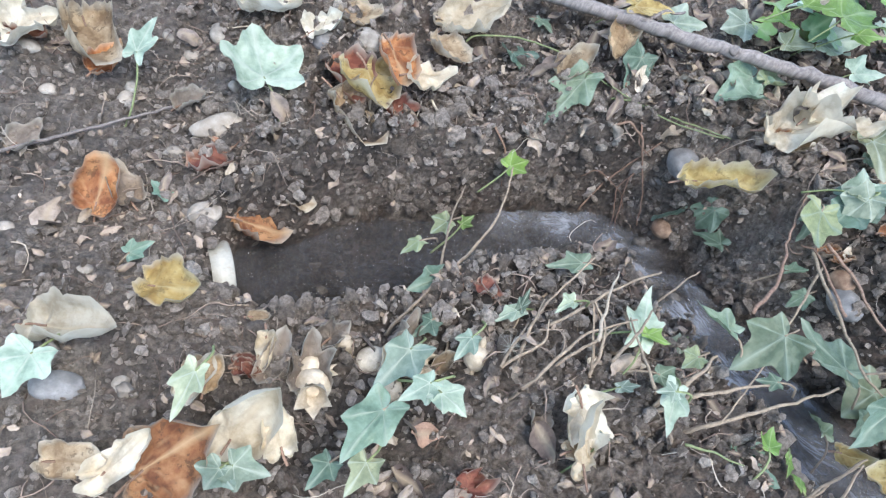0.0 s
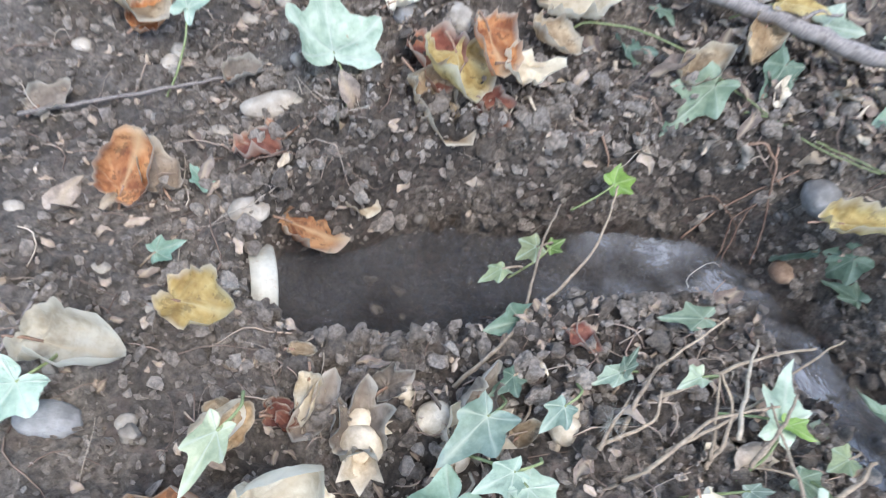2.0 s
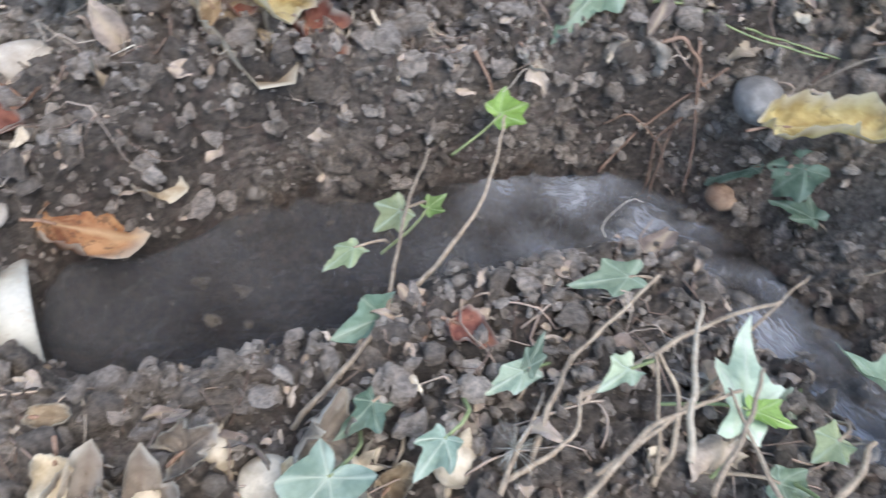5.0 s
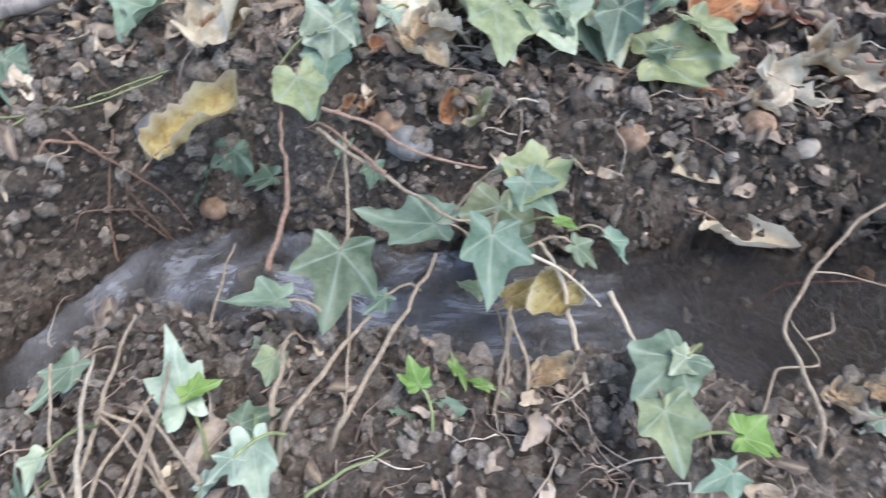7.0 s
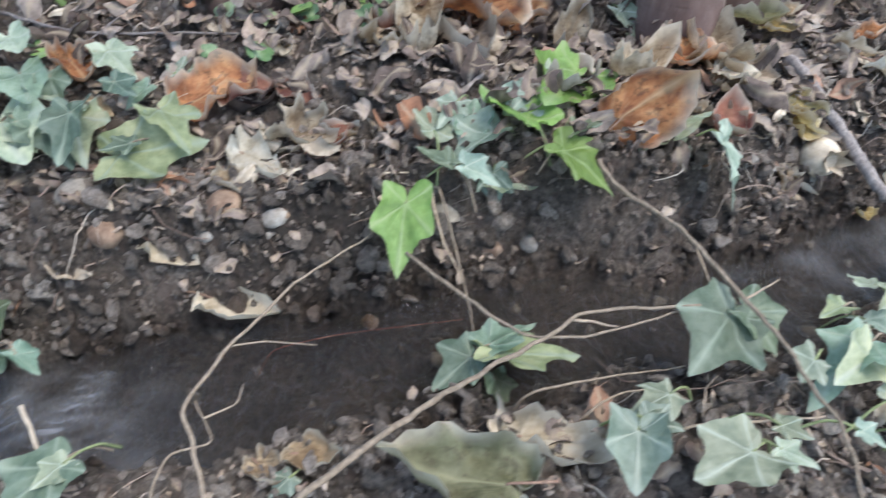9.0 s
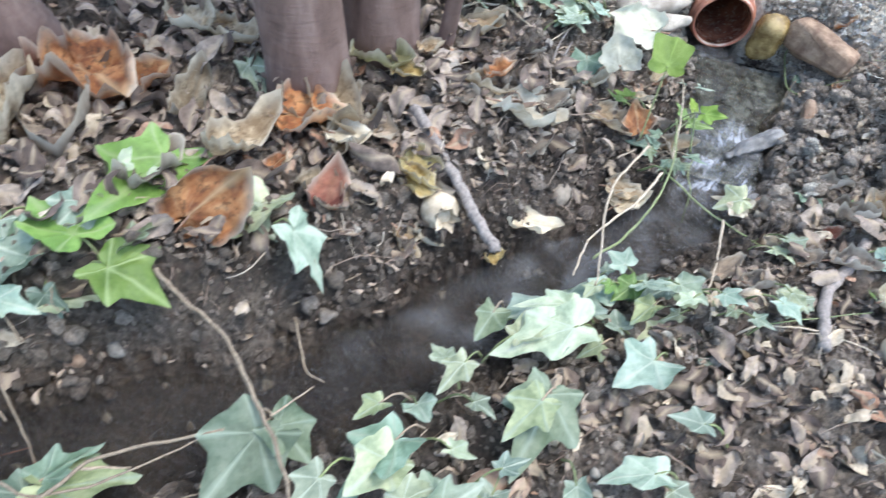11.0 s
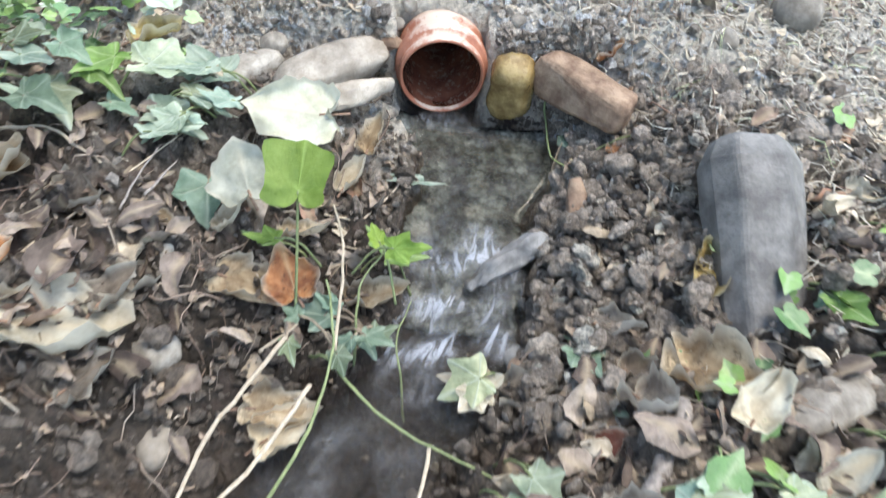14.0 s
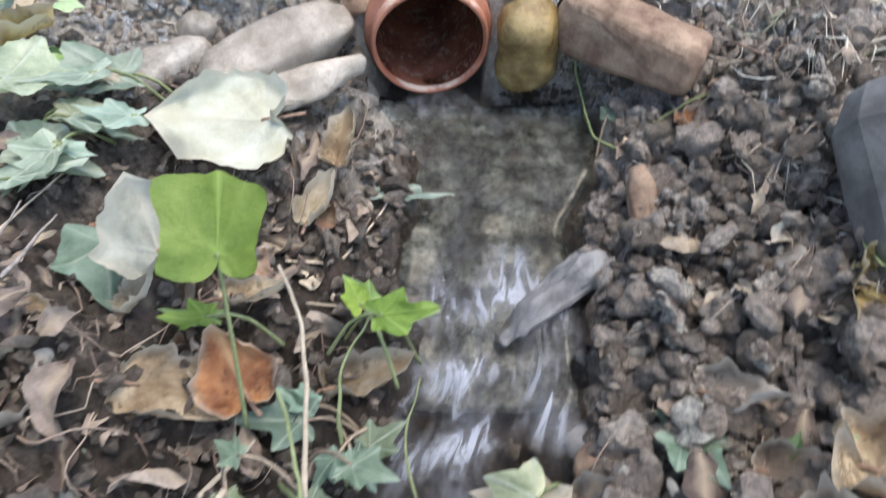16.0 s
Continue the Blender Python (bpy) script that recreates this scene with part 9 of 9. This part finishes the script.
ivy((1.276, -0.186, 0.485), (1.235, -0.228, 0.486), 0, IVY_PALE, "pale blue-green", 0.03, width=0.82)
ivy((1.268, -0.111, 0.520), (1.237, -0.095, 0.516), 0, IVY_PALE, "pale blue-green", 0.03, width=1.06)
ivy((0.671, -0.280, 0.426), (0.700, -0.305, 0.425), 0, IVY_PALE, "pale blue-green", 0.03, width=0.80)
ivy((0.675, -0.306, 0.422), (0.707, -0.333, 0.425), 0, IVY_PALE, "pale blue-green", 0.03, width=1.04)
ivy((0.695, -0.334, 0.421), (0.686, -0.357, 0.425), 0, IVY_PALE, "pale blue-green", 0.03, width=0.94)
ivy((0.786, -0.360, 0.433), (0.738, -0.336, 0.430), 0, IVY, "dark green", 0.03, width=0.84)
ivy((0.910, -0.343, 0.392), (0.838, -0.361, 0.429), 0, IVY_PALE, "pale blue-green", 0.03, width=1.08)
ivy((0.840, -0.322, 0.411), (0.866, -0.354, 0.419), 0, IVY_PALE, "pale blue-green", 0.03, width=0.98)
ivy((0.808, -0.294, 0.410), (0.769, -0.278, 0.413), 0, IVY_PALE, "pale blue-green", 0.03, width=0.87)
ivy((0.704, -0.266, 0.428), (0.663, -0.247, 0.435), 0, IVY_PALE, "pale blue-green", 0.03, width=1.11)
ivy((0.763, -0.305, 0.426), (0.757, -0.327, 0.433), 0, IVY_PALE, "pale blue-green", 0.03, width=1.01)
ivy((0.672, -0.229, 0.437), (0.638, -0.216, 0.436), 0, IVY_PALE, "pale blue-green", 0.03, width=0.91)
ivy((0.722, -0.300, 0.426), (0.718, -0.324, 0.427), 0, IVY_PALE, "pale blue-green", 0.03, width=0.80)
ivy((0.756, -0.265, 0.408), (0.738, -0.281, 0.426), 0, IVY_PALE, "pale blue-green", 0.03, width=1.04)
ivy((0.719, -0.339, 0.423), (0.737, -0.359, 0.429), 0, IVY_PALE, "pale blue-green", 0.03, width=0.94)
ivy((0.610, -0.212, 0.432), (0.607, -0.234, 0.434), 0, IVY_PALE, "pale blue-green", 0.03, width=0.84)
ivy((0.635, -0.258, 0.427), (0.635, -0.281, 0.426), 0, IVY_PALE, "pale blue-green", 0.03, width=1.08)
ivy((0.658, -0.306, 0.422), (0.649, -0.327, 0.426), 0, IVY_PALE, "pale blue-green", 0.03, width=0.98)
ivy((0.802, -0.278, 0.406), (0.820, -0.259, 0.390), 0, IVY_PALE, "pale blue-green", 0.03, width=0.87)
ivy((0.672, -0.350, 0.424), (0.652, -0.329, 0.426), 0, IVY, "dark green", 0.03, width=1.11)
ivy((0.561, 0.434, 0.446), (0.505, 0.344, 0.437), 0, IVY_PALE, "pale blue-green", 0.03, width=0.80)
ivy((0.564, 0.379, 0.444), (0.540, 0.316, 0.441), 0, IVY_PALE, "pale blue-green", 0.03, width=1.04)
ivy((0.634, 0.283, 0.456), (0.607, 0.221, 0.449), 0, IVY, "dark green", 0.03, width=0.94)
ivy((0.601, 0.269, 0.446), (0.572, 0.283, 0.444), 0, IVY, "dark green", 0.03, width=0.84)
ivy((0.600, 0.334, 0.450), (0.565, 0.290, 0.443), 0, IVY_PALE, "pale blue-green", 0.03, width=1.08)
ivy((0.459, 0.490, 0.434), (0.422, 0.447, 0.404), 0, IVY_PALE, "pale blue-green", 0.03, width=0.98)
ivy((0.760, 0.075, 0.471), (0.716, 0.074, 0.465), 0, IVY_PALE, "pale blue-green", 0.03, width=0.87)
ivy((0.742, 0.031, 0.467), (0.701, 0.059, 0.451), 0, IVY_PALE, "pale blue-green", 0.03, width=1.11)
ivy((0.799, 0.028, 0.475), (0.745, 0.033, 0.472), 0, IVY_PALE, "pale blue-green", 0.03, width=1.01)
ivy((0.889, 0.011, 0.459), (0.761, 0.011, 0.473), 0, IVY_YOUNG, "fresh green", 0.03, width=0.91)
ivy((0.721, 0.029, 0.428), (0.756, -0.010, 0.418), 0, IVY_PALE, "pale blue-green", 0.03, width=0.80)
ivy((0.583, 0.423, 0.450), (0.540, 0.421, 0.443), 0, IVY_PALE, "pale blue-green", 0.03, width=1.04)
ivy((0.602, 0.383, 0.452), (0.597, 0.340, 0.453), 0, IVY_PALE, "pale blue-green", 0.03, width=0.94)
ivy((0.727, 0.027, 0.443), (0.714, 0.014, 0.405), 0, IVY_PALE, "pale blue-green", 0.03, width=0.84)
ivy((0.490, 0.554, 0.436), (0.484, 0.497, 0.440), 0, IVY_PALE, "pale blue-green", 0.03, width=1.08)
ivy((0.635, 0.328, 0.461), (0.628, 0.290, 0.458), 0, IVY, "dark green", 0.03, width=0.98)
dead((0.552, 0.470, 0.449), (0.468, 0.433, 0.436), 0, CREAM, "creamy white pointed", "oval", 0.7, 0.4, 0.4, 0, 0.15)
